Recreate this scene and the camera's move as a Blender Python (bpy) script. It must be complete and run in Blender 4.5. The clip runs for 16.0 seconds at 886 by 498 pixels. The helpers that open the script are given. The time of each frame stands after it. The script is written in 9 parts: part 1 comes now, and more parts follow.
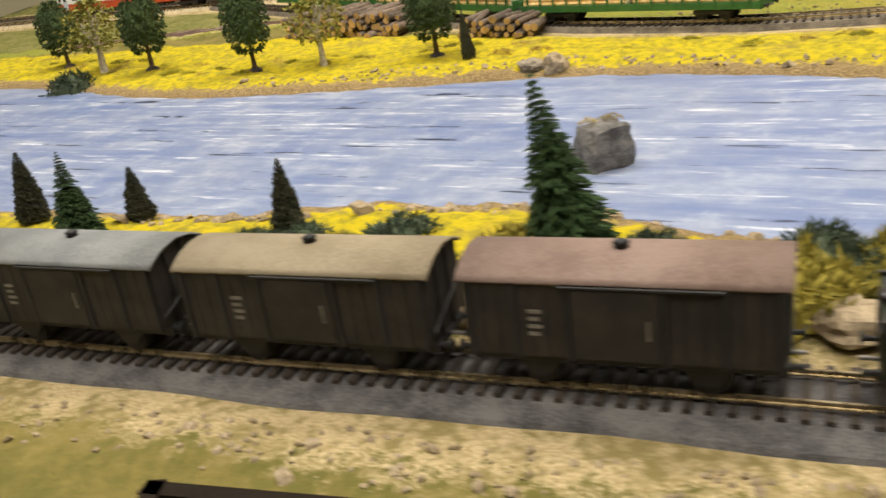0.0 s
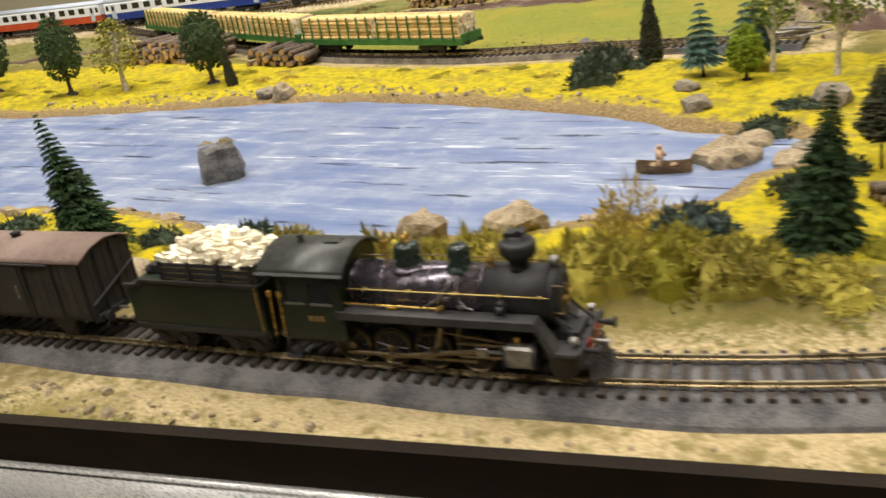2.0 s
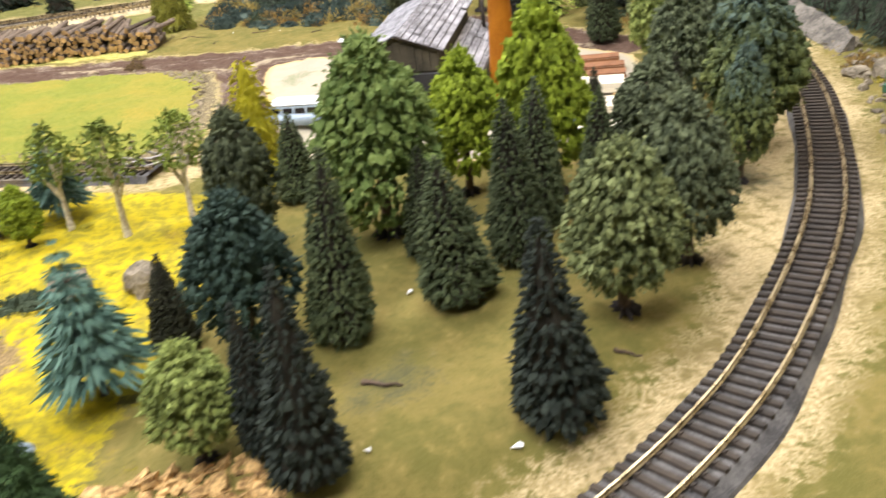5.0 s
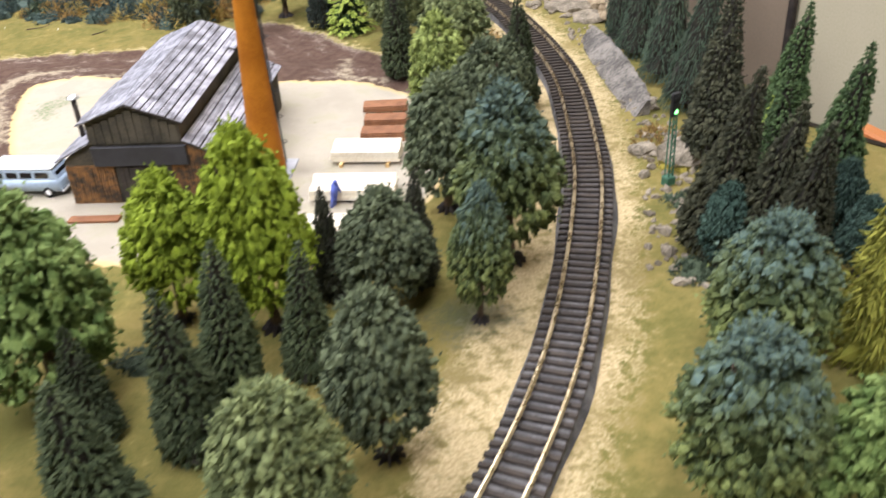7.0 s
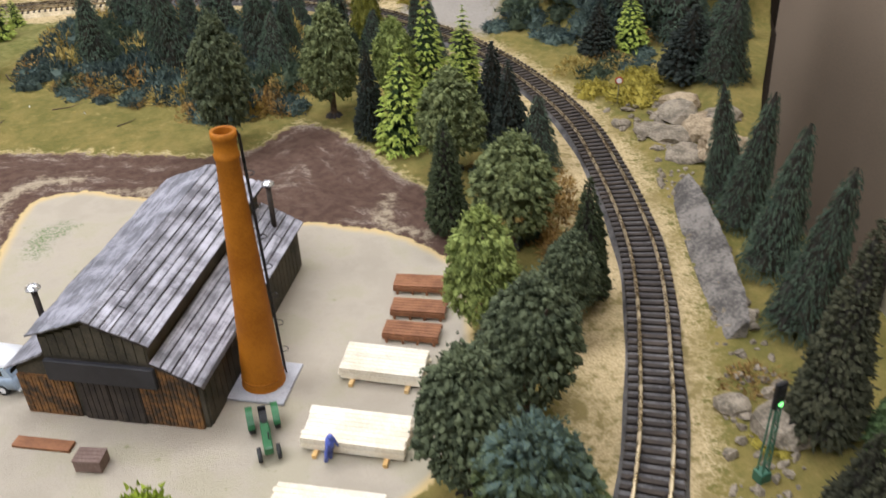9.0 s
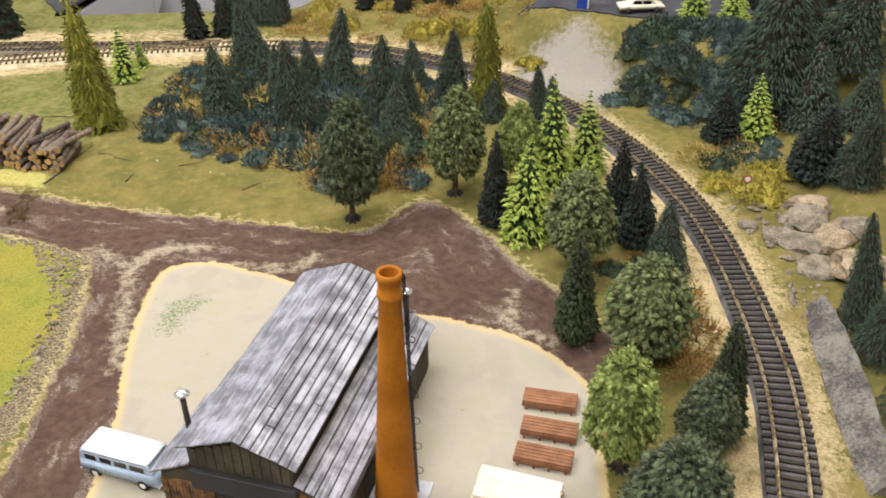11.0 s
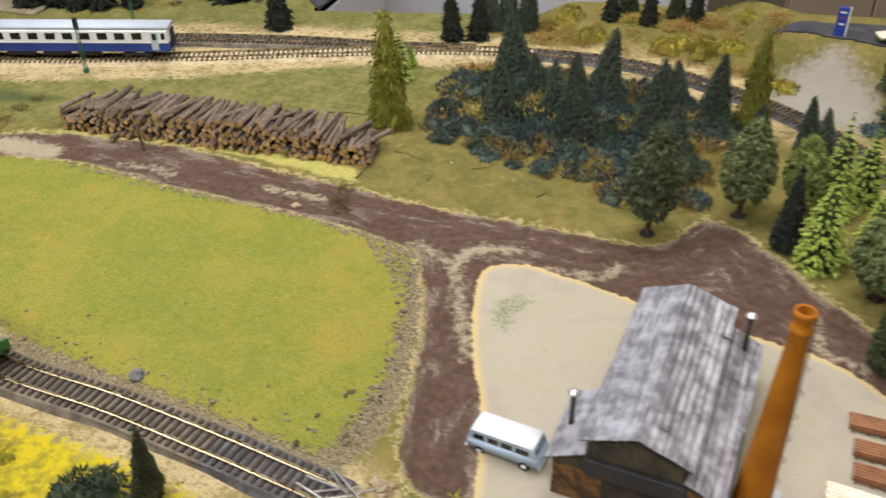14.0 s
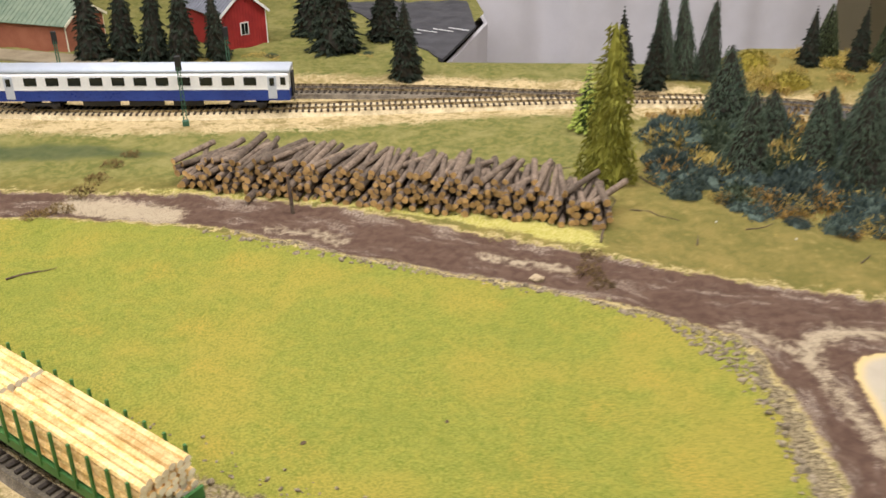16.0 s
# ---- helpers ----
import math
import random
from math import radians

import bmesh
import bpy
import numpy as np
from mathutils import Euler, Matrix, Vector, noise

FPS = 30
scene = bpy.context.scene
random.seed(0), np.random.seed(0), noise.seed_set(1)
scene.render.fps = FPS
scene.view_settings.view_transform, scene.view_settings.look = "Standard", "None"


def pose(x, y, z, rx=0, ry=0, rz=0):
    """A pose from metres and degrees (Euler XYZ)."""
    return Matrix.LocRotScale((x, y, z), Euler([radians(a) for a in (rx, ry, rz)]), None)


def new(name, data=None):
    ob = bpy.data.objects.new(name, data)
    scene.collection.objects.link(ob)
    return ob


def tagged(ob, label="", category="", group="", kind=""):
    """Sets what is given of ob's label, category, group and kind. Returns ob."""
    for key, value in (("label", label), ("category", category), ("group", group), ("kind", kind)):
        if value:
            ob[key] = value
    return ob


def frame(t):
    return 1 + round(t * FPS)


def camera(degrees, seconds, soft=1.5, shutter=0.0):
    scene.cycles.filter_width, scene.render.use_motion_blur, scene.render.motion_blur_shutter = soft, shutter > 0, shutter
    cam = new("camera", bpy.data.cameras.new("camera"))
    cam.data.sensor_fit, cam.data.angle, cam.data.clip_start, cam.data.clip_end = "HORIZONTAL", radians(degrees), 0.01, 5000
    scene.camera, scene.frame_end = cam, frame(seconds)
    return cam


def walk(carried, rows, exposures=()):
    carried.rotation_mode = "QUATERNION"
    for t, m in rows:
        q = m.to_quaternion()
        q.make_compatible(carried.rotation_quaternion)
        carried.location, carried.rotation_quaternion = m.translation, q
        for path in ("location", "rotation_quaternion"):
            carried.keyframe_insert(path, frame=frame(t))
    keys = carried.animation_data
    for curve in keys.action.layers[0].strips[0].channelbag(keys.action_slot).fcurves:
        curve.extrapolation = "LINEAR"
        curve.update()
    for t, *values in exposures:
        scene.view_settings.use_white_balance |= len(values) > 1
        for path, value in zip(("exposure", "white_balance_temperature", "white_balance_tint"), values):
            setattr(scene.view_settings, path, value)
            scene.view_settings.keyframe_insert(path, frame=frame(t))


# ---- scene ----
cam = camera(52.6, 16.0, soft=1.5, shutter=0.5)
METRES, EYE, TILT, LEAN, TURN = 1.65, 1.153, -23.2, 8.0, 0.0
ROWS = [
    (0.0, 0.0, 0.0, 0.0, 0.0, 0.0, -0.0),
    (0.5, 0.0381, -0.0155, -0.0018, 0.81, 0.04, -0.25),
    (1.0, 0.0765, -0.0324, -0.0047, 0.96, -0.02, -0.24),
    (1.5, 0.1135, -0.052, -0.0039, 1.02, 0.09, -0.29),
    (2.0, 0.1478, -0.0753, -0.0045, 1.02, 0.5, -0.28),
    (2.5, 0.1791, -0.0861, -0.0051, 0.69, 0.51, 0.35),
    (3.0, 0.2237, -0.0825, 0.0022, -2.46, 0.34, 1.18),
    (3.5, 0.2607, -0.0718, 0.0177, -5.98, 0.06, 2.76),
    (4.0, 0.2846, -0.0564, 0.0263, -9.26, -0.26, 4.53),
    (4.5, 0.3071, -0.049, 0.0446, -12.31, -0.57, 5.11),
    (7.0, 0.3963, -0.0244, 0.1241, -21.74, -7.14, 4.36),
    (7.5, 0.417, -0.0129, 0.1427, -21.36, -7.24, 2.74),
    (8.0, 0.4296, 0.0056, 0.1613, -19.52, -7.51, 1.39),
    (8.5, 0.4363, 0.0246, 0.1829, -17.45, -7.98, 0.71),
    (9.0, 0.4456, 0.0468, 0.2026, -15.58, -8.45, 0.48),
    (11.5, 0.4062, 0.0565, 0.2529, -10.36, -8.38, -3.8),
    (12.0, 0.3929, 0.0358, 0.2572, -9.32, -8.43, -4.1),
    (12.5, 0.3785, 0.0185, 0.2607, -7.8, -8.51, -4.33),
    (13.0, 0.3604, 0.0108, 0.2601, -6.59, -9.19, -5.17),
    (13.5, 0.3409, 0.0167, 0.2586, -5.2, -10.13, -5.83),
    (14.0, 0.3103, 0.0364, 0.2568, -4.09, -10.45, -6.58),
    (14.5, 0.2769, 0.0684, 0.2521, -3.67, -9.81, -6.91),
    (15.0, 0.2479, 0.1049, 0.2428, -3.63, -7.33, -6.79),
    (15.5, 0.2172, 0.148, 0.2267, -4.69, -4.42, -6.5),
    (16.0, 0.1897, 0.1902, 0.2086, -6.14, -3.43, -6.0),
]
EXPOSURES = [(0.0, 0.0, 7100, 10), (2.0, 0.0, 6800, 10), (3.5, 0.05, 6500, 10), (4.5, 0.55, 6450, 11), (5.5, 0.6, 6150, 13), (7.0, 0.58, 5900, 15), (7.5, 0.45, 5850, 15), (8.0, 0.25, 5850, 15), (9.0, -0.08, 5900, 14), (11.5, 0.18, 6250, 12), (12.5, 0.05, 6250, 12), (13.5, -0.2, 6250, 11), (14.5, -0.12, 6350, 11), (16.0, 0.1, 6500, 14)]
walk(cam, [(t, pose(0, 0, EYE, TILT, LEAN, TURN) @ pose(METRES * x, METRES * y, METRES * z, 90 + pitch, roll, yaw)) for t, x, y, z, yaw, pitch, roll in ROWS], EXPOSURES)

# ---- world and lights: an indoor hall with ceiling panels ----
world = bpy.data.worlds.new("hall_world")
scene.world = world
world.use_nodes = True
world.node_tree.nodes["Background"].inputs[0].default_value = (1.0, 0.98, 0.95, 1)
world.node_tree.nodes["Background"].inputs[1].default_value = 0.01


def ceiling_lamp(x, y, power):
    data = bpy.data.lights.new("ceiling_lamp", "AREA")
    data.shape, data.size, data.size_y, data.energy = "RECTANGLE", 1.5, 0.3, power
    data.color = (1.0, 0.97, 0.93)
    ob = new("ceiling_lamp", data)
    ob.matrix_world = pose(x, y, 2.585, 0, 0, 20)


for lx, ly, lp in ((-0.5, 0.9, 32), (0.95, 1.25, 26), (0.2, -0.4, 32), (-1.7, -0.4, 10)):
    ceiling_lamp(lx, ly, lp)

# ---- materials ----


def srgb(r, g, b):
    return tuple(((c / 255) / 12.92 if c / 255 <= 0.04045 else ((c / 255 + 0.055) / 1.055) ** 2.4) for c in (r, g, b)) + (1,)


def node(nt, kind, **kw):
    n = nt.nodes.new(kind)
    for key, value in kw.items():
        if key in n.inputs:
            if isinstance(value, bpy.types.NodeSocket):
                nt.links.new(value, n.inputs[key])
            else:
                n.inputs[key].default_value = value
    return n


def noise_tex(nt, vec, scale, detail=4, rough=0.6):
    n = nt.nodes.new("ShaderNodeTexNoise")
    nt.links.new(vec, n.inputs["Vector"])
    n.inputs["Scale"].default_value, n.inputs["Detail"].default_value, n.inputs["Roughness"].default_value = scale, detail, rough
    return n.outputs["Fac"]


def ramp(nt, fac, lo, hi, a=0.0, b=1.0):
    n = nt.nodes.new("ShaderNodeMapRange")
    n.interpolation_type = "SMOOTHSTEP"
    nt.links.new(fac, n.inputs["Value"])
    for key, value in (("From Min", lo), ("From Max", hi), ("To Min", a), ("To Max", b)):
        n.inputs[key].default_value = value
    return n.outputs["Result"]


def mix(nt, fac, a, b, how="MIX"):
    n = nt.nodes.new("ShaderNodeMix")
    n.data_type, n.blend_type = "RGBA", how
    for sock, value in ((n.inputs[0], fac), (n.inputs[6], a), (n.inputs[7], b)):
        if isinstance(value, bpy.types.NodeSocket):
            nt.links.new(value, sock)
        else:
            sock.default_value = value
    return n.outputs[2]


def maths(nt, op, a, b=0.0):
    n = nt.nodes.new("ShaderNodeMath")
    n.operation = op
    for sock, value in ((n.inputs[0], a), (n.inputs[1], b)):
        if isinstance(value, bpy.types.NodeSocket):
            nt.links.new(value, sock)
        else:
            sock.default_value = value
    return n.outputs[0]


def bump(nt, height, strength=0.5, dist=0.001):
    n = nt.nodes.new("ShaderNodeBump")
    n.inputs["Strength"].default_value, n.inputs["Distance"].default_value = strength, dist
    nt.links.new(height, n.inputs["Height"])
    return n.outputs["Normal"]


def blank(name):
    m = bpy.data.materials.new(name)
    m.use_nodes = True
    nt = m.node_tree
    return m, nt, nt.nodes["Principled BSDF"]


def coords(nt, scale=(1, 1, 1), rot=0.0, use="Object"):
    tc = nt.nodes.new("ShaderNodeTexCoord")
    mp = nt.nodes.new("ShaderNodeMapping")
    mp.inputs["Scale"].default_value = scale
    mp.inputs["Rotation"].default_value = (0, 0, rot)
    nt.links.new(tc.outputs[use], mp.inputs["Vector"])
    return mp.outputs["Vector"]


def world_pos(nt):
    return nt.nodes.new("ShaderNodeNewGeometry").outputs["Position"]


def worn(name, col, col2, rough=0.6, metal=0.0, fine=900, broad=60, rel=0.3, spec=0.5, dist=0.0004, vary=0.0):
    """A painted or natural surface: two colours at two scales, with a fine relief. Scales are per metre."""
    m, nt, b = blank(name)
    p = world_pos(nt)
    f, g = noise_tex(nt, p, fine, 5), noise_tex(nt, p, broad, 3)
    c = mix(nt, ramp(nt, maths(nt, "ADD", maths(nt, "MULTIPLY", f, 0.5), maths(nt, "MULTIPLY", g, 0.5)), 0.38, 0.62), col, col2)
    if vary:
        info = nt.nodes.new("ShaderNodeObjectInfo")
        h = nt.nodes.new("ShaderNodeHueSaturation")
        nt.links.new(maths(nt, "ADD", maths(nt, "MULTIPLY", info.outputs["Random"], 2 * vary), 1 - vary), h.inputs["Value"])
        nt.links.new(c, h.inputs["Color"])
        c = h.outputs["Color"]
    nt.links.new(c, b.inputs["Base Color"])
    nt.links.new(ramp(nt, f, 0.3, 0.7, max(rough - 0.1, 0.03), min(rough + 0.12, 1)), b.inputs["Roughness"])
    b.inputs["Metallic"].default_value = metal
    b.inputs["Specular IOR Level"].default_value = spec
    if rel:
        nt.links.new(bump(nt, f, rel, dist), b.inputs["Normal"])
    return m


def leafy(name, dark, light, rough=0.75, spread=0.25, broad=70, top=None):
    """Foliage: each clump differs, with a slow drift over the crown; some crowns are sprayed another colour on top."""
    m, nt, b = blank(name)
    geo = nt.nodes.new("ShaderNodeNewGeometry")
    isl = geo.outputs["Random Per Island"]
    info = nt.nodes.new("ShaderNodeObjectInfo")
    g = noise_tex(nt, geo.outputs["Position"], broad, 3)
    f = noise_tex(nt, geo.outputs["Position"], 2200, 3)
    fac = maths(nt, "ADD", maths(nt, "MULTIPLY", isl, 0.55), maths(nt, "MULTIPLY", g, 0.6))
    c = mix(nt, ramp(nt, fac, 0.3, 0.85), dark, light)
    if top:
        sep = nt.nodes.new("ShaderNodeSeparateXYZ")
        nt.links.new(nt.nodes.new("ShaderNodeTexCoord").outputs["Object"], sep.inputs[0])
        spray = maths(nt, "ADD", sep.outputs[2], maths(nt, "MULTIPLY", maths(nt, "SUBTRACT", maths(nt, "ADD", g, isl), 1.0), 0.35))
        c = mix(nt, ramp(nt, spray, 0.5, 0.98), c, mix(nt, isl, tuple(v * 0.6 for v in top) + (1,), tuple(v * 1.5 for v in top) + (1,)))
    c = mix(nt, maths(nt, "MULTIPLY", ramp(nt, f, 0.45, 0.7), 0.45), c, tuple(v * 1.5 for v in light[:3]) + (1,))
    h = nt.nodes.new("ShaderNodeHueSaturation")
    nt.links.new(c, h.inputs["Color"])
    nt.links.new(maths(nt, "ADD", maths(nt, "MULTIPLY", info.outputs["Random"], 2 * spread), 1 - spread), h.inputs["Value"])
    nt.links.new(h.outputs["Color"], b.inputs["Base Color"])
    b.inputs["Roughness"].default_value = rough
    b.inputs["Specular IOR Level"].default_value = 0.25
    nt.links.new(bump(nt, f, 0.6, 0.0006), b.inputs["Normal"])
    return m


def grained(name, dark, light, rough=0.6, across=0.45, along=0.02, vary=0.15):
    """Weathered boards, in millimetres: streaks along y, knots and grime over them."""
    m, nt, b = blank(name)
    tc = nt.nodes.new("ShaderNodeTexCoord")
    mp = nt.nodes.new("ShaderNodeMapping")
    nt.links.new(tc.outputs["Object"], mp.inputs["Vector"])
    mp.inputs["Scale"].default_value = (across, along, across)
    info = nt.nodes.new("ShaderNodeObjectInfo")
    nt.links.new(maths(nt, "MULTIPLY", info.outputs["Random"], 40.0), mp.inputs["Location"])
    st = noise_tex(nt, mp.outputs["Vector"], 1.0, 5, 0.65)
    p = world_pos(nt)
    blot, fine = noise_tex(nt, p, 75, 4), noise_tex(nt, p, 1100, 4)
    fac = maths(nt, "ADD", maths(nt, "MULTIPLY", st, 0.5), maths(nt, "MULTIPLY", blot, 0.5))
    c = mix(nt, ramp(nt, fac, 0.4, 0.62), dark, light)
    c = mix(nt, ramp(nt, fine, 0.55, 0.75, 0.0, 0.4), c, dark)
    h = nt.nodes.new("ShaderNodeHueSaturation")
    nt.links.new(c, h.inputs["Color"])
    nt.links.new(maths(nt, "ADD", maths(nt, "MULTIPLY", info.outputs["Random"], 2 * vary), 1 - vary), h.inputs["Value"])
    nt.links.new(h.outputs["Color"], b.inputs["Base Color"])
    nt.links.new(ramp(nt, st, 0.3, 0.7, rough + 0.15, rough - 0.12), b.inputs["Roughness"])
    nt.links.new(bump(nt, maths(nt, "ADD", st, maths(nt, "MULTIPLY", fine, 0.4)), 0.5, 0.0006), b.inputs["Normal"])
    return m


def plain_glass(name, tint):
    m, nt, b = blank(name)
    b.inputs["Base Color"].default_value = tint
    b.inputs["Roughness"].default_value = 0.06
    b.inputs["Specular IOR Level"].default_value = 0.6
    return m


M = {}
M["black_paint"] = worn("black_enamel", (0.012, 0.011, 0.012, 1), (0.03, 0.027, 0.026, 1), 0.38, 0.0, 700, 90, 0.15)
M["smoke_black"] = worn("soot_black", (0.008, 0.008, 0.009, 1), (0.02, 0.019, 0.019, 1), 0.6, 0.0, 900, 90, 0.25)
M["boiler"] = worn("blued_boiler_steel", (0.11, 0.095, 0.115, 1), (0.15, 0.13, 0.15, 1), 0.24, 0.8, 300, 40, 0.02)
M["loco_green"] = worn("dark_green_enamel", (0.005, 0.009, 0.005, 1), (0.011, 0.018, 0.009, 1), 0.38, 0.0, 700, 70, 0.15)
M["plate_grey"] = worn("dusty_black_plate", (0.022, 0.021, 0.022, 1), (0.055, 0.052, 0.052, 1), 0.6, 0.0, 700, 60, 0.2)
M["dome_green"] = worn("glossy_dome_green", (0.006, 0.014, 0.011, 1), (0.012, 0.024, 0.018, 1), 0.22, 0.0, 700, 60, 0.05)
M["roof_black"] = worn("cab_roof_black", (0.018, 0.02, 0.018, 1), (0.036, 0.038, 0.034, 1), 0.42, 0.0, 700, 40, 0.1)
M["number_brown"] = worn("dull_gilt_paint", (0.16, 0.09, 0.03, 1), (0.24, 0.15, 0.06, 1), 0.6, 0.0, 900, 80, 0.1)
M["brass"] = worn("brass", (0.55, 0.35, 0.08, 1), (0.75, 0.5, 0.15, 1), 0.3, 0.9, 900, 90, 0.1)
M["steel"] = worn("dull_steel", (0.2, 0.19, 0.18, 1), (0.34, 0.32, 0.3, 1), 0.42, 0.8, 1500, 120, 0.2)
M["rod"] = worn("oiled_rod", (0.09, 0.065, 0.035, 1), (0.2, 0.15, 0.08, 1), 0.4, 0.6, 1500, 120, 0.2)
M["rail"] = worn("rail_steel", (0.24, 0.185, 0.105, 1), (0.46, 0.38, 0.24, 1), 0.28, 0.8, 160, 40, 0.0)
M["sleeper"] = worn("sleeper_brown", (0.022, 0.016, 0.012, 1), (0.05, 0.036, 0.025, 1), 0.75, 0, 1400, 120, 0.5, vary=0.25)
M["ballast_pale"] = worn("brown_ballast", (0.075, 0.062, 0.046, 1), (0.21, 0.175, 0.128, 1), 0.9, 0, 1200, 90, 0.8)
M["sandy_bed"] = worn("pale_sandy_ballast", (0.36, 0.29, 0.17, 1), (0.68, 0.57, 0.37, 1), 0.9, 0, 1200, 90, 0.8)
M["ballast"] = worn("grey_roadbed", (0.04, 0.038, 0.04, 1), (0.15, 0.142, 0.138, 1), 0.9, 0, 1200, 70, 0.8)
M["wagon_side"] = worn("wagon_black_brown", (0.012, 0.01, 0.009, 1), (0.035, 0.028, 0.023, 1), 0.7, 0, 900, 80, 0.3)
M["roof_brown"] = worn("roof_brown", (0.15, 0.095, 0.075, 1), (0.24, 0.17, 0.14, 1), 0.8, 0, 900, 40, 0.25)
M["roof_tan"] = worn("roof_tan", (0.2, 0.16, 0.1, 1), (0.3, 0.25, 0.17, 1), 0.8, 0, 900, 40, 0.25)
M["roof_grey"] = worn("roof_grey", (0.13, 0.14, 0.145, 1), (0.22, 0.23, 0.23, 1), 0.8, 0, 900, 40, 0.25)
M["fresh_wood"] = worn("split_firewood", (0.72, 0.62, 0.43, 1), (0.9, 0.84, 0.68, 1), 0.7, 0, 1600, 200, 0.5, vary=0.15)
M["red_paint"] = worn("red_paint", (0.3, 0.02, 0.015, 1), (0.42, 0.035, 0.025, 1), 0.5, 0, 900, 80, 0.2)
M["gold_trim"] = worn("gold_lining", (0.5, 0.36, 0.1, 1), (0.65, 0.48, 0.16, 1), 0.4, 0.5, 900, 80, 0.0)
M["gravel_brown"] = worn("brown_gravel", (0.085, 0.065, 0.04, 1), (0.33, 0.27, 0.18, 1), 0.9, 0, 900, 260, 0.6)
M["clod"] = worn("dark_earth", (0.04, 0.027, 0.015, 1), (0.11, 0.075, 0.04, 1), 0.95, 0, 1500, 200, 0.8)
# brown twigs, darkened: the shade deep inside a crown is in this colour
M["shaded_twig_core"] = worn("shaded_inner_twigs", (0.012, 0.011, 0.007, 1), (0.032, 0.027, 0.017, 1), 0.9, 0, 1600, 200, 0.8)
M["bark"] = worn("bark_brown", (0.05, 0.032, 0.022, 1), (0.13, 0.09, 0.06, 1), 0.9, 0, 1600, 200, 0.8, vary=0.2)
M["log_bark"] = worn("log_bark", (0.075, 0.052, 0.037, 1), (0.2, 0.15, 0.11, 1), 0.9, 0, 1400, 250, 0.8, vary=0.35)
M["log_end"] = worn("sawn_log_end", (0.34, 0.2, 0.07, 1), (0.55, 0.36, 0.15, 1), 0.8, 0, 1500, 200, 0.3, vary=0.3)
M["pale_log"] = worn("peeled_log", (0.56, 0.34, 0.11, 1), (0.84, 0.62, 0.3, 1), 0.65, 0, 700, 120, 0.3, vary=0.28)
M["birch_bark"] = worn("birch_bark", (0.3, 0.26, 0.2, 1), (0.72, 0.66, 0.56, 1), 0.8, 0, 700, 300, 0.3)
M["tree_foot"] = worn("dark_plastic_foot", (0.02, 0.016, 0.018, 1), (0.06, 0.05, 0.05, 1), 0.6, 0, 1200, 200, 0.5)
M["stone"] = worn("grey_stone", (0.11, 0.09, 0.062, 1), (0.31, 0.26, 0.19, 1), 0.85, 0, 700, 90, 0.7, dist=0.0008)
M["dry_glue"] = worn("dry_glue", (0.24, 0.23, 0.09, 1), (0.46, 0.43, 0.27, 1), 0.6, 0, 900, 200, 0.5)
M["cork"] = worn("broken_cork", (0.16, 0.085, 0.026, 1), (0.68, 0.44, 0.18, 1), 0.9, 0, 600, 230, 0.7, dist=0.0008)
M["stone_tan"] = worn("tan_stone", (0.19, 0.14, 0.08, 1), (0.43, 0.34, 0.22, 1), 0.85, 0, 700, 90, 0.7, dist=0.0008)
M["stone_dark"] = worn("dark_stone", (0.07, 0.066, 0.062, 1), (0.2, 0.19, 0.18, 1), 0.85, 0, 700, 120, 0.8, dist=0.001)
M["slab"] = worn("rock_slab", (0.055, 0.049, 0.042, 1), (0.23, 0.205, 0.175, 1), 0.8, 0, 500, 60, 0.8, dist=0.001)
M["fascia"] = worn("dark_fascia_board", (0.008, 0.0045, 0.002, 1), (0.015, 0.009, 0.004, 1), 0.7, 0, 500, 30, 0.15, 0.15)
M["stencil"] = worn("faded_stencil", (0.13, 0.12, 0.1, 1), (0.22, 0.2, 0.17, 1), 0.8, 0, 900, 200, 0.1)
M["alu"] = worn("brushed_aluminium", (0.55, 0.54, 0.52, 1), (0.7, 0.69, 0.67, 1), 0.3, 0.6, 900, 20, 0.1)
M["brick_orange"] = worn("orange_chimney_brick", (0.3, 0.098, 0.005, 1), (0.43, 0.155, 0.01, 1), 0.6, 0, 1100, 40, 0.35, spec=0.2)
M["soot"] = worn("chimney_inside", (0.12, 0.04, 0.012, 1), (0.2, 0.07, 0.02, 1), 0.9, 0, 900, 40, 0.3)
M["concrete"] = worn("pale_concrete", (0.3, 0.3, 0.32, 1), (0.46, 0.46, 0.48, 1), 0.85, 0, 1200, 60, 0.4)
M["dark_wood"] = worn("dark_stained_planks", (0.018, 0.014, 0.012, 1), (0.06, 0.046, 0.036, 1), 0.8, 0, 1200, 80, 0.5)
M["mill_plank"] = worn("weathered_planks", (0.03, 0.026, 0.018, 1), (0.095, 0.08, 0.055, 1), 0.85, 0, 1200, 60, 0.5)
M["van_blue"] = worn("pale_blue_van_paint", (0.36, 0.45, 0.58, 1), (0.42, 0.52, 0.64, 1), 0.3, 0, 900, 30, 0.0)
M["white_paint"] = worn("white_paint", (0.74, 0.75, 0.76, 1), (0.84, 0.84, 0.83, 1), 0.4, 0, 900, 40, 0.1)
M["cream"] = worn("cream_car_paint", (0.72, 0.68, 0.52, 1), (0.8, 0.76, 0.62, 1), 0.3, 0, 900, 40, 0.0)
M["glass_dark"] = plain_glass("dark_window_glass", (0.012, 0.013, 0.015, 1))
M["tyre"] = worn("black_rubber", (0.012, 0.012, 0.012, 1), (0.03, 0.03, 0.03, 1), 0.8, 0, 900, 80, 0.2)
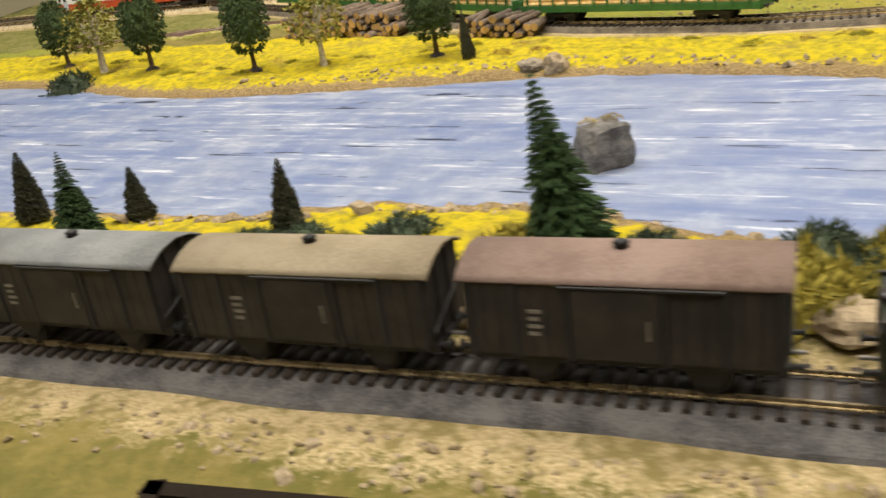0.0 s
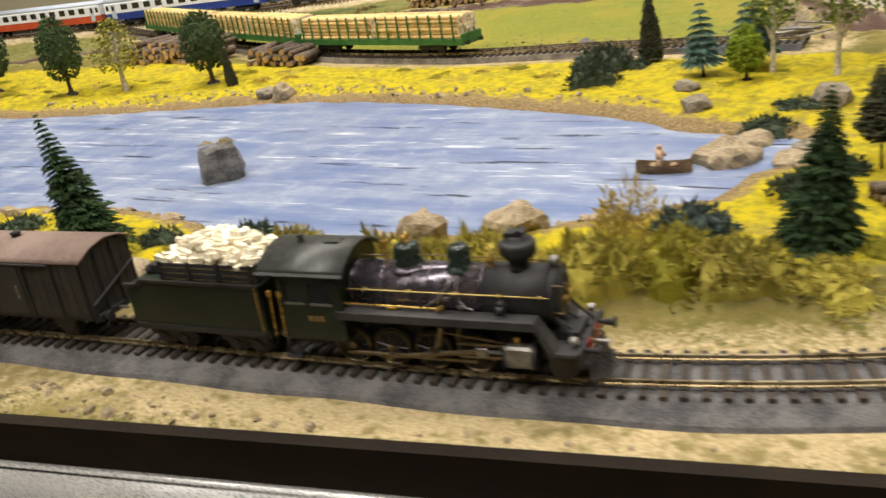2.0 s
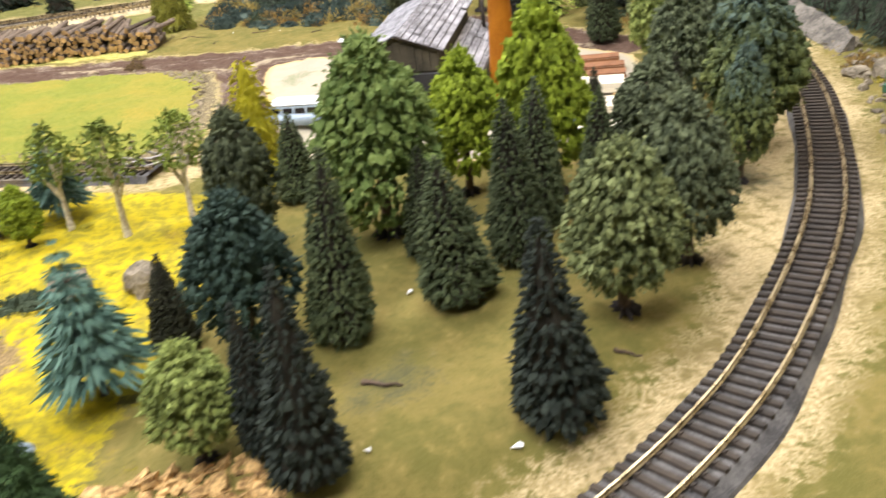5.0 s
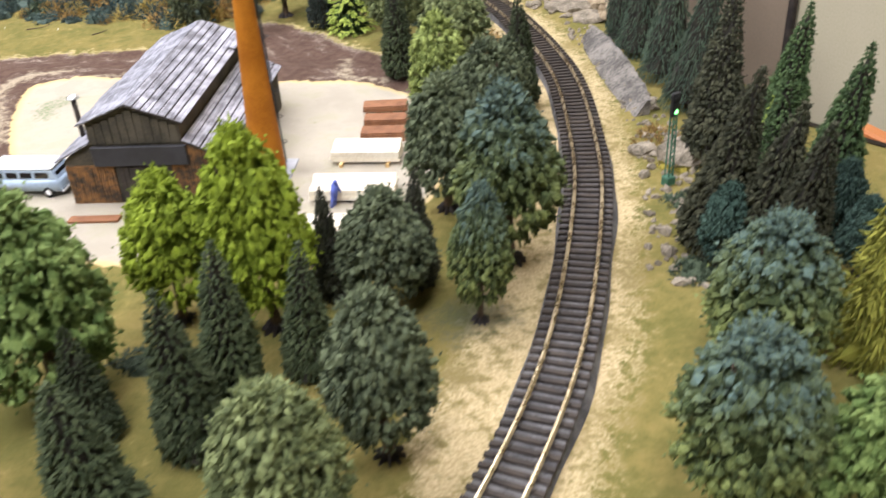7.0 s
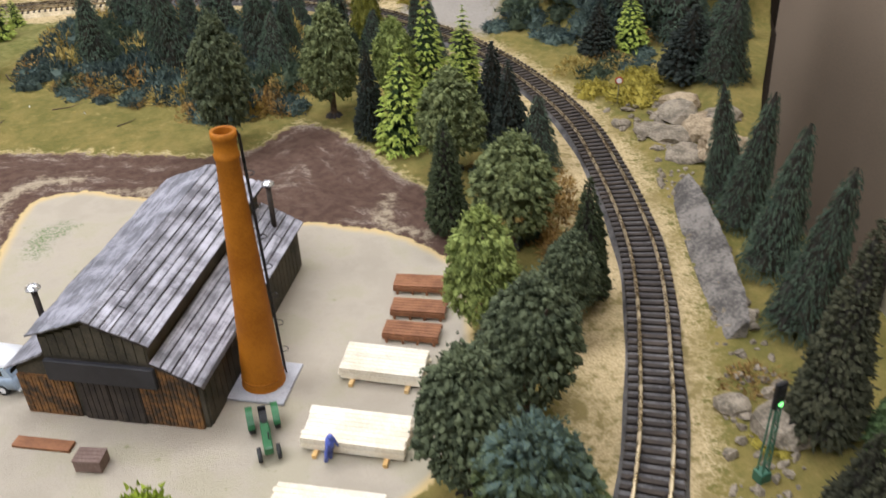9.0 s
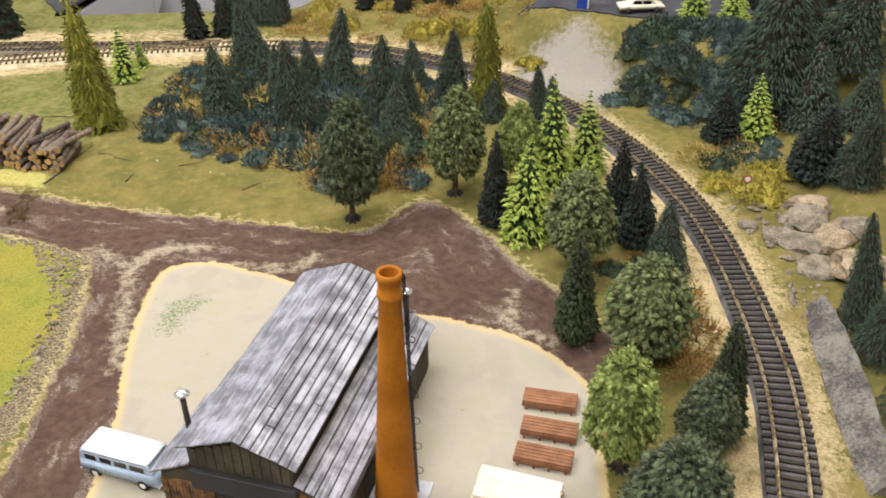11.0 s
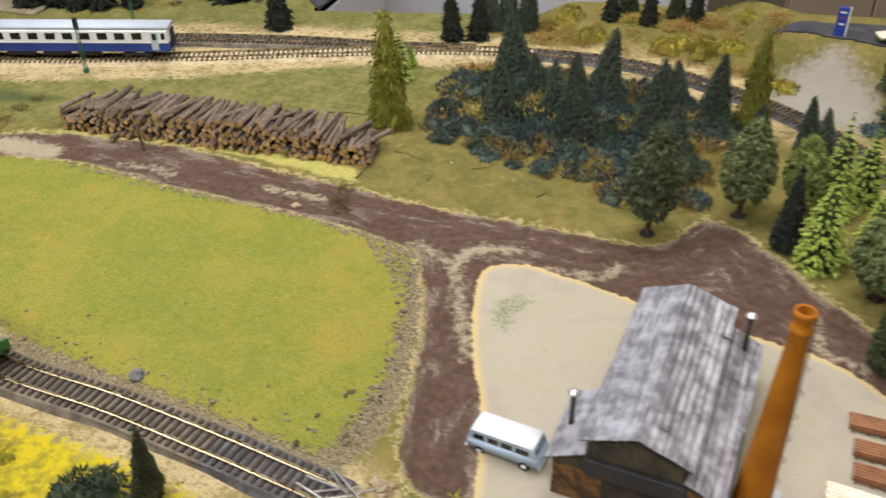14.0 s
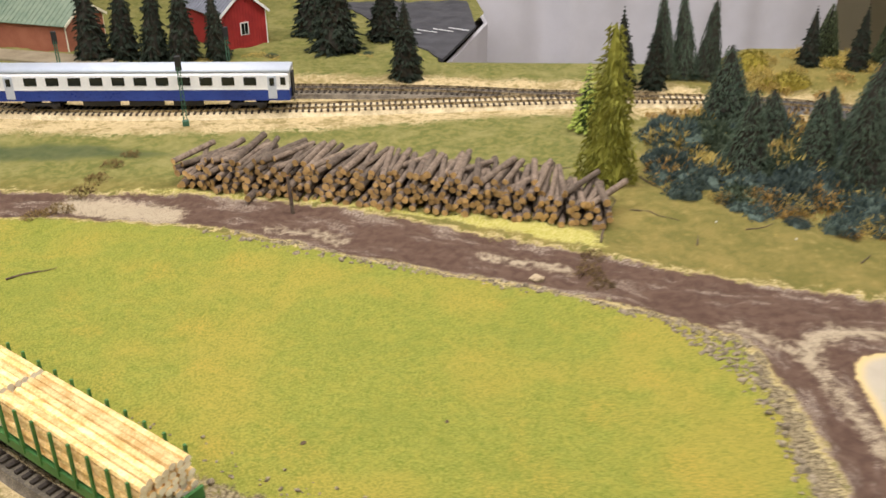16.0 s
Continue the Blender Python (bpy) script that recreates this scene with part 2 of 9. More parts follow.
M["board_wood"] = worn("fresh_sawn_boards", (0.7, 0.61, 0.45, 1), (0.86, 0.8, 0.66, 1), 0.7, 0, 900, 60, 0.3, vary=0.08)
M["rust_cart"] = worn("red_brown_stakes", (0.16, 0.062, 0.024, 1), (0.3, 0.13, 0.055, 1), 0.7, 0, 1200, 90, 0.4)
M["tractor_green"] = worn("tractor_green", (0.015, 0.085, 0.03, 1), (0.03, 0.14, 0.05, 1), 0.4, 0, 900, 80, 0.1)
M["figure_blue"] = worn("figure_blue", (0.06, 0.09, 0.36, 1), (0.12, 0.16, 0.5, 1), 0.6, 0, 1500, 200, 0.2)
M["skin"] = worn("figure_tan", (0.5, 0.33, 0.2, 1), (0.6, 0.42, 0.28, 1), 0.6, 0, 1500, 200, 0.2)
M["wagon_green"] = worn("wagon_green", (0.02, 0.1, 0.022, 1), (0.045, 0.17, 0.04, 1), 0.5, 0, 900, 80, 0.2)
M["coach_white"] = worn("coach_white", (0.68, 0.7, 0.72, 1), (0.78, 0.79, 0.8, 1), 0.35, 0, 600, 40, 0.05)
M["coach_blue"] = worn("coach_blue", (0.012, 0.035, 0.22, 1), (0.02, 0.055, 0.3, 1), 0.35, 0, 600, 40, 0.05)
M["coach_roof"] = worn("coach_roof_grey", (0.42, 0.47, 0.56, 1), (0.5, 0.55, 0.63, 1), 0.5, 0, 600, 40, 0.1)
M["coach_red"] = worn("railcar_red", (0.42, 0.05, 0.02, 1), (0.55, 0.09, 0.03, 1), 0.4, 0, 600, 40, 0.05)
M["barn_red"] = worn("barn_red_boards", (0.25, 0.012, 0.014, 1), (0.36, 0.025, 0.024, 1), 0.7, 0, 900, 50, 0.3)
M["roof_slate"] = worn("blue_grey_roofing", (0.13, 0.14, 0.17, 1), (0.2, 0.21, 0.25, 1), 0.6, 0, 900, 50, 0.2)
M["roof_green"] = worn("green_roofing", (0.12, 0.17, 0.12, 1), (0.2, 0.25, 0.18, 1), 0.7, 0, 900, 50, 0.2)
M["station_red"] = worn("station_brick_red", (0.28, 0.09, 0.05, 1), (0.38, 0.14, 0.08, 1), 0.75, 0, 900, 50, 0.3)
M["asphalt"] = worn("dark_asphalt", (0.028, 0.028, 0.034, 1), (0.06, 0.06, 0.068, 1), 0.85, 0, 900, 40, 0.5)
M["sign_blue"] = worn("sign_blue", (0.02, 0.05, 0.3, 1), (0.03, 0.07, 0.38, 1), 0.4, 0, 900, 40, 0)
M["wall_brown"] = worn("brown_partition", (0.26, 0.2, 0.14, 1), (0.31, 0.24, 0.17, 1), 0.6, 0, 300, 4, 0.05)
M["wall_beige"] = worn("beige_wall", (0.5, 0.45, 0.3, 1), (0.56, 0.5, 0.35, 1), 0.8, 0, 300, 4, 0.1)
M["orange_wood"] = worn("orange_bench_wood", (0.36, 0.12, 0.03, 1), (0.46, 0.17, 0.05, 1), 0.45, 0, 300, 15, 0.1)
M["floor_grey"] = worn("grey_lino", (0.1, 0.095, 0.085, 1), (0.15, 0.14, 0.125, 1), 0.5, 0, 200, 4, 0.05)
M["ceiling_white"] = worn("ceiling_grey_white", (0.22, 0.216, 0.21, 1), (0.27, 0.264, 0.256, 1), 0.9, 0, 100, 3, 0.1)
M["sheet"] = worn("white_cloth", (0.5, 0.49, 0.52, 1), (0.57, 0.56, 0.6, 1), 0.9, 0, 900, 12, 0.15)
M["signal_green"] = worn("signal_mast_green", (0.03, 0.1, 0.06, 1), (0.06, 0.16, 0.1, 1), 0.5, 0, 900, 90, 0.1)
M["twig"] = worn("dry_twig", (0.1, 0.06, 0.03, 1), (0.26, 0.17, 0.08, 1), 0.9, 0, 1500, 200, 0.4)
M["boat_wood"] = worn("boat_wood", (0.2, 0.13, 0.07, 1), (0.34, 0.24, 0.13, 1), 0.6, 0, 1500, 200, 0.3)

lamp_green, lgt, lgb = blank("lit_green_lens")
lgb.inputs["Base Color"].default_value = (0.1, 0.8, 0.2, 1)
lgb.inputs["Emission Color"].default_value = (0.25, 1.0, 0.2, 1)
lgb.inputs["Emission Strength"].default_value = 3.0
M["lamp_green"] = lamp_green

L = {
    "spr": leafy("spruce_green", (0.017, 0.035, 0.012, 1), (0.039, 0.074, 0.023, 1)),
    "con": leafy("conifer_grey_green", (0.027, 0.039, 0.016, 1), (0.072, 0.09, 0.04, 1)),
    "gcn": leafy("conifer_fresh_green", (0.022, 0.042, 0.014, 1), (0.062, 0.098, 0.034, 1)),
    "blk": leafy("conifer_near_black", (0.014, 0.020, 0.016, 1), (0.033, 0.043, 0.033, 1)),
    "dsm": leafy("conifer_brown_black", (0.018, 0.021, 0.01, 1), (0.056, 0.056, 0.03, 1)),
    "drk": leafy("conifer_dark", (0.007, 0.012, 0.007, 1), (0.019, 0.028, 0.016, 1)),
    "fir": leafy("fir_dull_green", (0.032, 0.054, 0.037, 1), (0.086, 0.118, 0.076, 1)),
    "tur": leafy("blue_spruce", (0.042, 0.09, 0.07, 1), (0.115, 0.2, 0.16, 1)),
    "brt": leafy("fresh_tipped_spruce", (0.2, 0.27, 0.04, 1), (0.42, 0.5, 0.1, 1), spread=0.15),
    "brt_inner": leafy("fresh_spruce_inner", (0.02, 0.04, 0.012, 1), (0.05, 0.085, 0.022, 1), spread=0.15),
    "grn": leafy("leaf_mid_green", (0.06, 0.1, 0.022, 1), (0.16, 0.215, 0.06, 1), spread=0.1),
    "lim": leafy("leaf_lime", (0.125, 0.172, 0.009, 1), (0.281, 0.359, 0.027, 1), spread=0.12),
    "olv": leafy("leaf_olive", (0.045, 0.058, 0.02, 1), (0.19, 0.22, 0.088, 1), spread=0.15),
    "lol": leafy("leaf_light_olive", (0.07, 0.092, 0.02, 1), (0.27, 0.32, 0.09, 1), spread=0.12),
    "dol": leafy("leaf_dark_olive", (0.022, 0.031, 0.015, 1), (0.12, 0.142, 0.075, 1), spread=0.15),
    "dbl": leafy("leaf_blue_green", (0.016, 0.035, 0.027, 1), (0.043, 0.074, 0.055, 1)),
    "blu": leafy("leaf_teal_olive", (0.022, 0.036, 0.014, 1), (0.15, 0.175, 0.05, 1), top=(0.042, 0.068, 0.066)),
    "rnd": leafy("leaf_round_green", (0.023, 0.043, 0.014, 1), (0.062, 0.094, 0.031, 1), spread=0.12),
    "bir": leafy("birch_leaf", (0.078, 0.109, 0.016, 1), (0.187, 0.234, 0.039, 1)),
    "ybir": leafy("birch_yellow_leaf", (0.156, 0.156, 0.023, 1), (0.328, 0.296, 0.062, 1)),
    "mos": leafy("moss_yellow_green", (0.085, 0.088, 0.01, 1), (0.23, 0.225, 0.035, 1), spread=0.15),
    "ymos": leafy("moss_bright_yellow", (0.234, 0.218, 0.008, 1), (0.429, 0.390, 0.016, 1), spread=0.1),
    "thn": leafy("thin_brown_green", (0.039, 0.043, 0.020, 1), (0.094, 0.090, 0.047, 1)),
    "bush_blue": leafy("shrub_dark_blue_green", (0.014, 0.03, 0.036, 1), (0.075, 0.105, 0.085, 1)),
    "bush_dark": leafy("shrub_dark_green", (0.018, 0.033, 0.02, 1), (0.06, 0.08, 0.045, 1)),
    "bush_olive": leafy("shrub_olive", (0.11, 0.095, 0.012, 1), (0.34, 0.28, 0.045, 1)),
    "lichen": leafy("dry_orange_lichen", (0.16, 0.085, 0.02, 1), (0.42, 0.27, 0.085, 1)),
    "twig": leafy("dry_brown_weed", (0.07, 0.045, 0.016, 1), (0.22, 0.15, 0.055, 1)),
    "straw": leafy("straw_yellow_lichen", (0.265, 0.187, 0.039, 1), (0.484, 0.367, 0.109, 1)),
    "turf": leafy("turf_yellow_green", (0.156, 0.140, 0.006, 1), (0.328, 0.281, 0.016, 1)),
}

# ---- plan of the layout: outlines and the lie of the land ----
Z0 = 1.0
WATER = 0.9965
BOARD = [(-0.9, 0.02), (-0.122, 0.1), (-0.113, 0.2234), (0.42, 0.0632), (1.32, -0.21), (1.27, 0.2), (1.13, 0.42), (1.1, 0.5), (1.1, 0.6), (1.115, 0.7), (1.205, 0.84), (1.3, 0.98), (1.36, 1.1), (1.45, 1.2), (1.45, 1.285), (1.2, 1.295), (1.04, 1.325), (0.96, 1.425), (0.86, 1.47), (0.388, 1.512), (0.475, 1.78), (0.47, 1.95), (-0.9, 1.95)]
POND = [(-0.95, 1.12), (-0.516, 0.978), (-0.271, 0.795), (-0.06, 0.71), (0.071, 0.667), (0.18, 0.603), (0.25, 0.55), (0.335, 0.47), (0.362, 0.428), (0.385, 0.408), (0.415, 0.385),
        (0.425, 0.365), (0.405, 0.335), (0.375, 0.322), (0.35, 0.3), (0.305, 0.29), (0.247, 0.29), (0.2, 0.299), (0.107, 0.333), (0.036, 0.393), (-0.046, 0.43), (-0.139, 0.449), (-0.294, 0.511), (-0.55, 0.62), (-0.95, 0.72)]
YELLOW = [(-0.95, 1.35), (-0.5, 1.12), (-0.2, 1.0), (0.05, 0.83), (0.25, 0.69), (0.36, 0.64), (0.47, 0.575), (0.535, 0.52), (0.53, 0.42), (0.512, 0.345), (0.483, 0.296), (0.472, 0.25), (0.458, 0.2), (0.43, 0.185),
          (0.3, 0.22), (0.1, 0.275), (-0.2, 0.395), (-0.95, 0.6)]
MEADOW = [(-0.9, 1.22), (-0.3, 1.17), (0.03, 1.075), (0.163, 1.052), (0.24, 1.02), (0.311, 0.988), (0.446, 0.928), (0.515, 0.885), (0.54, 0.866), (0.536, 0.8), (0.527, 0.72), (0.5, 0.655), (0.48, 0.64), (0.35, 0.71), (0.26, 0.755),
          (0.16, 0.815), (0.06, 0.915), (-0.06, 1.06)]
ROAD = [(-0.5, 1.19), (-0.1, 1.14), (0.06, 1.12), (0.163, 1.112), (0.279, 1.082), (0.406, 1.022), (0.472, 0.99), (0.537, 0.955), (0.635, 0.918), (0.747, 0.876), (0.79, 0.9), (0.817, 0.916), (0.846, 0.876), (0.874, 0.801), (0.9, 0.748), (0.915, 0.69),
        (0.89, 0.66), (0.8, 0.7), (0.7, 0.76), (0.6, 0.68), (0.585, 0.6), (0.55, 0.6), (0.535, 0.64), (0.545, 0.72), (0.552, 0.79), (0.546, 0.87), (0.52, 0.893), (0.446, 0.935), (0.311, 0.994), (0.163, 1.058), (-0.1, 1.09), (-0.5, 1.15)]
YARD = [(0.575, 0.56), (0.59, 0.66), (0.588, 0.74), (0.592, 0.8), (0.602, 0.845), (0.635, 0.853), (0.707, 0.812), (0.76, 0.772), (0.802, 0.755), (0.853, 0.72), (0.885, 0.668), (0.875, 0.6), (0.85, 0.52), (0.8, 0.48), (0.73, 0.48), (0.66, 0.5)]
TRACK_LOOP = [(-0.998, 0.645), (-0.598, 0.485), (-0.205, 0.333), (-0.098, 0.291), (0.067, 0.229), (0.172, 0.187), (0.266, 0.151), (0.352, 0.13), (0.43, 0.124), (0.512, 0.129), (0.595, 0.15), (0.676, 0.187), (0.742, 0.235),
              (0.83, 0.325), (0.912, 0.445), (0.959, 0.536), (1.002, 0.645), (1.027, 0.765), (1.035, 0.86), (1.02, 0.98), (0.985, 1.09), (0.93, 1.18), (0.862, 1.25), (0.79, 1.296), (0.70, 1.324), (0.6, 1.338),
              (0.5, 1.34), (0.398, 1.336), (0.232, 1.329), (0.08, 1.328), (-0.07, 1.345), (-0.25, 1.385), (-0.5, 1.47), (-0.9, 1.63)]
TRACK_MID = [(-0.5, 1.62), (-0.36, 1.41), (-0.208, 1.205), (-0.063, 1.02), (0.065, 0.87), (0.15, 0.79), (0.24, 0.728), (0.333, 0.686), (0.42, 0.641), (0.46, 0.619), (0.5, 0.597)]
TRACK_BACK = [(0.62, 1.342), (0.5, 1.358), (0.4, 1.378), (0.3, 1.39), (0.225, 1.396), (0.1, 1.4), (-0.05, 1.415), (-0.25, 1.455), (-0.5, 1.54), (-0.9, 1.7)]


def smooth_line(pts, step=0.004):
    """A Catmull-Rom line through the points, at even steps."""
    p = np.array(pts, float)
    p = np.vstack([2 * p[0] - p[1], p, 2 * p[-1] - p[-2]])
    out = []
    for i in range(1, len(p) - 2):
        for u in np.linspace(0, 1, 40, endpoint=False):
            a, b, c, d = p[i - 1], p[i], p[i + 1], p[i + 2]
            out.append(0.5 * (2 * b + (c - a) * u + (2 * a - 5 * b + 4 * c - d) * u * u + (3 * b - a - 3 * c + d) * u ** 3))
    out = np.array(out + [p[-2]])
    s = np.r_[0, np.cumsum(np.linalg.norm(np.diff(out, axis=0), axis=1))]
    t = np.arange(0, s[-1], step)
    return np.c_[np.interp(t, s, out[:, 0]), np.interp(t, s, out[:, 1])]


def inside_dist(poly, x, y):
    """Signed distance to a closed outline, positive inside."""
    p = np.array(poly, float)
    q = np.roll(p, -1, axis=0)
    best, inside = np.full(x.shape, 9.0), np.zeros(x.shape, bool)
    for (ax, ay), (bx, by) in zip(p, q):
        dx, dy = bx - ax, by - ay
        u = np.clip(((x - ax) * dx + (y - ay) * dy) / (dx * dx + dy * dy), 0, 1)
        best = np.minimum(best, np.hypot(x - ax - u * dx, y - ay - u * dy))
        cross = ((ay > y) != (by > y)) & (x < (bx - ax) * (y - ay) / (by - ay + 1e-12) + ax)
        inside ^= cross
    return np.where(inside, best, -best)


def line_dist(line, x, y):
    best = np.full(x.shape, 9.0)
    for px, py in line[::4]:
        best = np.minimum(best, np.hypot(x - px, y - py))
    return best


LOOP, MID, BACK = smooth_line(TRACK_LOOP), smooth_line(TRACK_MID), smooth_line(TRACK_BACK)
SOFT_POND = smooth_line(POND + POND[:1], 0.01)
SOFT_YARD = smooth_line(YARD + YARD[:1], 0.01)
SOFT_ROAD = smooth_line(ROAD + ROAD[:1], 0.012)


def wob(x, y, f, seed=0.0):
    return (np.sin(f * x * 1.7 + 1.3 * np.sin(f * y * 0.9 + seed)) + np.sin(f * y * 1.3 + 1.7 * np.sin(f * x * 1.1 + 2 * seed)) + np.sin(f * (x + y) * 0.8 + seed)) / 3


def step01(v, lo, hi):
    u = np.clip((v - lo) / (hi - lo), 0, 1)
    return u * u * (3 - 2 * u)


def sink(x, y):
    """The front line and the strip before it lie a little lower than the rest."""
    line = np.array(TRACK_LOOP[:13])
    d = y - np.interp(x, line[:, 0], line[:, 1])
    return 0.006 * (1 - step01(d, 0.02, 0.07)) * (1 - step01(x, 0.46, 0.78))


def height(x, y):
    """The lie of the land, in metres."""
    x, y = np.asarray(x, float), np.asarray(y, float)
    tr = np.minimum(np.minimum(line_dist(LOOP, x, y), line_dist(MID, x, y)), line_dist(BACK, x, y))
    away = step01(tr, 0.022, 0.06) * step01(inside_dist(BOARD, x, y), 0.002, 0.02)
    z = Z0 + away * (0.0018 * wob(x, y, 70) + 0.0012 * wob(x, y, 190, 1.0) + 0.0006 * wob(x, y, 520, 2.0))
    # banks round the water
    pond = inside_dist(SOFT_POND, x, y)
    z = z - 0.016 * step01(pond, -0.004, 0.02) + 0.003 * step01(-pond, 0.0, 0.03) * away
    # grassy rise beside the rails, inside the bend
    rise = step01(inside_dist([(0.49, 0.24), (0.53, 0.44), (0.62, 0.44), (0.72, 0.36), (0.7, 0.27), (0.62, 0.2), (0.53, 0.19)], x, y), -0.01, 0.03)
    z = z + 0.007 * rise * away
    # the plateau behind the far bend, with the slope up to it
    hill = step01(inside_dist([(1.5, 1.0), (1.14, 1.06), (1.05, 1.19), (1.0, 1.28), (0.96, 1.6), (1.6, 1.6)], x, y), -0.055, 0.02)
    z = z + 0.052 * hill * step01(tr, 0.02, 0.05)
    ridge = step01(inside_dist([(0.74, 1.4), (0.99, 1.24), (1.1, 1.3), (1.0, 1.6), (0.74, 1.55)], x, y), -0.03, 0.03)
    z = np.where(ridge > 0.001, np.maximum(z, Z0 + 0.02 * ridge * step01(tr, 0.02, 0.06)), z)
    # raised ground beyond the rock slab
    bank = step01(x - (1.035 + 0.28 * (y - 0.55)), 0.012, 0.05) * step01(y, 0.5, 0.56) * (1 - step01(y, 0.93, 1.02))
    z = z + 0.012 * bank
    # ruts along the road
    road = inside_dist(SOFT_ROAD, x, y)
    z = z - 0.0022 * step01(road, 0.0, 0.01) + 0.0006 * step01(road, 0.0, 0.01) * wob(x, y, 300, 4.0)
    mead = inside_dist(MEADOW, x, y)
    z = z + 0.0025 * step01(mead, -0.004, 0.006)
    yard = inside_dist(SOFT_YARD, x, y)
    flat = step01(yard, 0.0, 0.02)
    return z * (1 - flat) + (Z0 + 0.0005) * flat - sink(x, y)


# ---- small builders ----
def link_mesh(name, verts, faces, mats, smooth=False, idx=None):
    me = bpy.data.meshes.new(name)
    me.from_pydata([tuple(v) for v in verts], [], [tuple(f) for f in faces])
    for m in (mats if isinstance(mats, (list, tuple)) else [mats]):
        me.materials.append(m)
    if idx is not None:
        me.polygons.foreach_set("material_index", np.asarray(idx, np.int32))
    if smooth:
        me.polygons.foreach_set("use_smooth", np.ones(len(me.polygons), bool))
    me.update()
    return me


def bm_mesh(name, bm, mat, smooth=False):
    me = bpy.data.meshes.new(name)
    bmesh.ops.recalc_face_normals(bm, faces=bm.faces)
    bm.to_mesh(me)
    bm.free()
    me.materials.append(mat)
    if smooth:
        me.polygons.foreach_set("use_smooth", np.ones(len(me.polygons), bool))
    return me


def part(name, bm, mat, parent, label="", smooth=False):
    """Links a bmesh, or a finished mesh, as one mesh object under a thing or a part."""
    me = bm if isinstance(bm, bpy.types.Mesh) else bm_mesh(name, bm, mat, smooth)
    ob = new(name, me)
    ob.parent = parent
    if label:
        tagged(ob, label)
    return ob


def thing(name, m, label, category, group="", scale=None):
    ob = new(name)
    ob.empty_display_size = 0.01
    ob.matrix_world = m
    if scale:
        ob.scale = scale
    return tagged(ob, label, category, group)


def box(bm, x0, x1, y0, y1, z0, z1, bevel=0.0):
    made = bmesh.ops.create_cube(bm, size=1, matrix=Matrix.Translation(((x0 + x1) / 2, (y0 + y1) / 2, (z0 + z1) / 2)) @ Matrix.Diagonal((abs(x1 - x0), abs(y1 - y0), abs(z1 - z0), 1)))
    if bevel:
        edges = list({e for v in made["verts"] for e in v.link_edges})
        bmesh.ops.bevel(bm, geom=edges, offset=bevel, segments=1, affect="EDGES")
    return made


def rod(bm, a, b, r0, r1=None, n=10, caps=True):
    a, b = Vector(a), Vector(b)
    d = b - a
    turn = d.to_track_quat("Z", "Y").to_matrix().to_4x4()
    bmesh.ops.create_cone(bm, cap_ends=caps, cap_tris=False, segments=n, radius1=r0, radius2=r0 if r1 is None else r1, depth=d.length, matrix=Matrix.Translation((a + b) / 2) @ turn)


def lathe(bm, profile, n=20, at=(0, 0, 0)):
    """Turns (radius, height) pairs round the upright axis."""
    rings = []
    for r, z in profile:
        rings.append([bm.verts.new((at[0] + r * math.cos(2 * math.pi * i / n), at[1] + r * math.sin(2 * math.pi * i / n), at[2] + z)) for i in range(n)])
    for a, b in zip(rings, rings[1:]):
        for i in range(n):
            bm.faces.new((a[i], a[(i + 1) % n], b[(i + 1) % n], b[i]))
    bm.faces.new(rings[0][::-1])
    bm.faces.new(rings[-1])


def prism(bm, outline, x0, x1):
    """Carries an outline in (y, z) along x."""
    a = [bm.verts.new((x0, y, z)) for y, z in outline]
    b = [bm.verts.new((x1, y, z)) for y, z in outline]
    n = len(outline)
    for i in range(n):
        bm.faces.new((a[i], a[(i + 1) % n], b[(i + 1) % n], b[i]))
    bm.faces.new(a[::-1])
    bm.faces.new(b)


def tangent(line, i):
    a, b = line[max(i - 1, 0)], line[min(i + 1, len(line) - 1)]
    d = b - a
    return d / (np.linalg.norm(d) + 1e-9)


STEP = 0.0065
GX, GY = np.arange(-0.9, 1.5, STEP), np.arange(-0.22, 1.96, STEP)
GZ = height(*np.meshgrid(GX, GY))
RAILS_AWAY = np.minimum(line_dist(LOOP, *np.meshgrid(GX, GY)), line_dist(BACK, *np.meshgrid(GX, GY)))


def on_grid(table, x, y):
    i, j = min(max((x - GX[0]) / STEP, 0), len(GX) - 2), min(max((y - GY[0]) / STEP, 0), len(GY) - 2)
    a, b, u, v = int(i), int(j), i % 1, j % 1
    return float((table[b, a] * (1 - u) + table[b, a + 1] * u) * (1 - v) + (table[b + 1, a] * (1 - u) + table[b + 1, a + 1] * u) * v)


def ground_at(x, y):
    return on_grid(GZ, x, y)


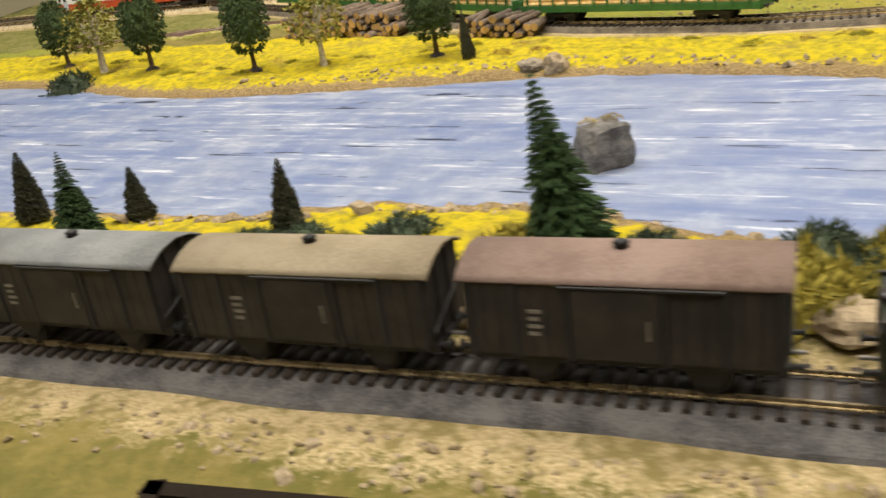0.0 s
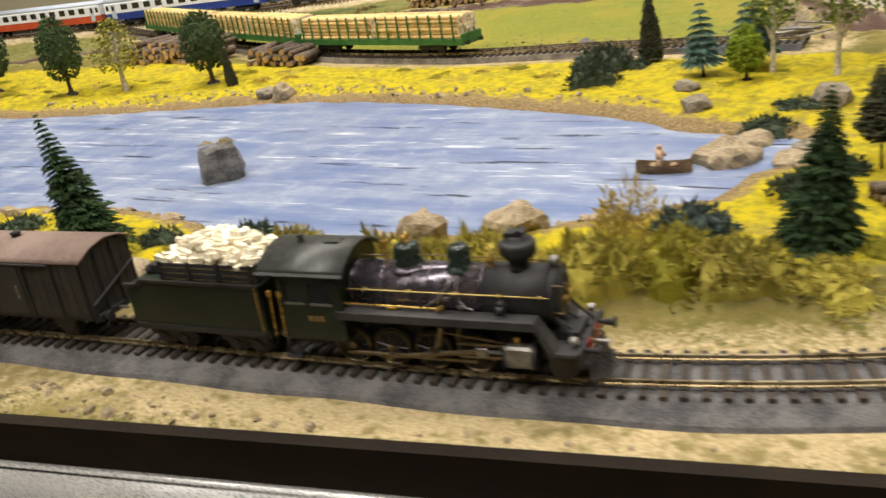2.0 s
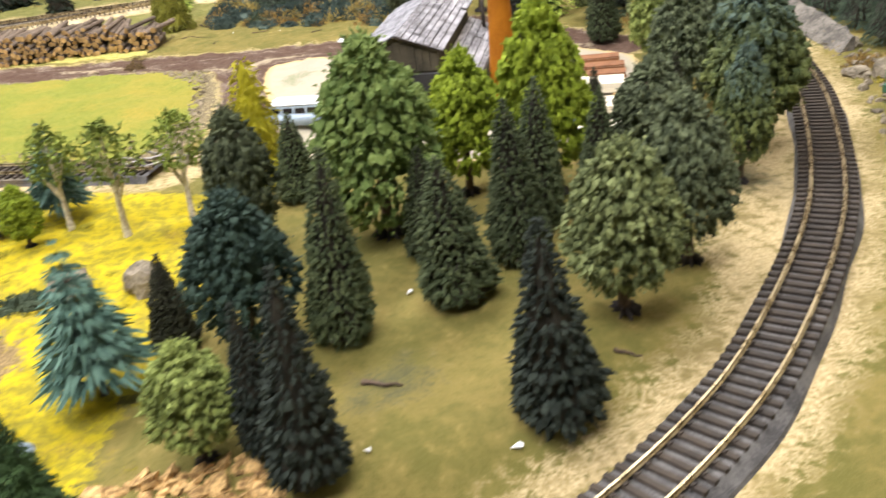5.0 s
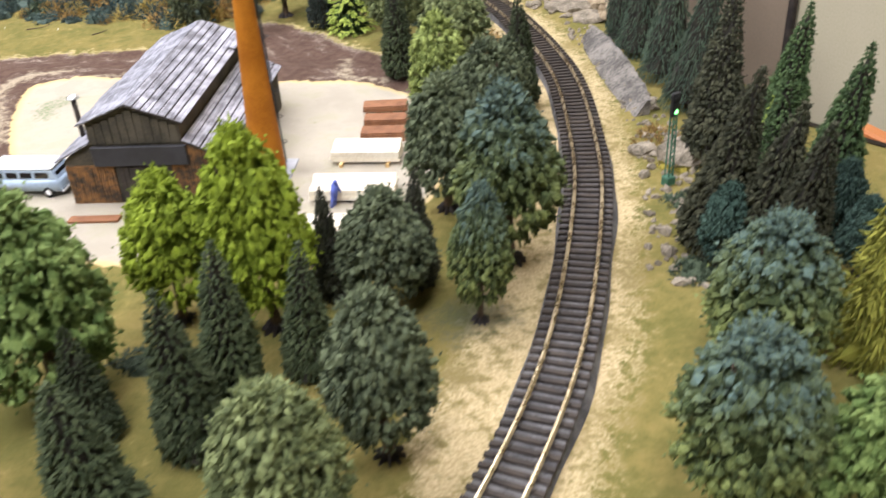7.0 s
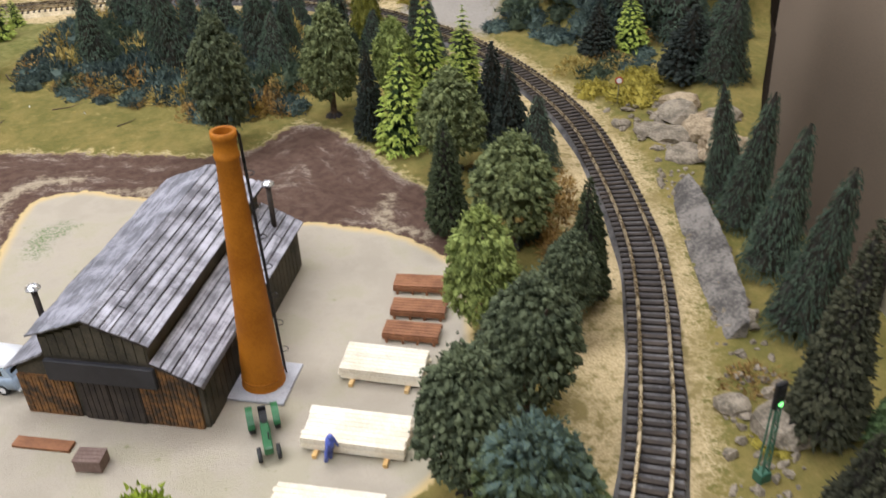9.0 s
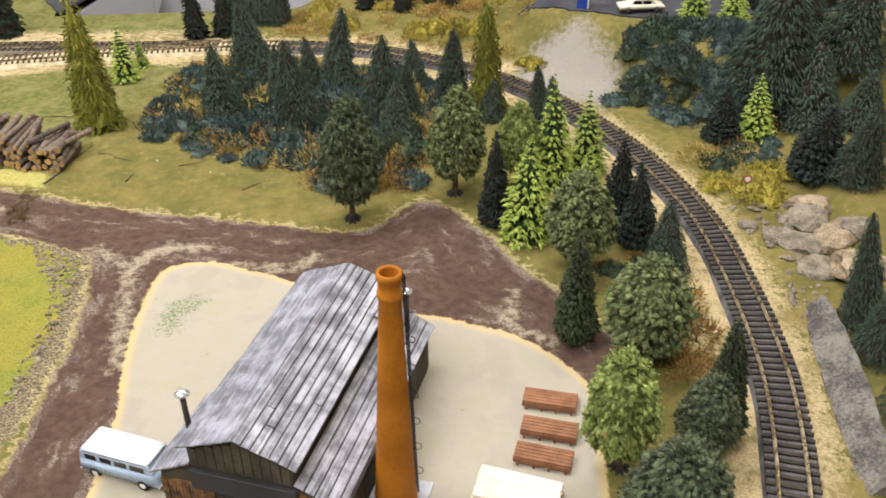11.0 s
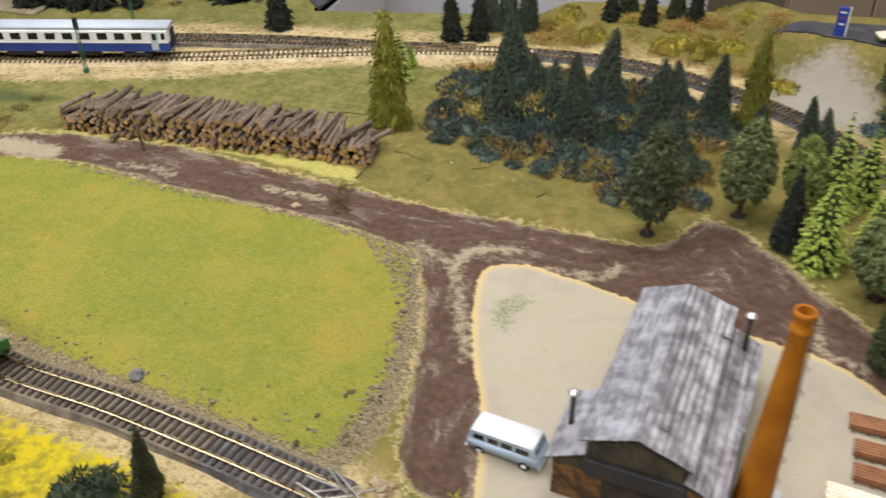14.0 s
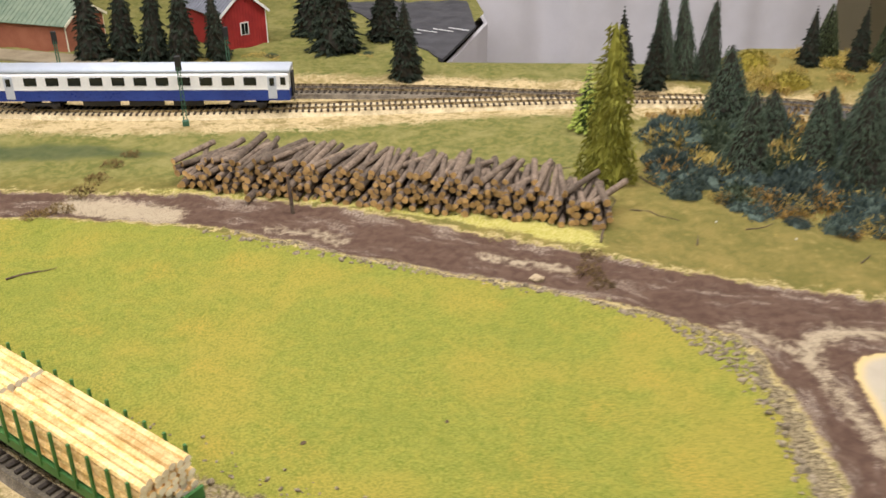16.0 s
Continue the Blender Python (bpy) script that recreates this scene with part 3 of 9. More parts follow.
# ---- the ground: one sheet on the layout board ----
def ground_material():
    m, nt, b = blank("layout_ground")
    p = world_pos(nt)

    def att(name):
        n = nt.nodes.new("ShaderNodeAttribute")
        n.attribute_name = name
        return n.outputs["Fac"]

    n1, n2, n3, n4 = noise_tex(nt, p, 26, 4), noise_tex(nt, p, 150, 5), noise_tex(nt, p, 700, 5, 0.7), noise_tex(nt, p, 2200, 3, 0.7)
    edge = maths(nt, "MULTIPLY", maths(nt, "SUBTRACT", n2, 0.5), 0.03)
    fine = maths(nt, "MULTIPLY", maths(nt, "SUBTRACT", n3, 0.5), 0.016)

    def region(name, amp=1.0, w=0.002):
        s = maths(nt, "ADD", att(name), maths(nt, "MULTIPLY", maths(nt, "ADD", edge, fine), amp))
        return ramp(nt, s, -w, w)

    # short olive turf
    c = mix(nt, ramp(nt, maths(nt, "ADD", maths(nt, "MULTIPLY", n1, 0.6), maths(nt, "MULTIPLY", n2, 0.4)), 0.38, 0.62), (0.135, 0.125, 0.03, 1), (0.235, 0.185, 0.055, 1))
    c = mix(nt, ramp(nt, n4, 0.5, 0.7, 0.0, 0.4), c, (0.3, 0.25, 0.1, 1))
    c = mix(nt, maths(nt, "MULTIPLY", ramp(nt, n3, 0.5, 0.72), 0.6), c, (0.1, 0.095, 0.016, 1))
    c = mix(nt, maths(nt, "MULTIPLY", ramp(nt, n2, 0.6, 0.75), 0.5), c, (0.36, 0.29, 0.11, 1))
    # darker green plain at the back
    g = mix(nt, ramp(nt, n2, 0.35, 0.7), (0.12, 0.13, 0.032, 1), (0.225, 0.205, 0.065, 1))
    g = mix(nt, ramp(nt, n1, 0.45, 0.68, 0.0, 0.6), g, (0.27, 0.24, 0.09, 1))
    c = mix(nt, region("green_plain", 2.5, 0.02), c, g)
    # bright yellow flock round the pond
    y = mix(nt, ramp(nt, n2, 0.35, 0.65), (0.56, 0.43, 0.012, 1), (0.42, 0.36, 0.02, 1))
    y = mix(nt, maths(nt, "MULTIPLY", ramp(nt, maths(nt, "ADD", maths(nt, "MULTIPLY", n2, 0.6), maths(nt, "MULTIPLY", n3, 0.4)), 0.46, 0.6), 0.8), y, (0.24, 0.2, 0.025, 1))
    y = mix(nt, maths(nt, "MULTIPLY", ramp(nt, n1, 0.52, 0.7), ramp(nt, n3, 0.45, 0.6, 0.2, 0.9)), y, (0.27, 0.19, 0.06, 1))
    y = mix(nt, ramp(nt, n4, 0.58, 0.7, 0.0, 0.6), y, (0.16, 0.14, 0.015, 1))
    c = mix(nt, region("yellow", 1.2), c, y)
    # sand and straw beside the rails
    s = mix(nt, ramp(nt, n3, 0.35, 0.65), (0.4, 0.3, 0.14, 1), (0.64, 0.51, 0.3, 1))
    s = mix(nt, maths(nt, "MULTIPLY", ramp(nt, maths(nt, "ADD", maths(nt, "MULTIPLY", n2, 0.6), maths(nt, "MULTIPLY", n1, 0.4)), 0.47, 0.6), 0.85), s, (0.2, 0.165, 0.05, 1))
    s = mix(nt, ramp(nt, n4, 0.62, 0.72), s, (0.09, 0.07, 0.045, 1))
    s = mix(nt, maths(nt, "MULTIPLY", ramp(nt, n1, 0.48, 0.62), 0.25), s, (0.3, 0.22, 0.1, 1))
    c = mix(nt, region("sand", 2.2, 0.008), c, s)
    # lush strip under the logs, dark moss stripe
    c = mix(nt, maths(nt, "MULTIPLY", region("lush", 0.6, 0.004), 0.8), c, mix(nt, ramp(nt, n3, 0.4, 0.6), (0.36, 0.34, 0.04, 1), (0.62, 0.55, 0.22, 1)))
    c = mix(nt, maths(nt, "MULTIPLY", region("moss", 0.8, 0.008), 0.7), c, (0.05, 0.075, 0.035, 1))
    # wet brown shore
    c = mix(nt, region("shore", 1.2, 0.004), c, mix(nt, ramp(nt, n3, 0.4, 0.65), (0.16, 0.11, 0.05, 1), (0.42, 0.3, 0.14, 1)))
    # mown meadow
    w = mix(nt, ramp(nt, n3, 0.38, 0.64), (0.15, 0.18, 0.024, 1), (0.285, 0.285, 0.055, 1))
    w = mix(nt, ramp(nt, n2, 0.42, 0.7, 0.0, 0.35), w, (0.34, 0.3, 0.05, 1))
    w = mix(nt, maths(nt, "MULTIPLY", ramp(nt, n1, 0.5, 0.74), ramp(nt, n3, 0.46, 0.62, 0.1, 0.65)), w, (0.44, 0.28, 0.05, 1))
    wide_n = noise_tex(nt, p, 11, 3)
    w = mix(nt, maths(nt, "MULTIPLY", ramp(nt, wide_n, 0.46, 0.66), ramp(nt, n3, 0.36, 0.6, 0.15, 0.5)), w, (0.4, 0.29, 0.055, 1))
    w = mix(nt, ramp(nt, wide_n, 0.3, 0.44, 0.25, 0.0), w, (0.16, 0.19, 0.03, 1))
    w = mix(nt, ramp(nt, n4, 0.55, 0.72, 0.0, 0.5), w, (0.1, 0.12, 0.015, 1))
    c = mix(nt, region("meadow_rim", 1.4, 0.003), c, mix(nt, ramp(nt, n3, 0.42, 0.6), (0.1, 0.075, 0.04, 1), (0.34, 0.28, 0.17, 1)))
    c = mix(nt, region("meadow", 0.7), c, w)
    # brown earth road with pale scuffs
    r = mix(nt, ramp(nt, n2, 0.35, 0.65), (0.085, 0.05, 0.036, 1), (0.125, 0.078, 0.056, 1))
    # wheel-worn streaks that run with the road's edges
    sep, com = nt.nodes.new("ShaderNodeSeparateXYZ"), nt.nodes.new("ShaderNodeCombineXYZ")
    nt.links.new(p, sep.inputs[0])
    nt.links.new(maths(nt, "MULTIPLY", sep.outputs[0], 26), com.inputs[0])
    nt.links.new(maths(nt, "MULTIPLY", sep.outputs[1], 26), com.inputs[1])
    nt.links.new(maths(nt, "MULTIPLY", maths(nt, "ADD", att("road"), maths(nt, "MULTIPLY", edge, 0.3)), 90), com.inputs[2])
    ruts = noise_tex(nt, com.outputs[0], 1.0, 5, 0.6)
    grit = maths(nt, "ADD", maths(nt, "MULTIPLY", n3, 0.7), maths(nt, "MULTIPLY", n4, 0.3))
    scuff = maths(nt, "MULTIPLY", ramp(nt, maths(nt, "ADD", ruts, maths(nt, "MULTIPLY", ramp(nt, att("road"), 0.0, 0.014, 0.09, 0.0), 1.0)), 0.535, 0.7), ramp(nt, grit, 0.42, 0.6))
    r = mix(nt, ramp(nt, ruts, 0.32, 0.5, 0.3, 0.0), r, (0.062, 0.032, 0.022, 1))
    r = mix(nt, maths(nt, "MULTIPLY", scuff, 0.8), r, (0.42, 0.35, 0.28, 1))
    worn_line = ramp(nt, maths(nt, "ADD", att("worn"), maths(nt, "MULTIPLY", maths(nt, "ADD", edge, fine), 0.9)), -0.005, 0.006)
    r = mix(nt, maths(nt, "MULTIPLY", maths(nt, "MULTIPLY", worn_line, 0.75), ramp(nt, grit, 0.34, 0.5)), r, (0.5, 0.42, 0.29, 1))
    c = mix(nt, region("road_rim", 1.3, 0.003), c, mix(nt, ramp(nt, n3, 0.4, 0.6), (0.36, 0.28, 0.1, 1), (0.52, 0.43, 0.22, 1)))
    c = mix(nt, region("road", 0.6), c, r)
    # pale sand of the timber yard
    k = mix(nt, ramp(nt, n1, 0.35, 0.65), (0.42, 0.37, 0.29, 1), (0.5, 0.445, 0.36, 1))
    k = mix(nt, ramp(nt, n1, 0.46, 0.62, 0.0, 0.45), k, (0.36, 0.33, 0.2, 1))
    k = mix(nt, maths(nt, "MULTIPLY", ramp(nt, n3, 0.5, 0.75), 0.3), k, (0.36, 0.3, 0.21, 1))
    k = mix(nt, maths(nt, "MULTIPLY", ramp(nt, n2, 0.62, 0.72), maths(nt, "MULTIPLY", ramp(nt, n1, 0.52, 0.6), 0.5)), k, (0.2, 0.23, 0.08, 1))
    k = mix(nt, maths(nt, "MULTIPLY", region("algae", 0.9, 0.006), ramp(nt, n3, 0.42, 0.6)), k, (0.13, 0.2, 0.07, 1))
    k = mix(nt, ramp(nt, n4, 0.6, 0.72, 0.0, 0.35), k, (0.3, 0.25, 0.17, 1))
    k = mix(nt, ramp(nt, att("yard"), 0.0, 0.008, 0.0, 1.0), (0.62, 0.47, 0.22, 1), k)
    c = mix(nt, region("yard", 0.25, 0.001), c, k)
    # grey gravel face of the hill
    c = mix(nt, region("gravel", 1.6, 0.014), c, mix(nt, ramp(nt, n3, 0.35, 0.65), (0.3, 0.27, 0.225, 1), (0.36, 0.33, 0.285, 1)))
    # two dark grey-green patches, by a twig and round a tree foot
    c = mix(nt, maths(nt, "MULTIPLY", region("dark_patch", 1.5, 0.012), 0.75), c, (0.06, 0.075, 0.045, 1))
    c = mix(nt, maths(nt, "MULTIPLY", ramp(nt, n4, 0.67, 0.76), 0.6), c, (0.05, 0.04, 0.025, 1))
    nt.links.new(c, b.inputs["Base Color"])
    b.inputs["Roughness"].default_value = 0.92
    b.inputs["Specular IOR Level"].default_value = 0.2
    hgt = maths(nt, "ADD", maths(nt, "MULTIPLY", n3, 0.7), maths(nt, "MULTIPLY", n4, 0.4))
    nt.links.new(bump(nt, hgt, 0.8, 0.0016), b.inputs["Normal"])
    return m


def pull_in(x, y, board, outline=BOARD):
    """Draws the vertices just outside an outline back onto its edge."""
    x, y = x.copy(), y.copy()
    p = np.array(outline, float)
    for i in np.where((board <= 0) & (board > -0.02))[0]:
        best = None
        for (ax, ay), (bx, by) in zip(p, np.roll(p, -1, axis=0)):
            dx, dy = bx - ax, by - ay
            u = min(max(((x[i] - ax) * dx + (y[i] - ay) * dy) / (dx * dx + dy * dy), 0), 1)
            q = (ax + u * dx, ay + u * dy)
            d = math.hypot(x[i] - q[0], y[i] - q[1])
            if best is None or d < best[0]:
                best = (d, q)
        x[i], y[i] = best[1]
    return x, y


def worn_lines(x, y):
    """Where traffic has worn the earth pale: closeness to a few lines of the plan."""
    best = np.full(x.shape, -1.0)
    for half, pts in ((0.006, [(0.578, 0.852), (0.585, 0.868), (0.594, 0.875), (0.61, 0.879), (0.633, 0.877)]), (0.0045, [(0.545, 0.89), (0.562, 0.874), (0.577, 0.854), (0.579, 0.812), (0.582, 0.77), (0.585, 0.735)]),
                      (0.016, [(0.075, 1.099), (0.108, 1.092), (0.155, 1.076)]), (0.004, [(0.24, 1.045), (0.278, 1.035), (0.3, 1.024)]), (0.004, [(0.4, 0.99), (0.43, 0.98), (0.455, 0.968)]), (0.004, [(0.66, 0.845), (0.7, 0.835), (0.72, 0.85)]),
                      (0.004, [(0.86, 0.77), (0.85, 0.735), (0.875, 0.71)])):
        best = np.maximum(best, half - line_dist(smooth_line(pts, 0.001), x, y))
    return best


def build_ground():
    X, Y = np.meshgrid(GX, GY)
    x, y = X.ravel(), Y.ravel()
    board = inside_dist(BOARD, x, y)
    z = GZ.ravel()
    keep = board > 0.0
    ids = np.arange(len(x)).reshape(X.shape)
    quads = np.stack([ids[:-1, :-1], ids[:-1, 1:], ids[1:, 1:], ids[1:, :-1]], -1).reshape(-1, 4)
    quads = quads[keep[quads].any(1)]
    x, y = pull_in(x, y, board)
    me = link_mesh("ground", np.c_[x, y, z], quads, ground_material(), True)
    loop, mid, back = line_dist(LOOP, x, y), line_dist(MID, x, y), line_dist(BACK, x, y)
    pond = inside_dist(SOFT_POND, x, y)
    front = (y < 0.33 - 0.38 * (x + 0.2)) & (x < 0.5)
    side = np.where(x > 0.75, 0.05, np.where(front, 0.05, np.where(y > 0.8, 0.066 - 0.03 * step01(x, 0.2, 0.55), 0.034)))
    outer = (inside_dist(LOOP[::5], x, y) < 0) & (x > 0.5) & (y < 1.2)
    side = np.where(outer, 0.03, side)
    sand = np.maximum(side - loop, np.maximum(0.036 - mid, 0.06 - back))
    fields = {
        "yellow": inside_dist(YELLOW, x, y),
        "meadow": inside_dist(MEADOW, x, y),
        "meadow_rim": np.minimum(inside_dist(MEADOW, x, y) + 0.022, 0.05 - 0.3 * np.maximum(0, 0.4 - x)),
        "road": inside_dist(SOFT_ROAD, x, y),
        "road_rim": inside_dist(SOFT_ROAD, x, y) + 0.003,
        "yard": inside_dist(SOFT_YARD, x, y),
        "worn": worn_lines(x, y),
        "lush": np.minimum(inside_dist([(0.09, 1.126), (0.17, 1.12), (0.26, 1.104), (0.368, 1.082), (0.486, 1.022), (0.486, 0.995), (0.42, 1.03), (0.368, 1.056), (0.257, 1.092), (0.163, 1.113)], x, y), 0.02),
        "moss": np.minimum(inside_dist([(-0.2, 1.25), (0.05, 1.233), (0.14, 1.205), (0.05, 1.198), (-0.2, 1.205)], x, y), 0.02),
        "algae": np.minimum(inside_dist([(0.607, 0.77), (0.611, 0.8), (0.63, 0.81), (0.64, 0.8), (0.622, 0.787), (0.618, 0.765)], x, y), 0.02),
        "sand": sand,
        "shore": np.where(pond > -0.05, pond + 0.012, -1),
        "green_plain": np.minimum(inside_dist([(-0.9, 1.2), (0.2, 1.14), (0.5, 1.08), (0.56, 1.2), (0.6, 1.32), (0.7, 1.5), (0.5, 1.95), (-0.9, 1.95)], x, y), 0.05),
        "gravel": np.minimum(inside_dist([(0.95, 1.17), (0.985, 1.23), (1.04, 1.22), (1.06, 1.13), (1.03, 1.08)], x, y), 0.03),
        "dark_patch": np.maximum(inside_dist([(0.574, 0.252), (0.579, 0.27), (0.599, 0.27), (0.601, 0.252)], x, y), inside_dist([(0.795, 0.365), (0.79, 0.39), (0.825, 0.395), (0.83, 0.37)], x, y)),
    }
    for name, values in fields.items():
        a = me.attributes.new(name, "FLOAT", "POINT")
        a.data.foreach_set("value", np.asarray(values, np.float32))
    return tagged(new("ground", me), "modelled turf, sand, earth road and yellow flock of the layout", "ground", kind="structure")


build_ground()


# ---- water ----
def water_material():
    m, nt, b = blank("painted_water")
    v = coords(nt, (1, 1, 1), radians(27), "Object")
    tc = nt.nodes.new("ShaderNodeMapping")
    nt.links.new(v, tc.inputs["Vector"])
    tc.inputs["Scale"].default_value = (6, 42, 1)
    st = noise_tex(nt, tc.outputs["Vector"], 1.6, 6, 0.65)
    tc2 = nt.nodes.new("ShaderNodeMapping")
    nt.links.new(v, tc2.inputs["Vector"])
    tc2.inputs["Scale"].default_value = (14, 150, 1)
    st2 = noise_tex(nt, tc2.outputs["Vector"], 1.3, 4, 0.6)
    tc3 = nt.nodes.new("ShaderNodeMapping")
    nt.links.new(v, tc3.inputs["Vector"])
    tc3.inputs["Scale"].default_value = (9, 110, 1)
    tc3.inputs["Location"].default_value = (3.1, 5.7, 0)
    st3 = noise_tex(nt, tc3.outputs["Vector"], 1.0, 3, 0.55)
    big = noise_tex(nt, v, 11, 5, 0.65)
    cloud = noise_tex(nt, v, 34, 5, 0.7)
    c = mix(nt, ramp(nt, st, 0.32, 0.66), (0.11, 0.165, 0.33, 1), (0.25, 0.3, 0.42, 1))
    c = mix(nt, ramp(nt, big, 0.35, 0.7, 0.0, 0.45), c, (0.33, 0.36, 0.42, 1))
    c = mix(nt, ramp(nt, cloud, 0.42, 0.66, 0.0, 0.55), c, (0.12, 0.17, 0.32, 1))
    c = mix(nt, ramp(nt, maths(nt, "SUBTRACT", 1.0, cloud), 0.52, 0.68, 0.0, 0.45), c, (0.4, 0.44, 0.52, 1))
    chop = noise_tex(nt, v, 90, 4, 0.6)
    c = mix(nt, maths(nt, "MULTIPLY", ramp(nt, chop, 0.45, 0.7), 0.35), c, (0.14, 0.18, 0.3, 1))
    c = mix(nt, maths(nt, "MULTIPLY", ramp(nt, maths(nt, "ADD", maths(nt, "MULTIPLY", st2, 0.75), maths(nt, "MULTIPLY", chop, 0.25)), 0.53, 0.7), ramp(nt, st, 0.42, 0.6)), c, (0.72, 0.75, 0.8, 1))
    c = mix(nt, maths(nt, "MULTIPLY", ramp(nt, st3, 0.63, 0.665), ramp(nt, chop, 0.35, 0.5)), c, (0.02, 0.03, 0.06, 1))
    nt.links.new(c, b.inputs["Base Color"])
    b.inputs["Roughness"].default_value = 0.38
    nt.links.new(bump(nt, maths(nt, "ADD", st, maths(nt, "MULTIPLY", st2, 0.5)), 0.35, 0.0015), b.inputs["Normal"])
    return m


def build_water():
    x, y = np.meshgrid(np.linspace(-0.9, 0.46, 80), np.linspace(0.24, 1.14, 60))
    ids = np.arange(x.size).reshape(x.shape)
    quads = np.stack([ids[:-1, :-1], ids[:-1, 1:], ids[1:, 1:], ids[1:, :-1]], -1).reshape(-1, 4)
    near = inside_dist(SOFT_POND, x.ravel(), y.ravel()) > -0.02
    quads = quads[near[quads].any(1)]
    z = WATER + 0.0003 * wob(x.ravel(), y.ravel(), 120, 3.0)
    me = link_mesh("water", np.c_[x.ravel(), y.ravel(), z], quads, water_material(), True)
    tagged(new("water", me), "blue-grey painted pond water with white and dark ripples", "pond", kind="structure")


build_water()


# ---- board, fascia, room ----
def structure(name, bm, mat, label, category):
    return tagged(new(name, bm_mesh(name, bm, mat)), label, category, kind="structure")


def build_room():
    bm = bmesh.new()
    box(bm, -3.2, 2.6, -3.2, 2.9, -0.05, 0.0)
    structure("floor", bm, M["floor_grey"], "grey lino floor of the hall", "floor")
    bm = bmesh.new()
    box(bm, -3.2, 2.6, -3.2, 2.9, 2.6, 2.65)
    structure("ceiling", bm, M["ceiling_white"], "white ceiling of the hall", "ceiling")
    for name, b in (("wall_north", (-3.2, 2.6, 2.8, 2.9)), ("wall_south", (-3.2, 2.6, -3.3, -3.2)), ("wall_west", (-3.3, -3.2, -3.2, 2.9)), ("wall_east", (1.62, 1.72, -3.2, 2.8))):
        bm = bmesh.new()
        box(bm, *b, 0.0, 2.6)
        structure(name, bm, M["wall_beige"], "plain beige hall wall", "wall")
    # brown partition panels on the wall beside the layout
    for y0, y1 in ((1.08, 1.68), (1.69, 2.29)):
        bm = bmesh.new()
        box(bm, 1.611, 1.618, y0, y1, 0.0, 2.05, 0.002)
        tagged(new("wall_panel", bm_mesh("wall_panel", bm, M["wall_brown"])), "matt brown panel on the wall", "wall panel", "brown wall panels", "structure")
    bm = bmesh.new()
    box(bm, 1.608, 1.618, 1.066, 1.078, 0.0, 2.08, 0.002)
    structure("trim", bm, M["dark_wood"], "dark wooden edge strip of the panels", "trim")
    for i in range(3):
        bm = bmesh.new()
        box(bm, 1.268 + 0.17 * i, 1.435 + 0.17 * i, 1.93, 1.96, 0.0, 1.9, 0.003)
        tagged(new("wall_panel", bm_mesh("wall_panel", bm, M["wall_brown"])), "brown wooden door panel behind the layout", "wall panel", "brown wall panels", "structure")
    # bench in front of the wall
    bench = thing("bench", pose(1.33, 0.32, 0), "orange-brown varnished wooden bench beside the wall", "bench")
    bm = bmesh.new()
    box(bm, -0.12, 0.1, -0.9, 0.45, 0.74, 0.78, 0.004)
    part("seat", bm, M["orange_wood"], bench)
    bm = bmesh.new()
    box(bm, 0.08, 0.1, -0.9, 0.45, 0.782, 0.84, 0.003)
    part("back_board", bm, M["orange_wood"], bench)
    for yy in (-0.85, 0.38):
        bm = bmesh.new()
        box(bm, -0.09, 0.09, yy, yy + 0.04, 0.0, 0.74, 0.003)
        part("leg", bm, M["orange_wood"], bench)
    # white cloth hanging behind the layout
    xs, zs = np.linspace(0.25, 1.13, 260), np.linspace(0.35, 2.2, 24)
    X, Zg = np.meshgrid(xs, zs)
    fold = 0.011 * np.sin(X * 24 + 1.6 * np.sin(X * 9) + 1.1 * Zg) + 0.004 * np.sin(X * 61 + Zg * 3 + np.sin(X * 20)) + 0.012 * np.sin(X * 11)
    Yg = 1.99 + fold * (1.15 - 0.3 * (Zg - 0.35) / 1.85)
    ids = np.arange(X.size).reshape(X.shape)
    quads = np.stack([ids[:-1, :-1], ids[:-1, 1:], ids[1:, 1:], ids[1:, :-1]], -1).reshape(-1, 4)
    me = link_mesh("curtain", np.c_[X.ravel(), Yg.ravel(), Zg.ravel()], quads, M["sheet"], True)
    cur = new("curtain", me)
    sol = cur.modifiers.new("thickness", "SOLIDIFY")
    sol.thickness = 0.002
    tagged(cur, "white cloth curtain hanging in folds behind the layout", "curtain")
    bm = bmesh.new()
    rod(bm, (0.2, 1.99, 2.21), (1.16, 1.99, 2.21), 0.012, n=12)
    tagged(new("curtain_rail", bm_mesh("curtain_rail", bm, M["steel"])), "steel rail that carries the white curtain", "rail")


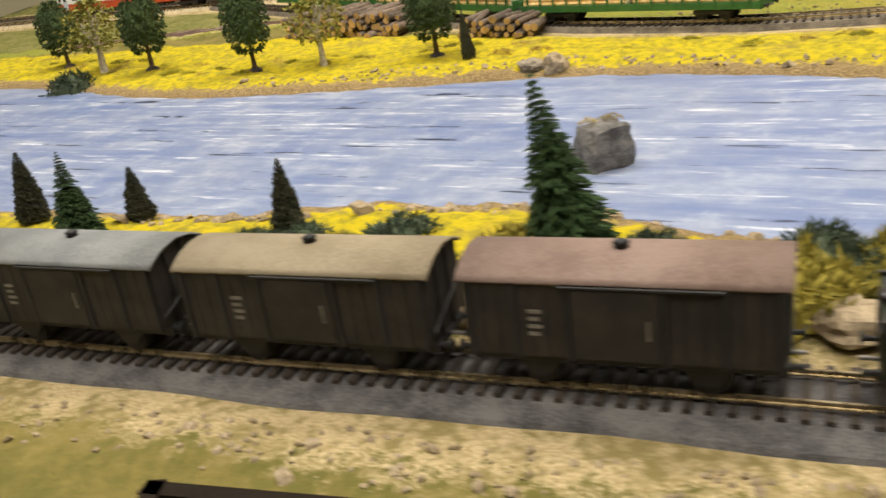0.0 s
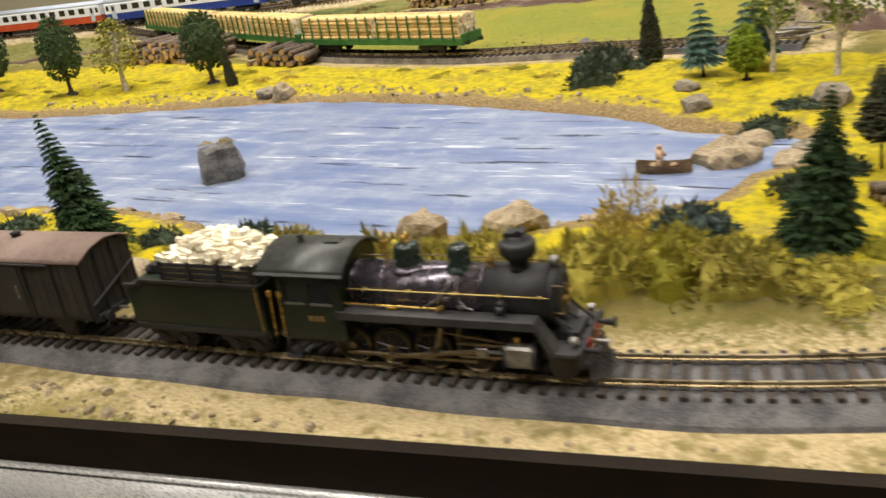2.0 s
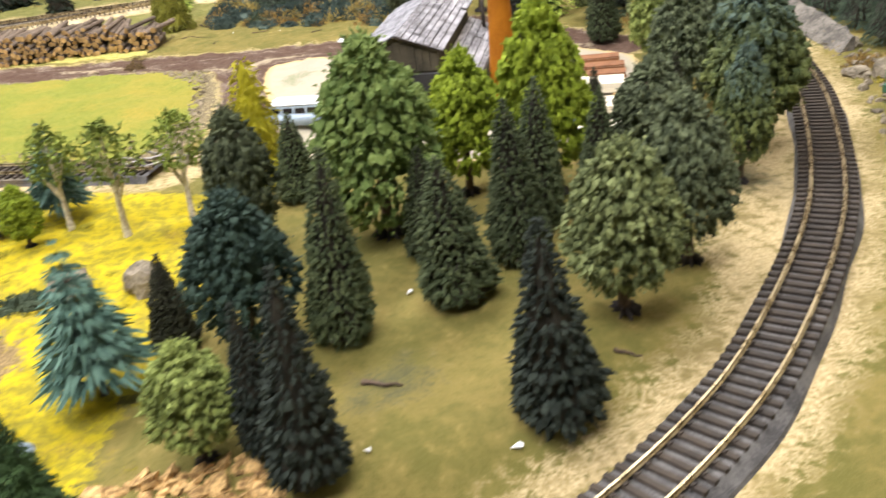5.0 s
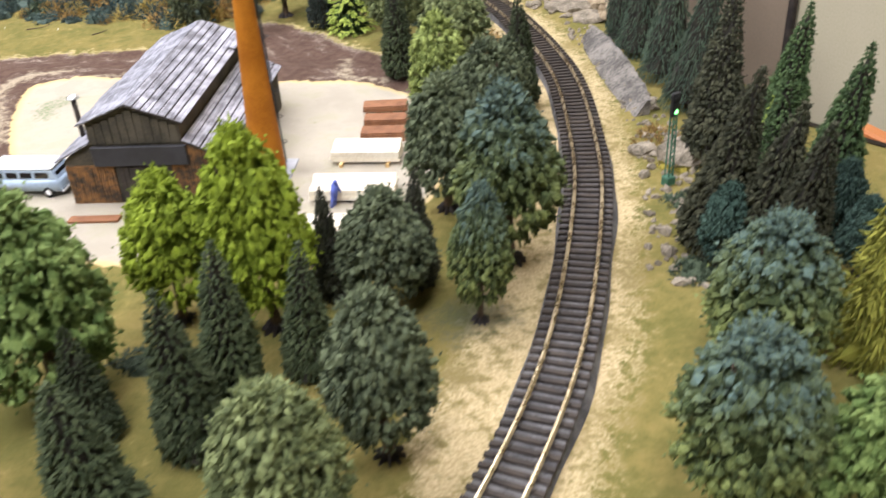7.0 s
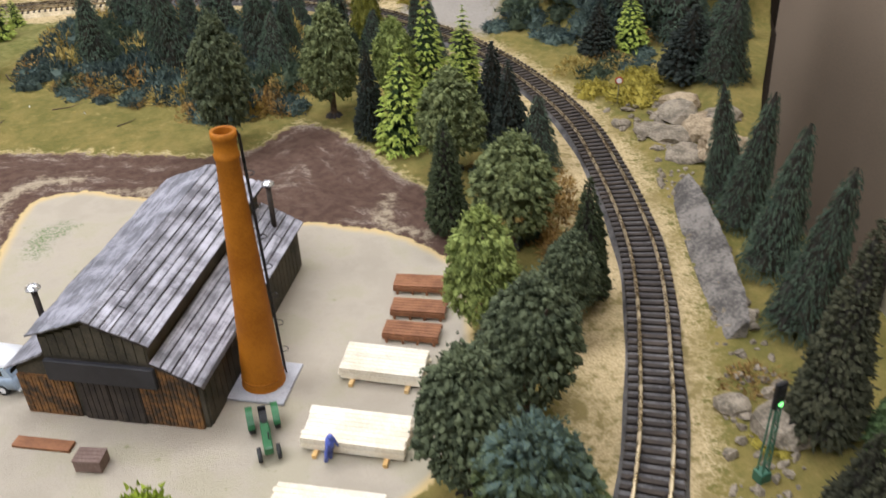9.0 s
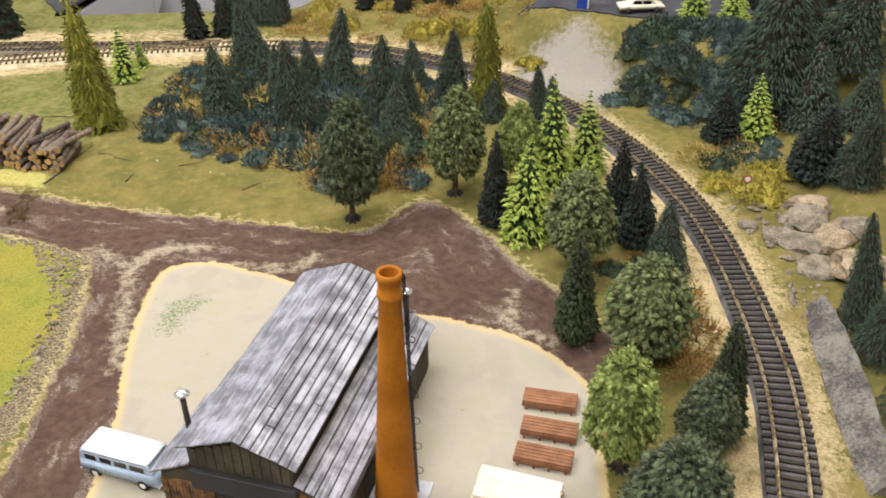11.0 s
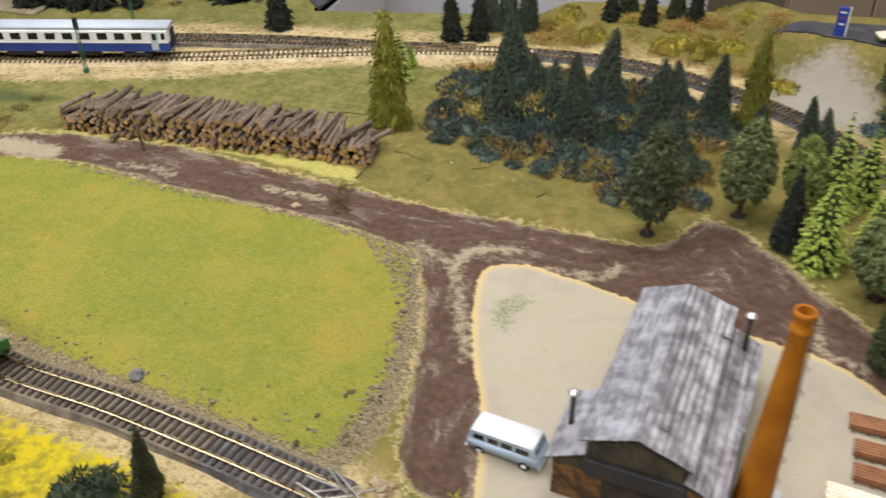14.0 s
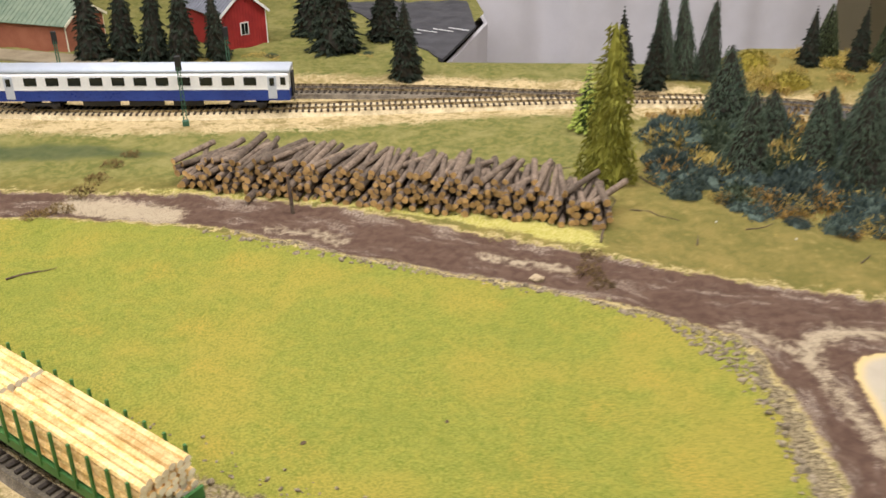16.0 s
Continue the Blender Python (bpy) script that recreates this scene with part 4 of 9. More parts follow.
def build_board():
    bm = bmesh.new()
    top = [bm.verts.new((x, y, 0.975)) for x, y in BOARD]
    low = [bm.verts.new((x, y, 0.93)) for x, y in BOARD]
    n = len(BOARD)
    bm.faces.new(top)
    bm.faces.new(low[::-1])
    for i in range(n):
        bm.faces.new((top[i], low[i], low[(i + 1) % n], top[(i + 1) % n]))
    structure("baseboard", bm, M["fascia"], "dark wooden baseboard under the layout", "baseboard")
    for x, y in ((-0.8, 0.15), (0.45, 0.15), (1.2, 0.05), (1.2, 1.4), (-0.8, 1.85), (0.3, 1.7)):
        bm = bmesh.new()
        box(bm, x - 0.03, x + 0.03, y - 0.03, y + 0.03, 0.0, 0.93)
        tagged(new("table_leg", bm_mesh("table_leg", bm, M["fascia"])), "square dark wooden leg under the baseboard", "leg", "layout legs", "structure")
    # front fascia strips
    for i, (a, b) in enumerate(zip(BOARD, BOARD[1:] + BOARD[:1])):
        a, b = Vector(a), Vector(b)
        d = (b - a).normalized()
        out = Vector((d.y, -d.x))
        bm = bmesh.new()
        vs = []
        for p, k, z in ((a, 0, 0.93), (b, 0, 0.93), (b, 0.006, 0.93), (a, 0.006, 0.93)):
            vs.append((p + out * k))
        lo = [bm.verts.new((v.x, v.y, 0.9)) for v in vs]
        hi = [bm.verts.new((v.x, v.y, 0.985 if a.y > 1.25 and b.y > 1.25 else 1.0008 - float(sink(v.x, v.y)))) for v in vs]
        bm.faces.new(lo[::-1])
        bm.faces.new(hi)
        for j in range(4):
            bm.faces.new((lo[j], lo[(j + 1) % 4], hi[(j + 1) % 4], hi[j]))
        tagged(new("fascia", bm_mesh("fascia", bm, M["sheet"] if a.y > 1.4 and b.y > 1.4 else M["fascia"])), "white cloth drape along the back edge" if a.y > 1.4 and b.y > 1.4 else "dark brown fascia board along the layout edge", "fascia", "layout fascias", "structure")
    # bright metal strip under the front fascia
    a, b = Vector(BOARD[2]), Vector(BOARD[3])
    d = (b - a).normalized()
    out = Vector((d.y, -d.x))
    bm = bmesh.new()
    vs = [a + out * 0.0065, b + out * 0.0065, b + out * 0.012, a + out * 0.012]
    lo, hi = [bm.verts.new((v.x, v.y, 0.9)) for v in vs], [bm.verts.new((v.x, v.y, 0.979)) for v in vs]
    bm.faces.new(lo[::-1])
    bm.faces.new(hi)
    for j in range(4):
        bm.faces.new((lo[j], lo[(j + 1) % 4], hi[(j + 1) % 4], hi[j]))
    bmesh.ops.bevel(bm, geom=bm.edges[:], offset=0.0015, segments=2, affect="EDGES")
    tagged(new("trim", bm_mesh("trim", bm, M["alu"], True)), "bright aluminium strip below the dark fascia", "trim", kind="structure")


build_room()
build_board()


# ---- tracks ----
def sweep(line, section, z):
    """Carries a closed (across, up) section along a plan line."""
    k = len(section)
    verts, faces = [], []
    for i in range(len(line)):
        t = tangent(line, i)
        nrm = np.array((-t[1], t[0]))
        for u, v in section:
            q = line[i] + nrm * u
            verts.append((q[0], q[1], z + v - sink(*line[i])))
    for i in range(len(line) - 1):
        for j in range(k):
            a, b = i * k + j, i * k + (j + 1) % k
            faces.append((a, b, b + k, a + k))
    faces.append(tuple(range(k))[::-1])
    faces.append(tuple(range((len(line) - 1) * k, len(line) * k)))
    return verts, faces


RAIL_TOP = Z0 + 0.0082


def build_track(name, line, half, label, lo=0, hi=None, singles=0, wide=False, near_bed="ballast", far_bed="ballast_pale", dark=0.0):
    line = line[lo:hi]
    root = thing(name, Matrix.Identity(4), label, "railway track")
    # the bed narrows where the straight runs into the bend
    near = 1 - step01(line[:, 0], 0.5, 0.8) if wide else np.zeros(len(line))
    near = np.where(line[:, 1] > 0.6, 0, near)
    v, f = sweep(line, [(-half - 0.004, -0.004), (-half, 0.0016), (-half + 0.0015, 0.0046), (half - 0.0015, 0.0046), (half, 0.0016), (half + 0.004, -0.004)], Z0)
    v = np.array(v).reshape(len(line), 6, 3)
    for i in range(len(line)):
        t = tangent(line, i)
        nrm = np.array((-t[1], t[0]))
        ragged = 0.0006 * math.sin(i * 0.31) + 0.0008 * math.sin(i * 0.13 + math.sin(i * 0.05))
        v[i, :2, :2] -= nrm * (0.0075 * near[i] + ragged)
        v[i, 4:, :2] += nrm * (0.003 * near[i] + ragged * 0.7)
    cut = next((i for i in range(len(line)) if line[i, 1] > 1.28 and line[i, 0] < 0.7), len(line) - 1) if wide else int(dark * len(line))
    for lo_, hi_, bed, words in ((0, cut, near_bed, "strip of roadbed under the rails"), (cut, len(line) - 1, far_bed, "strip of roadbed under the rails")):
        if hi_ - lo_ < 3:
            continue
        sv = v[lo_:hi_ + 1].reshape(-1, 3).copy()
        if bed == "sandy_bed":
            sv[:, 2] += 0.0012  # sand nearly buries these sleepers
        sf = [q for q in f if len(q) == 4 and max(q) < len(sv)]
        part("roadbed", link_mesh("roadbed", sv, sf, M[bed]), None, root, words)
    for off in (-0.00825, 0.00825):
        sec = [(off - 0.0011, 0), (off - 0.0011, 0.0005), (off - 0.0004, 0.0008), (off - 0.0005, 0.0021), (off + 0.0005, 0.0021), (off + 0.0004, 0.0008), (off + 0.0011, 0.0005), (off + 0.0011, 0)]
        v, f = sweep(line, sec, RAIL_TOP - 0.0021)
        part("rail", link_mesh("rail", v, f, M["rail"]), None, root, "worn brass-coloured rail")
    bm = bmesh.new()
    box(bm, -0.0013, 0.0013, -0.0148, 0.0148, 0, 0.0018)
    for s in (-1, 1):
        for o in (-0.0019, 0.0019):
            box(bm, -0.0008, 0.0008, s * 0.00825 + o - 0.0006, s * 0.00825 + o + 0.0006, 0.0018, 0.0025)
    one = bm_mesh("sleeper", bm, M["sleeper"])
    s = np.r_[0, np.cumsum(np.linalg.norm(np.diff(line, axis=0), axis=1))]
    places = np.arange(0.004, s[-1], 0.0064)
    rest_v, rest_f = [], []
    src_v = np.array([tuple(v.co) for v in one.vertices])
    src_f = [tuple(p.vertices) for p in one.polygons]
    picked = singles(places) if singles else np.zeros(len(places), bool)
    for d, own in zip(places, picked):
        i = int(np.searchsorted(s, d))
        t = tangent(line, min(i, len(line) - 1))
        x, y = np.interp(d, s, line[:, 0]), np.interp(d, s, line[:, 1])
        m = Matrix.Translation((x, y, Z0 + 0.0042 - sink(x, y))) @ Matrix.Rotation(math.atan2(t[1], t[0]) + random.uniform(-0.02, 0.02), 4, "Z")
        if own:
            ob = part("sleeper", one, None, root)
            ob.matrix_local = m
        else:
            mm = np.array(m)
            w = src_v @ mm[:3, :3].T + mm[:3, 3]
            k = len(rest_v)
            rest_v.extend(w.tolist())
            rest_f.extend([tuple(a + k for a in q) for q in src_f])
    if rest_v:
        tagged(part("sleeper_row", link_mesh("sleeper_row", rest_v, rest_f, M["sleeper"]), None, root, "row of dark brown sleepers"), kind="stuff")
    return root


build_track("railway_track", LOOP, 0.0155, "curved model track on a dark grey roadbed with sand beside it", singles=lambda d: (d > 0.7) & (d < 2.55), wide=True, far_bed="sandy_bed")
build_track("railway_track", MID, 0.0185, "model track on brown ballast along the meadow edge", singles=lambda d: d > 0.62, near_bed="ballast_pale", far_bed="ballast", dark=0.93)
build_track("railway_track", BACK, 0.021, "model siding joining the line at a set of points")


# ---- vegetation ----
def clumps(base, way, length, width, twist):
    """Leaf clumps: slim three-sided spikes from base along way. Arrays of n."""
    n = len(base)
    way = way / np.linalg.norm(way, axis=1, keepdims=True)
    side = np.cross(way, np.array([0.31, 0.2, 0.93]) + 0.05 * twist)
    side /= np.linalg.norm(side, axis=1, keepdims=True) + 1e-9
    up = np.cross(side, way)
    mid = base + way * (0.2 * length)[:, None]
    pts = []
    for k in range(3):
        a = 2 * math.pi * k / 3 + twist[:, 0] * 6
        pts.append(mid + (side * np.cos(a)[:, None] + up * np.sin(a)[:, None] * 0.8) * width[:, None])
    pts.append(base + way * length[:, None])
    verts = np.stack(pts, 1).reshape(-1, 3)
    off = (np.arange(n) * 4)[:, None, None]
    tri = np.array([(3, 0, 1), (3, 1, 2), (3, 2, 0)])[None]
    return verts, (tri + off).reshape(-1, 3)


def blobs(base, way, length, width, rng):
    """Knobbly soft tufts: five-sided uneven lumps from base along way."""
    n = len(base)
    way = way / np.linalg.norm(way, axis=1, keepdims=True)
    side = np.cross(way, np.array([0.31, 0.2, 0.93]))
    side /= np.linalg.norm(side, axis=1, keepdims=True) + 1e-9
    up = np.cross(side, way)
    pts = [base]
    for k in range(5):
        a = 2 * math.pi * k / 5
        ww = width * rng.uniform(0.7, 1.3, n)
        g = rng.uniform(0.45, 0.75, n)
        pts.append(base + way * (g * length)[:, None] + (side * math.cos(a) + up * math.sin(a)) * ww[:, None])
    pts.append(base + way * length[:, None])
    verts = np.stack(pts, 1).reshape(-1, 3)
    tri = []
    for k in range(5):
        j = (k + 1) % 5
        tri += [(0, 1 + j, 1 + k), (6, 1 + k, 1 + j)]
    return verts, (np.array(tri)[None] + (np.arange(n) * 7)[:, None, None]).reshape(-1, 3)


def hollows(p, seed):
    """A smooth field that swells and dents a crown, from -1 to 1."""
    x, y, z = p[:, 0], p[:, 1], p[:, 2]
    return (np.sin(4.3 * x + 1.9 * np.sin(2.7 * z + seed)) + np.sin(4.9 * y + 2.1 * np.sin(2.3 * x + 2 * seed)) + np.sin(5.3 * z + 1.7 * np.sin(3.1 * y + 3 * seed))) / 3


TUFTS = {}
TIPS = []


def crown_points(kind, rng):
    """Clumps of one crown of height 1 and radius 1: base, way, length, width."""
    if kind in ("grn", "lim", "olv", "lol", "dol", "dbl", "blu", "rnd"):
        fine_kind = kind in ("dol", "olv", "lol", "dbl", "rnd")
        n = 1000 if fine_kind else 950
        u = rng.random(n) ** 0.85
        a = rng.random(n) * 2 * math.pi
        low = {"rnd": 0.22, "grn": 0.12, "lim": 0.2, "dbl": 0.16}.get(kind, 0.21)
        r = np.where(u < 0.3, 0.5 + 0.5 * np.sin(math.pi / 2 * u / 0.3), np.clip(1 - (np.clip(u - 0.3, 0, 1) / 0.7) ** 2.1, 0, 1) ** 0.58)
        if kind == "rnd":
            r = np.sin(math.pi * np.clip(0.08 + 0.88 * u, 0, 1)) ** 0.55
        z = low + (0.97 - low) * u
        asp = 3.1
        # the top is closed over
        r = np.where(u > 0.84, r * np.sqrt(rng.random(n)), r)
        dent = hollows(np.c_[np.cos(a) * r, np.sin(a) * r, z * asp], rng.random() * 6)
        lump = 1 + (0.04 if kind == "rnd" else 0.1) * dent
        shell = rng.choice([0.7, 0.84, 0.95], n)
        centre = np.c_[np.cos(a) * r * lump * shell, np.sin(a) * r * lump * shell, z * asp]
        # every tuft sits out and a little down, and bristles with short leaves
        axis = np.c_[np.cos(a) * (0.55 + 0.45 * r), np.sin(a) * (0.55 + 0.45 * r), np.where(u < 0.88, -0.68, (u - 0.88) * 7)] + rng.normal(0, 0.22, (n, 3))
        axis /= np.linalg.norm(axis, axis=1, keepdims=True)
        size = rng.uniform(0.16, 0.27, n) * (0.62 if kind == "rnd" else 0.9 if fine_kind else 0.95)
        B, W, Ln, Wd = [], [], [], []
        TUFTS[kind] = (centre - axis * (size * 0.3)[:, None], axis, size * 1.15, size * rng.uniform(0.28, 0.42, n))
        for j in range(3):
            g = 0.3 + 0.7 * j / 2
            jit = rng.normal(0, 1, (n, 3))
            B.append((centre + axis * (size * (g - 0.25))[:, None] + jit * (size * 0.16)[:, None]) / np.array([1, 1, asp]))
            W.append((axis * 0.8 + 0.9 * jit / np.linalg.norm(jit, axis=1, keepdims=True)) / np.array([1, 1, asp]))
            ln = size * rng.uniform(0.3, 0.52, n)
            Ln.append(ln)
            Wd.append(ln * rng.uniform(0.3, 0.45, n))
        return np.vstack(B), np.vstack(W), np.concatenate(Ln), np.concatenate(Wd), 1 / asp
    if kind in ("con", "gcn", "dsm", "blk"):
        # dense bottle-brush cones: rows of knobs that point out and down
        asp = 4.2
        tiers = {"con": 34, "gcn": 40, "dsm": 40, "blk": 34}[kind]
        C, A, S = [], [], []
        ph = rng.random() * 6
        for t in range(tiers):
            f = (t + rng.uniform(-0.2, 0.2)) / (tiers - 1)
            f = min(max(f, 0.0), 1.0)
            r = (1 - f) ** {"con": 0.72, "gcn": 0.85, "dsm": 0.82, "blk": 0.9}[kind] * (1 + {"con": 0.03, "gcn": 0.06, "dsm": 0.05, "blk": 0.12}[kind] * rng.normal()) + 0.04
            if f < 0.1:
                r *= 0.8 + 2 * f
            nb = max(4, int({"con": 27, "gcn": 30, "dsm": 30, "blk": 24}[kind] * r ** 0.85))
            ph += 0.4
            for k in range(nb):
                a = ph + 2 * math.pi * (k + rng.uniform(-0.3, 0.3)) / nb
                rr = r * rng.uniform(0.8, 1.0) * (1 + 0.08 * math.sin(3 * a + 9 * f))
                C.append((math.cos(a) * rr * 0.86, math.sin(a) * rr * 0.86, (0.05 + 0.93 * f) * asp))
                A.append((math.cos(a), math.sin(a), -0.5 + 0.5 * f + rng.normal(0, 0.15)))
                S.append((0.1 + 0.13 * r) * rng.uniform(0.8, 1.25))
        for k in range(8):
            C.append((0, 0, (0.95 - 0.006 * k) * asp))
            A.append((rng.normal(0, 0.3), rng.normal(0, 0.3), 1))
            S.append(0.14)
        C, A, S = np.array(C), np.array(A), np.array(S)
        A /= np.linalg.norm(A, axis=1, keepdims=True)
        TUFTS[kind] = (C - A * (S * 0.5)[:, None], A, S * (1.5 if kind == "blk" else 1.25), S * rng.uniform(0.3, 0.46, len(S)))
        B, W, Ln, Wd = [], [], [], []
        for j in range(3):
            jit = rng.normal(0, 1, (len(S), 3))
            B.append((C + A * (S * (0.05 + 0.22 * j))[:, None] + jit * (S * 0.14)[:, None]) / np.array([1, 1, asp]))
            W.append((A + 0.6 * jit / np.linalg.norm(jit, axis=1, keepdims=True)) / np.array([1, 1, asp]))
            ln = S * rng.uniform(0.4, 0.75, len(S))
            Ln.append(ln)
            Wd.append(ln * 0.26)
        return np.vstack(B), np.vstack(W), np.concatenate(Ln), np.concatenate(Wd), 1 / asp
    if kind in ("drk", "spr", "brt", "thn"):
        tiers = {"spr": 30, "brt": 17, "thn": 24}.get(kind, 22)
        low = {"thn": 0.3, "spr": 0.06, "brt": 0.04}.get(kind, 0.04)
        B, W, Ln, Wd = [], [], [], []
        asp = 4.2
        for t in range(tiers):
            f = t / (tiers - 1)
            z = low + (0.985 - low) * f
            r = (1 - f) ** (0.8 if kind != "spr" else 0.9) * (1 + 0.1 * rng.normal()) + 0.05
            if kind == "thn":
                r = (0.3 + 0.7 * min(1.0, 4 * f + 0.3)) * (1 - f) ** 0.75 + 0.05
            nb = max(5, int({"brt": 20, "spr": 40, "thn": 32}.get(kind, 25) * r ** 0.6))
            ph = rng.random() * 6
            for k in range(nb):
                a = ph + 2 * math.pi * k / nb + rng.normal(0, 0.12)
                rr = r * rng.uniform(0.78, 1.12)
                seg = 5 if rr > 0.4 else 3
                droop = {"con": -0.75, "blk": -0.65, "drk": -0.5, "dsm": -0.4, "spr": -0.42, "brt": -0.45, "thn": -0.1}[kind] + rng.normal(0, 0.12)
                for s in range(seg):
                    g = (s + 0.35) / seg
                    for w in (-1, 0, 1):
                        aa = a + w * (0.75 - 0.3 * g) + rng.normal(0, 0.15)
                        ln = rr * (0.21 if kind != "brt" else 0.2) * rng.uniform(0.75, 1.25)
                        B.append((math.cos(a) * rr * g * 0.85, math.sin(a) * rr * g * 0.85, z + droop * rr * g / asp * 0.45 + rng.normal(0, 0.003)))
                        W.append((math.cos(aa), math.sin(aa), (droop * (0.4 + 0.8 * g)) / asp))
                        Ln.append(ln + 0.05)
                        Wd.append((ln + 0.05) * (0.2 if kind in ("con", "spr") else 0.22))
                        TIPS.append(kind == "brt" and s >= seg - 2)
        for k in range(10):
            B.append((0, 0, 0.93 - 0.004 * k))
            a = rng.random() * 6.28
            W.append((0.4 * math.cos(a), 0.4 * math.sin(a), 0.35))
            Ln.append(0.16)
            Wd.append(0.03)
            TIPS.append(kind == "brt")
        return np.array(B), np.array(W), np.array(Ln), np.array(Wd), 1 / asp
    if kind in ("fir", "mos", "ymos"):
        fir = kind == "fir"
        n = 3000 if fir else 2200
        asp = 3.6
        f = 1 - np.sqrt(rng.random(n) * 0.995 + 0.003)
        z = 0.02 + 0.96 * f
        a = rng.random(n) * 2 * math.pi
        lump = 1 + (0.05 if fir else 0.2) * np.sin(4 * a + 11 * f + rng.random() * 6) + (0.07 if fir else 0.05) * np.sin((80 if fir else 40) * f + 0.8 * np.sin(2 * a))
        r = ((1 - f) ** (0.85 if fir else 0.7) * 0.9 + 0.02) * lump * rng.choice([0.82, 0.95, 1.0] if fir else [0.7, 0.92, 1.0], n)
        jit = rng.normal(0, 0.17 if fir else 0.5, (n, 3))
        way = np.c_[np.cos(a) * 0.9, np.sin(a) * 0.9, np.full(n, -1.15 if fir else -0.75)] + jit
        ln = rng.uniform(0.11, 0.2, n) if fir else rng.uniform(0.15, 0.33, n)
        return np.c_[np.cos(a) * r * 0.9, np.sin(a) * r * 0.9, z], way * np.array([1, 1, 1 / asp]), ln, ln * (0.115 if fir else 0.14), 1 / asp
    if kind == "tur":
        B, W, Ln, Wd = [], [], [], []
        asp = 3.4
        for t in range(10):
            f = t / 9
            z, r = 0.19 + 0.76 * f, (1 - f) ** 0.9 * 0.95 + 0.1
            for k in range(150):
                a = 2 * math.pi * k / 150 + rng.normal(0, 0.05)
                g = rng.uniform(0.0, 0.68)
                B.append((math.cos(a) * r * g, math.sin(a) * r * g, z + 0.05 * (1 - f) * (1 - g) + rng.uniform(-0.014, 0.004)))
                W.append((math.cos(a), math.sin(a), (-0.3 - rng.uniform(0.15, 0.35) * g) / asp))
                Ln.append(r * 0.5 * rng.uniform(0.8, 1.2))
                Wd.append(r * 0.07)
        return np.array(B), np.array(W), np.array(Ln), np.array(Wd), 1 / asp
    # birches: airy twigs with small leaves
    n = 520 if kind == "bir" else 700
    asp = 3.6
    u = rng.random(n)
    a = rng.integers(0, 9, n) * 0.7 + rng.normal(0, 0.25, n)
    r = (0.25 + 0.75 * np.sin(np.pi * np.clip(u * 0.9 + 0.15, 0, 1))) * rng.uniform(0.3, 1.05, n)
    low = 0.5 if kind == "bir" else 0.3
    way = rng.normal(0, 1, (n, 3)) - np.array([0, 0, 0.4])
    ln = rng.uniform(0.12, 0.26, n)
    return np.c_[np.cos(a) * r, np.sin(a) * r, low + (0.98 - low) * u], way * np.array([1, 1, 1 / asp]), ln, ln * 0.3, 1 / asp


def crown_mesh(kind, seed):
    rng = np.random.default_rng(seed)
    TIPS.clear()
    B, W, Ln, Wd, zr = crown_points(kind, rng)
    # a unit crown is 1 high and 1 wide in radius; clumps keep their shape once the tree is scaled
    B2 = B * np.array([1, 1, 1 / zr])
    W2 = W * np.array([1, 1, 1 / zr])
    v, f = clumps(B2, W2, Ln, Wd, rng.normal(0, 1, (len(B), 3)))
    if kind in TUFTS:
        bv, bf = blobs(*TUFTS[kind], rng)
        v, f = np.vstack([v, bv]), np.vstack([f, bf + len(v)])
    v[:, 2] *= zr
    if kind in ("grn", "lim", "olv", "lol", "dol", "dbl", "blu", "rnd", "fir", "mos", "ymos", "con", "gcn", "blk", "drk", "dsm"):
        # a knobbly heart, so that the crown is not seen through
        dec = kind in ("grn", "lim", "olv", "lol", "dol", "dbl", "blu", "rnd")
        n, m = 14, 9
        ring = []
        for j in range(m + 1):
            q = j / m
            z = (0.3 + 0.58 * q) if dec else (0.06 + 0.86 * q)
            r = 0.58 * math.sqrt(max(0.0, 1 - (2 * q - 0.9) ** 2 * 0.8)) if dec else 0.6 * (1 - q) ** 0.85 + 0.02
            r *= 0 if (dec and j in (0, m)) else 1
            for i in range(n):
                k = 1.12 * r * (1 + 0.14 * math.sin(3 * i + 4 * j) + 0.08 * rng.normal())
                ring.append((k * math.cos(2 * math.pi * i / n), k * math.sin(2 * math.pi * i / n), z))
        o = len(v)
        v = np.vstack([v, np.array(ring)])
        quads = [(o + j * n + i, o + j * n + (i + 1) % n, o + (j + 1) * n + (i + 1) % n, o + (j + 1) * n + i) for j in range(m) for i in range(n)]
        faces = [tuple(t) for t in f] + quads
        # conifer hearts take the near-black twig colour, with inner shade painted in
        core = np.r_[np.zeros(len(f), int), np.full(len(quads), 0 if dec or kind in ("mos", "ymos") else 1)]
    else:
        faces, core = f, np.zeros(len(f), int)
    reach = np.percentile(np.hypot(v[:, 0], v[:, 1]), 98.5)
    v[:, :2] /= reach
    v[:, 2] *= 1.0 / np.percentile(v[:, 2], 99.8)
    if kind == "brt":
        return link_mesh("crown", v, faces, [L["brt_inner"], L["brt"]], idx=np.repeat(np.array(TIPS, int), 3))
    return link_mesh("crown", v, faces, [L[kind], M["shaded_twig_core"]], idx=core)


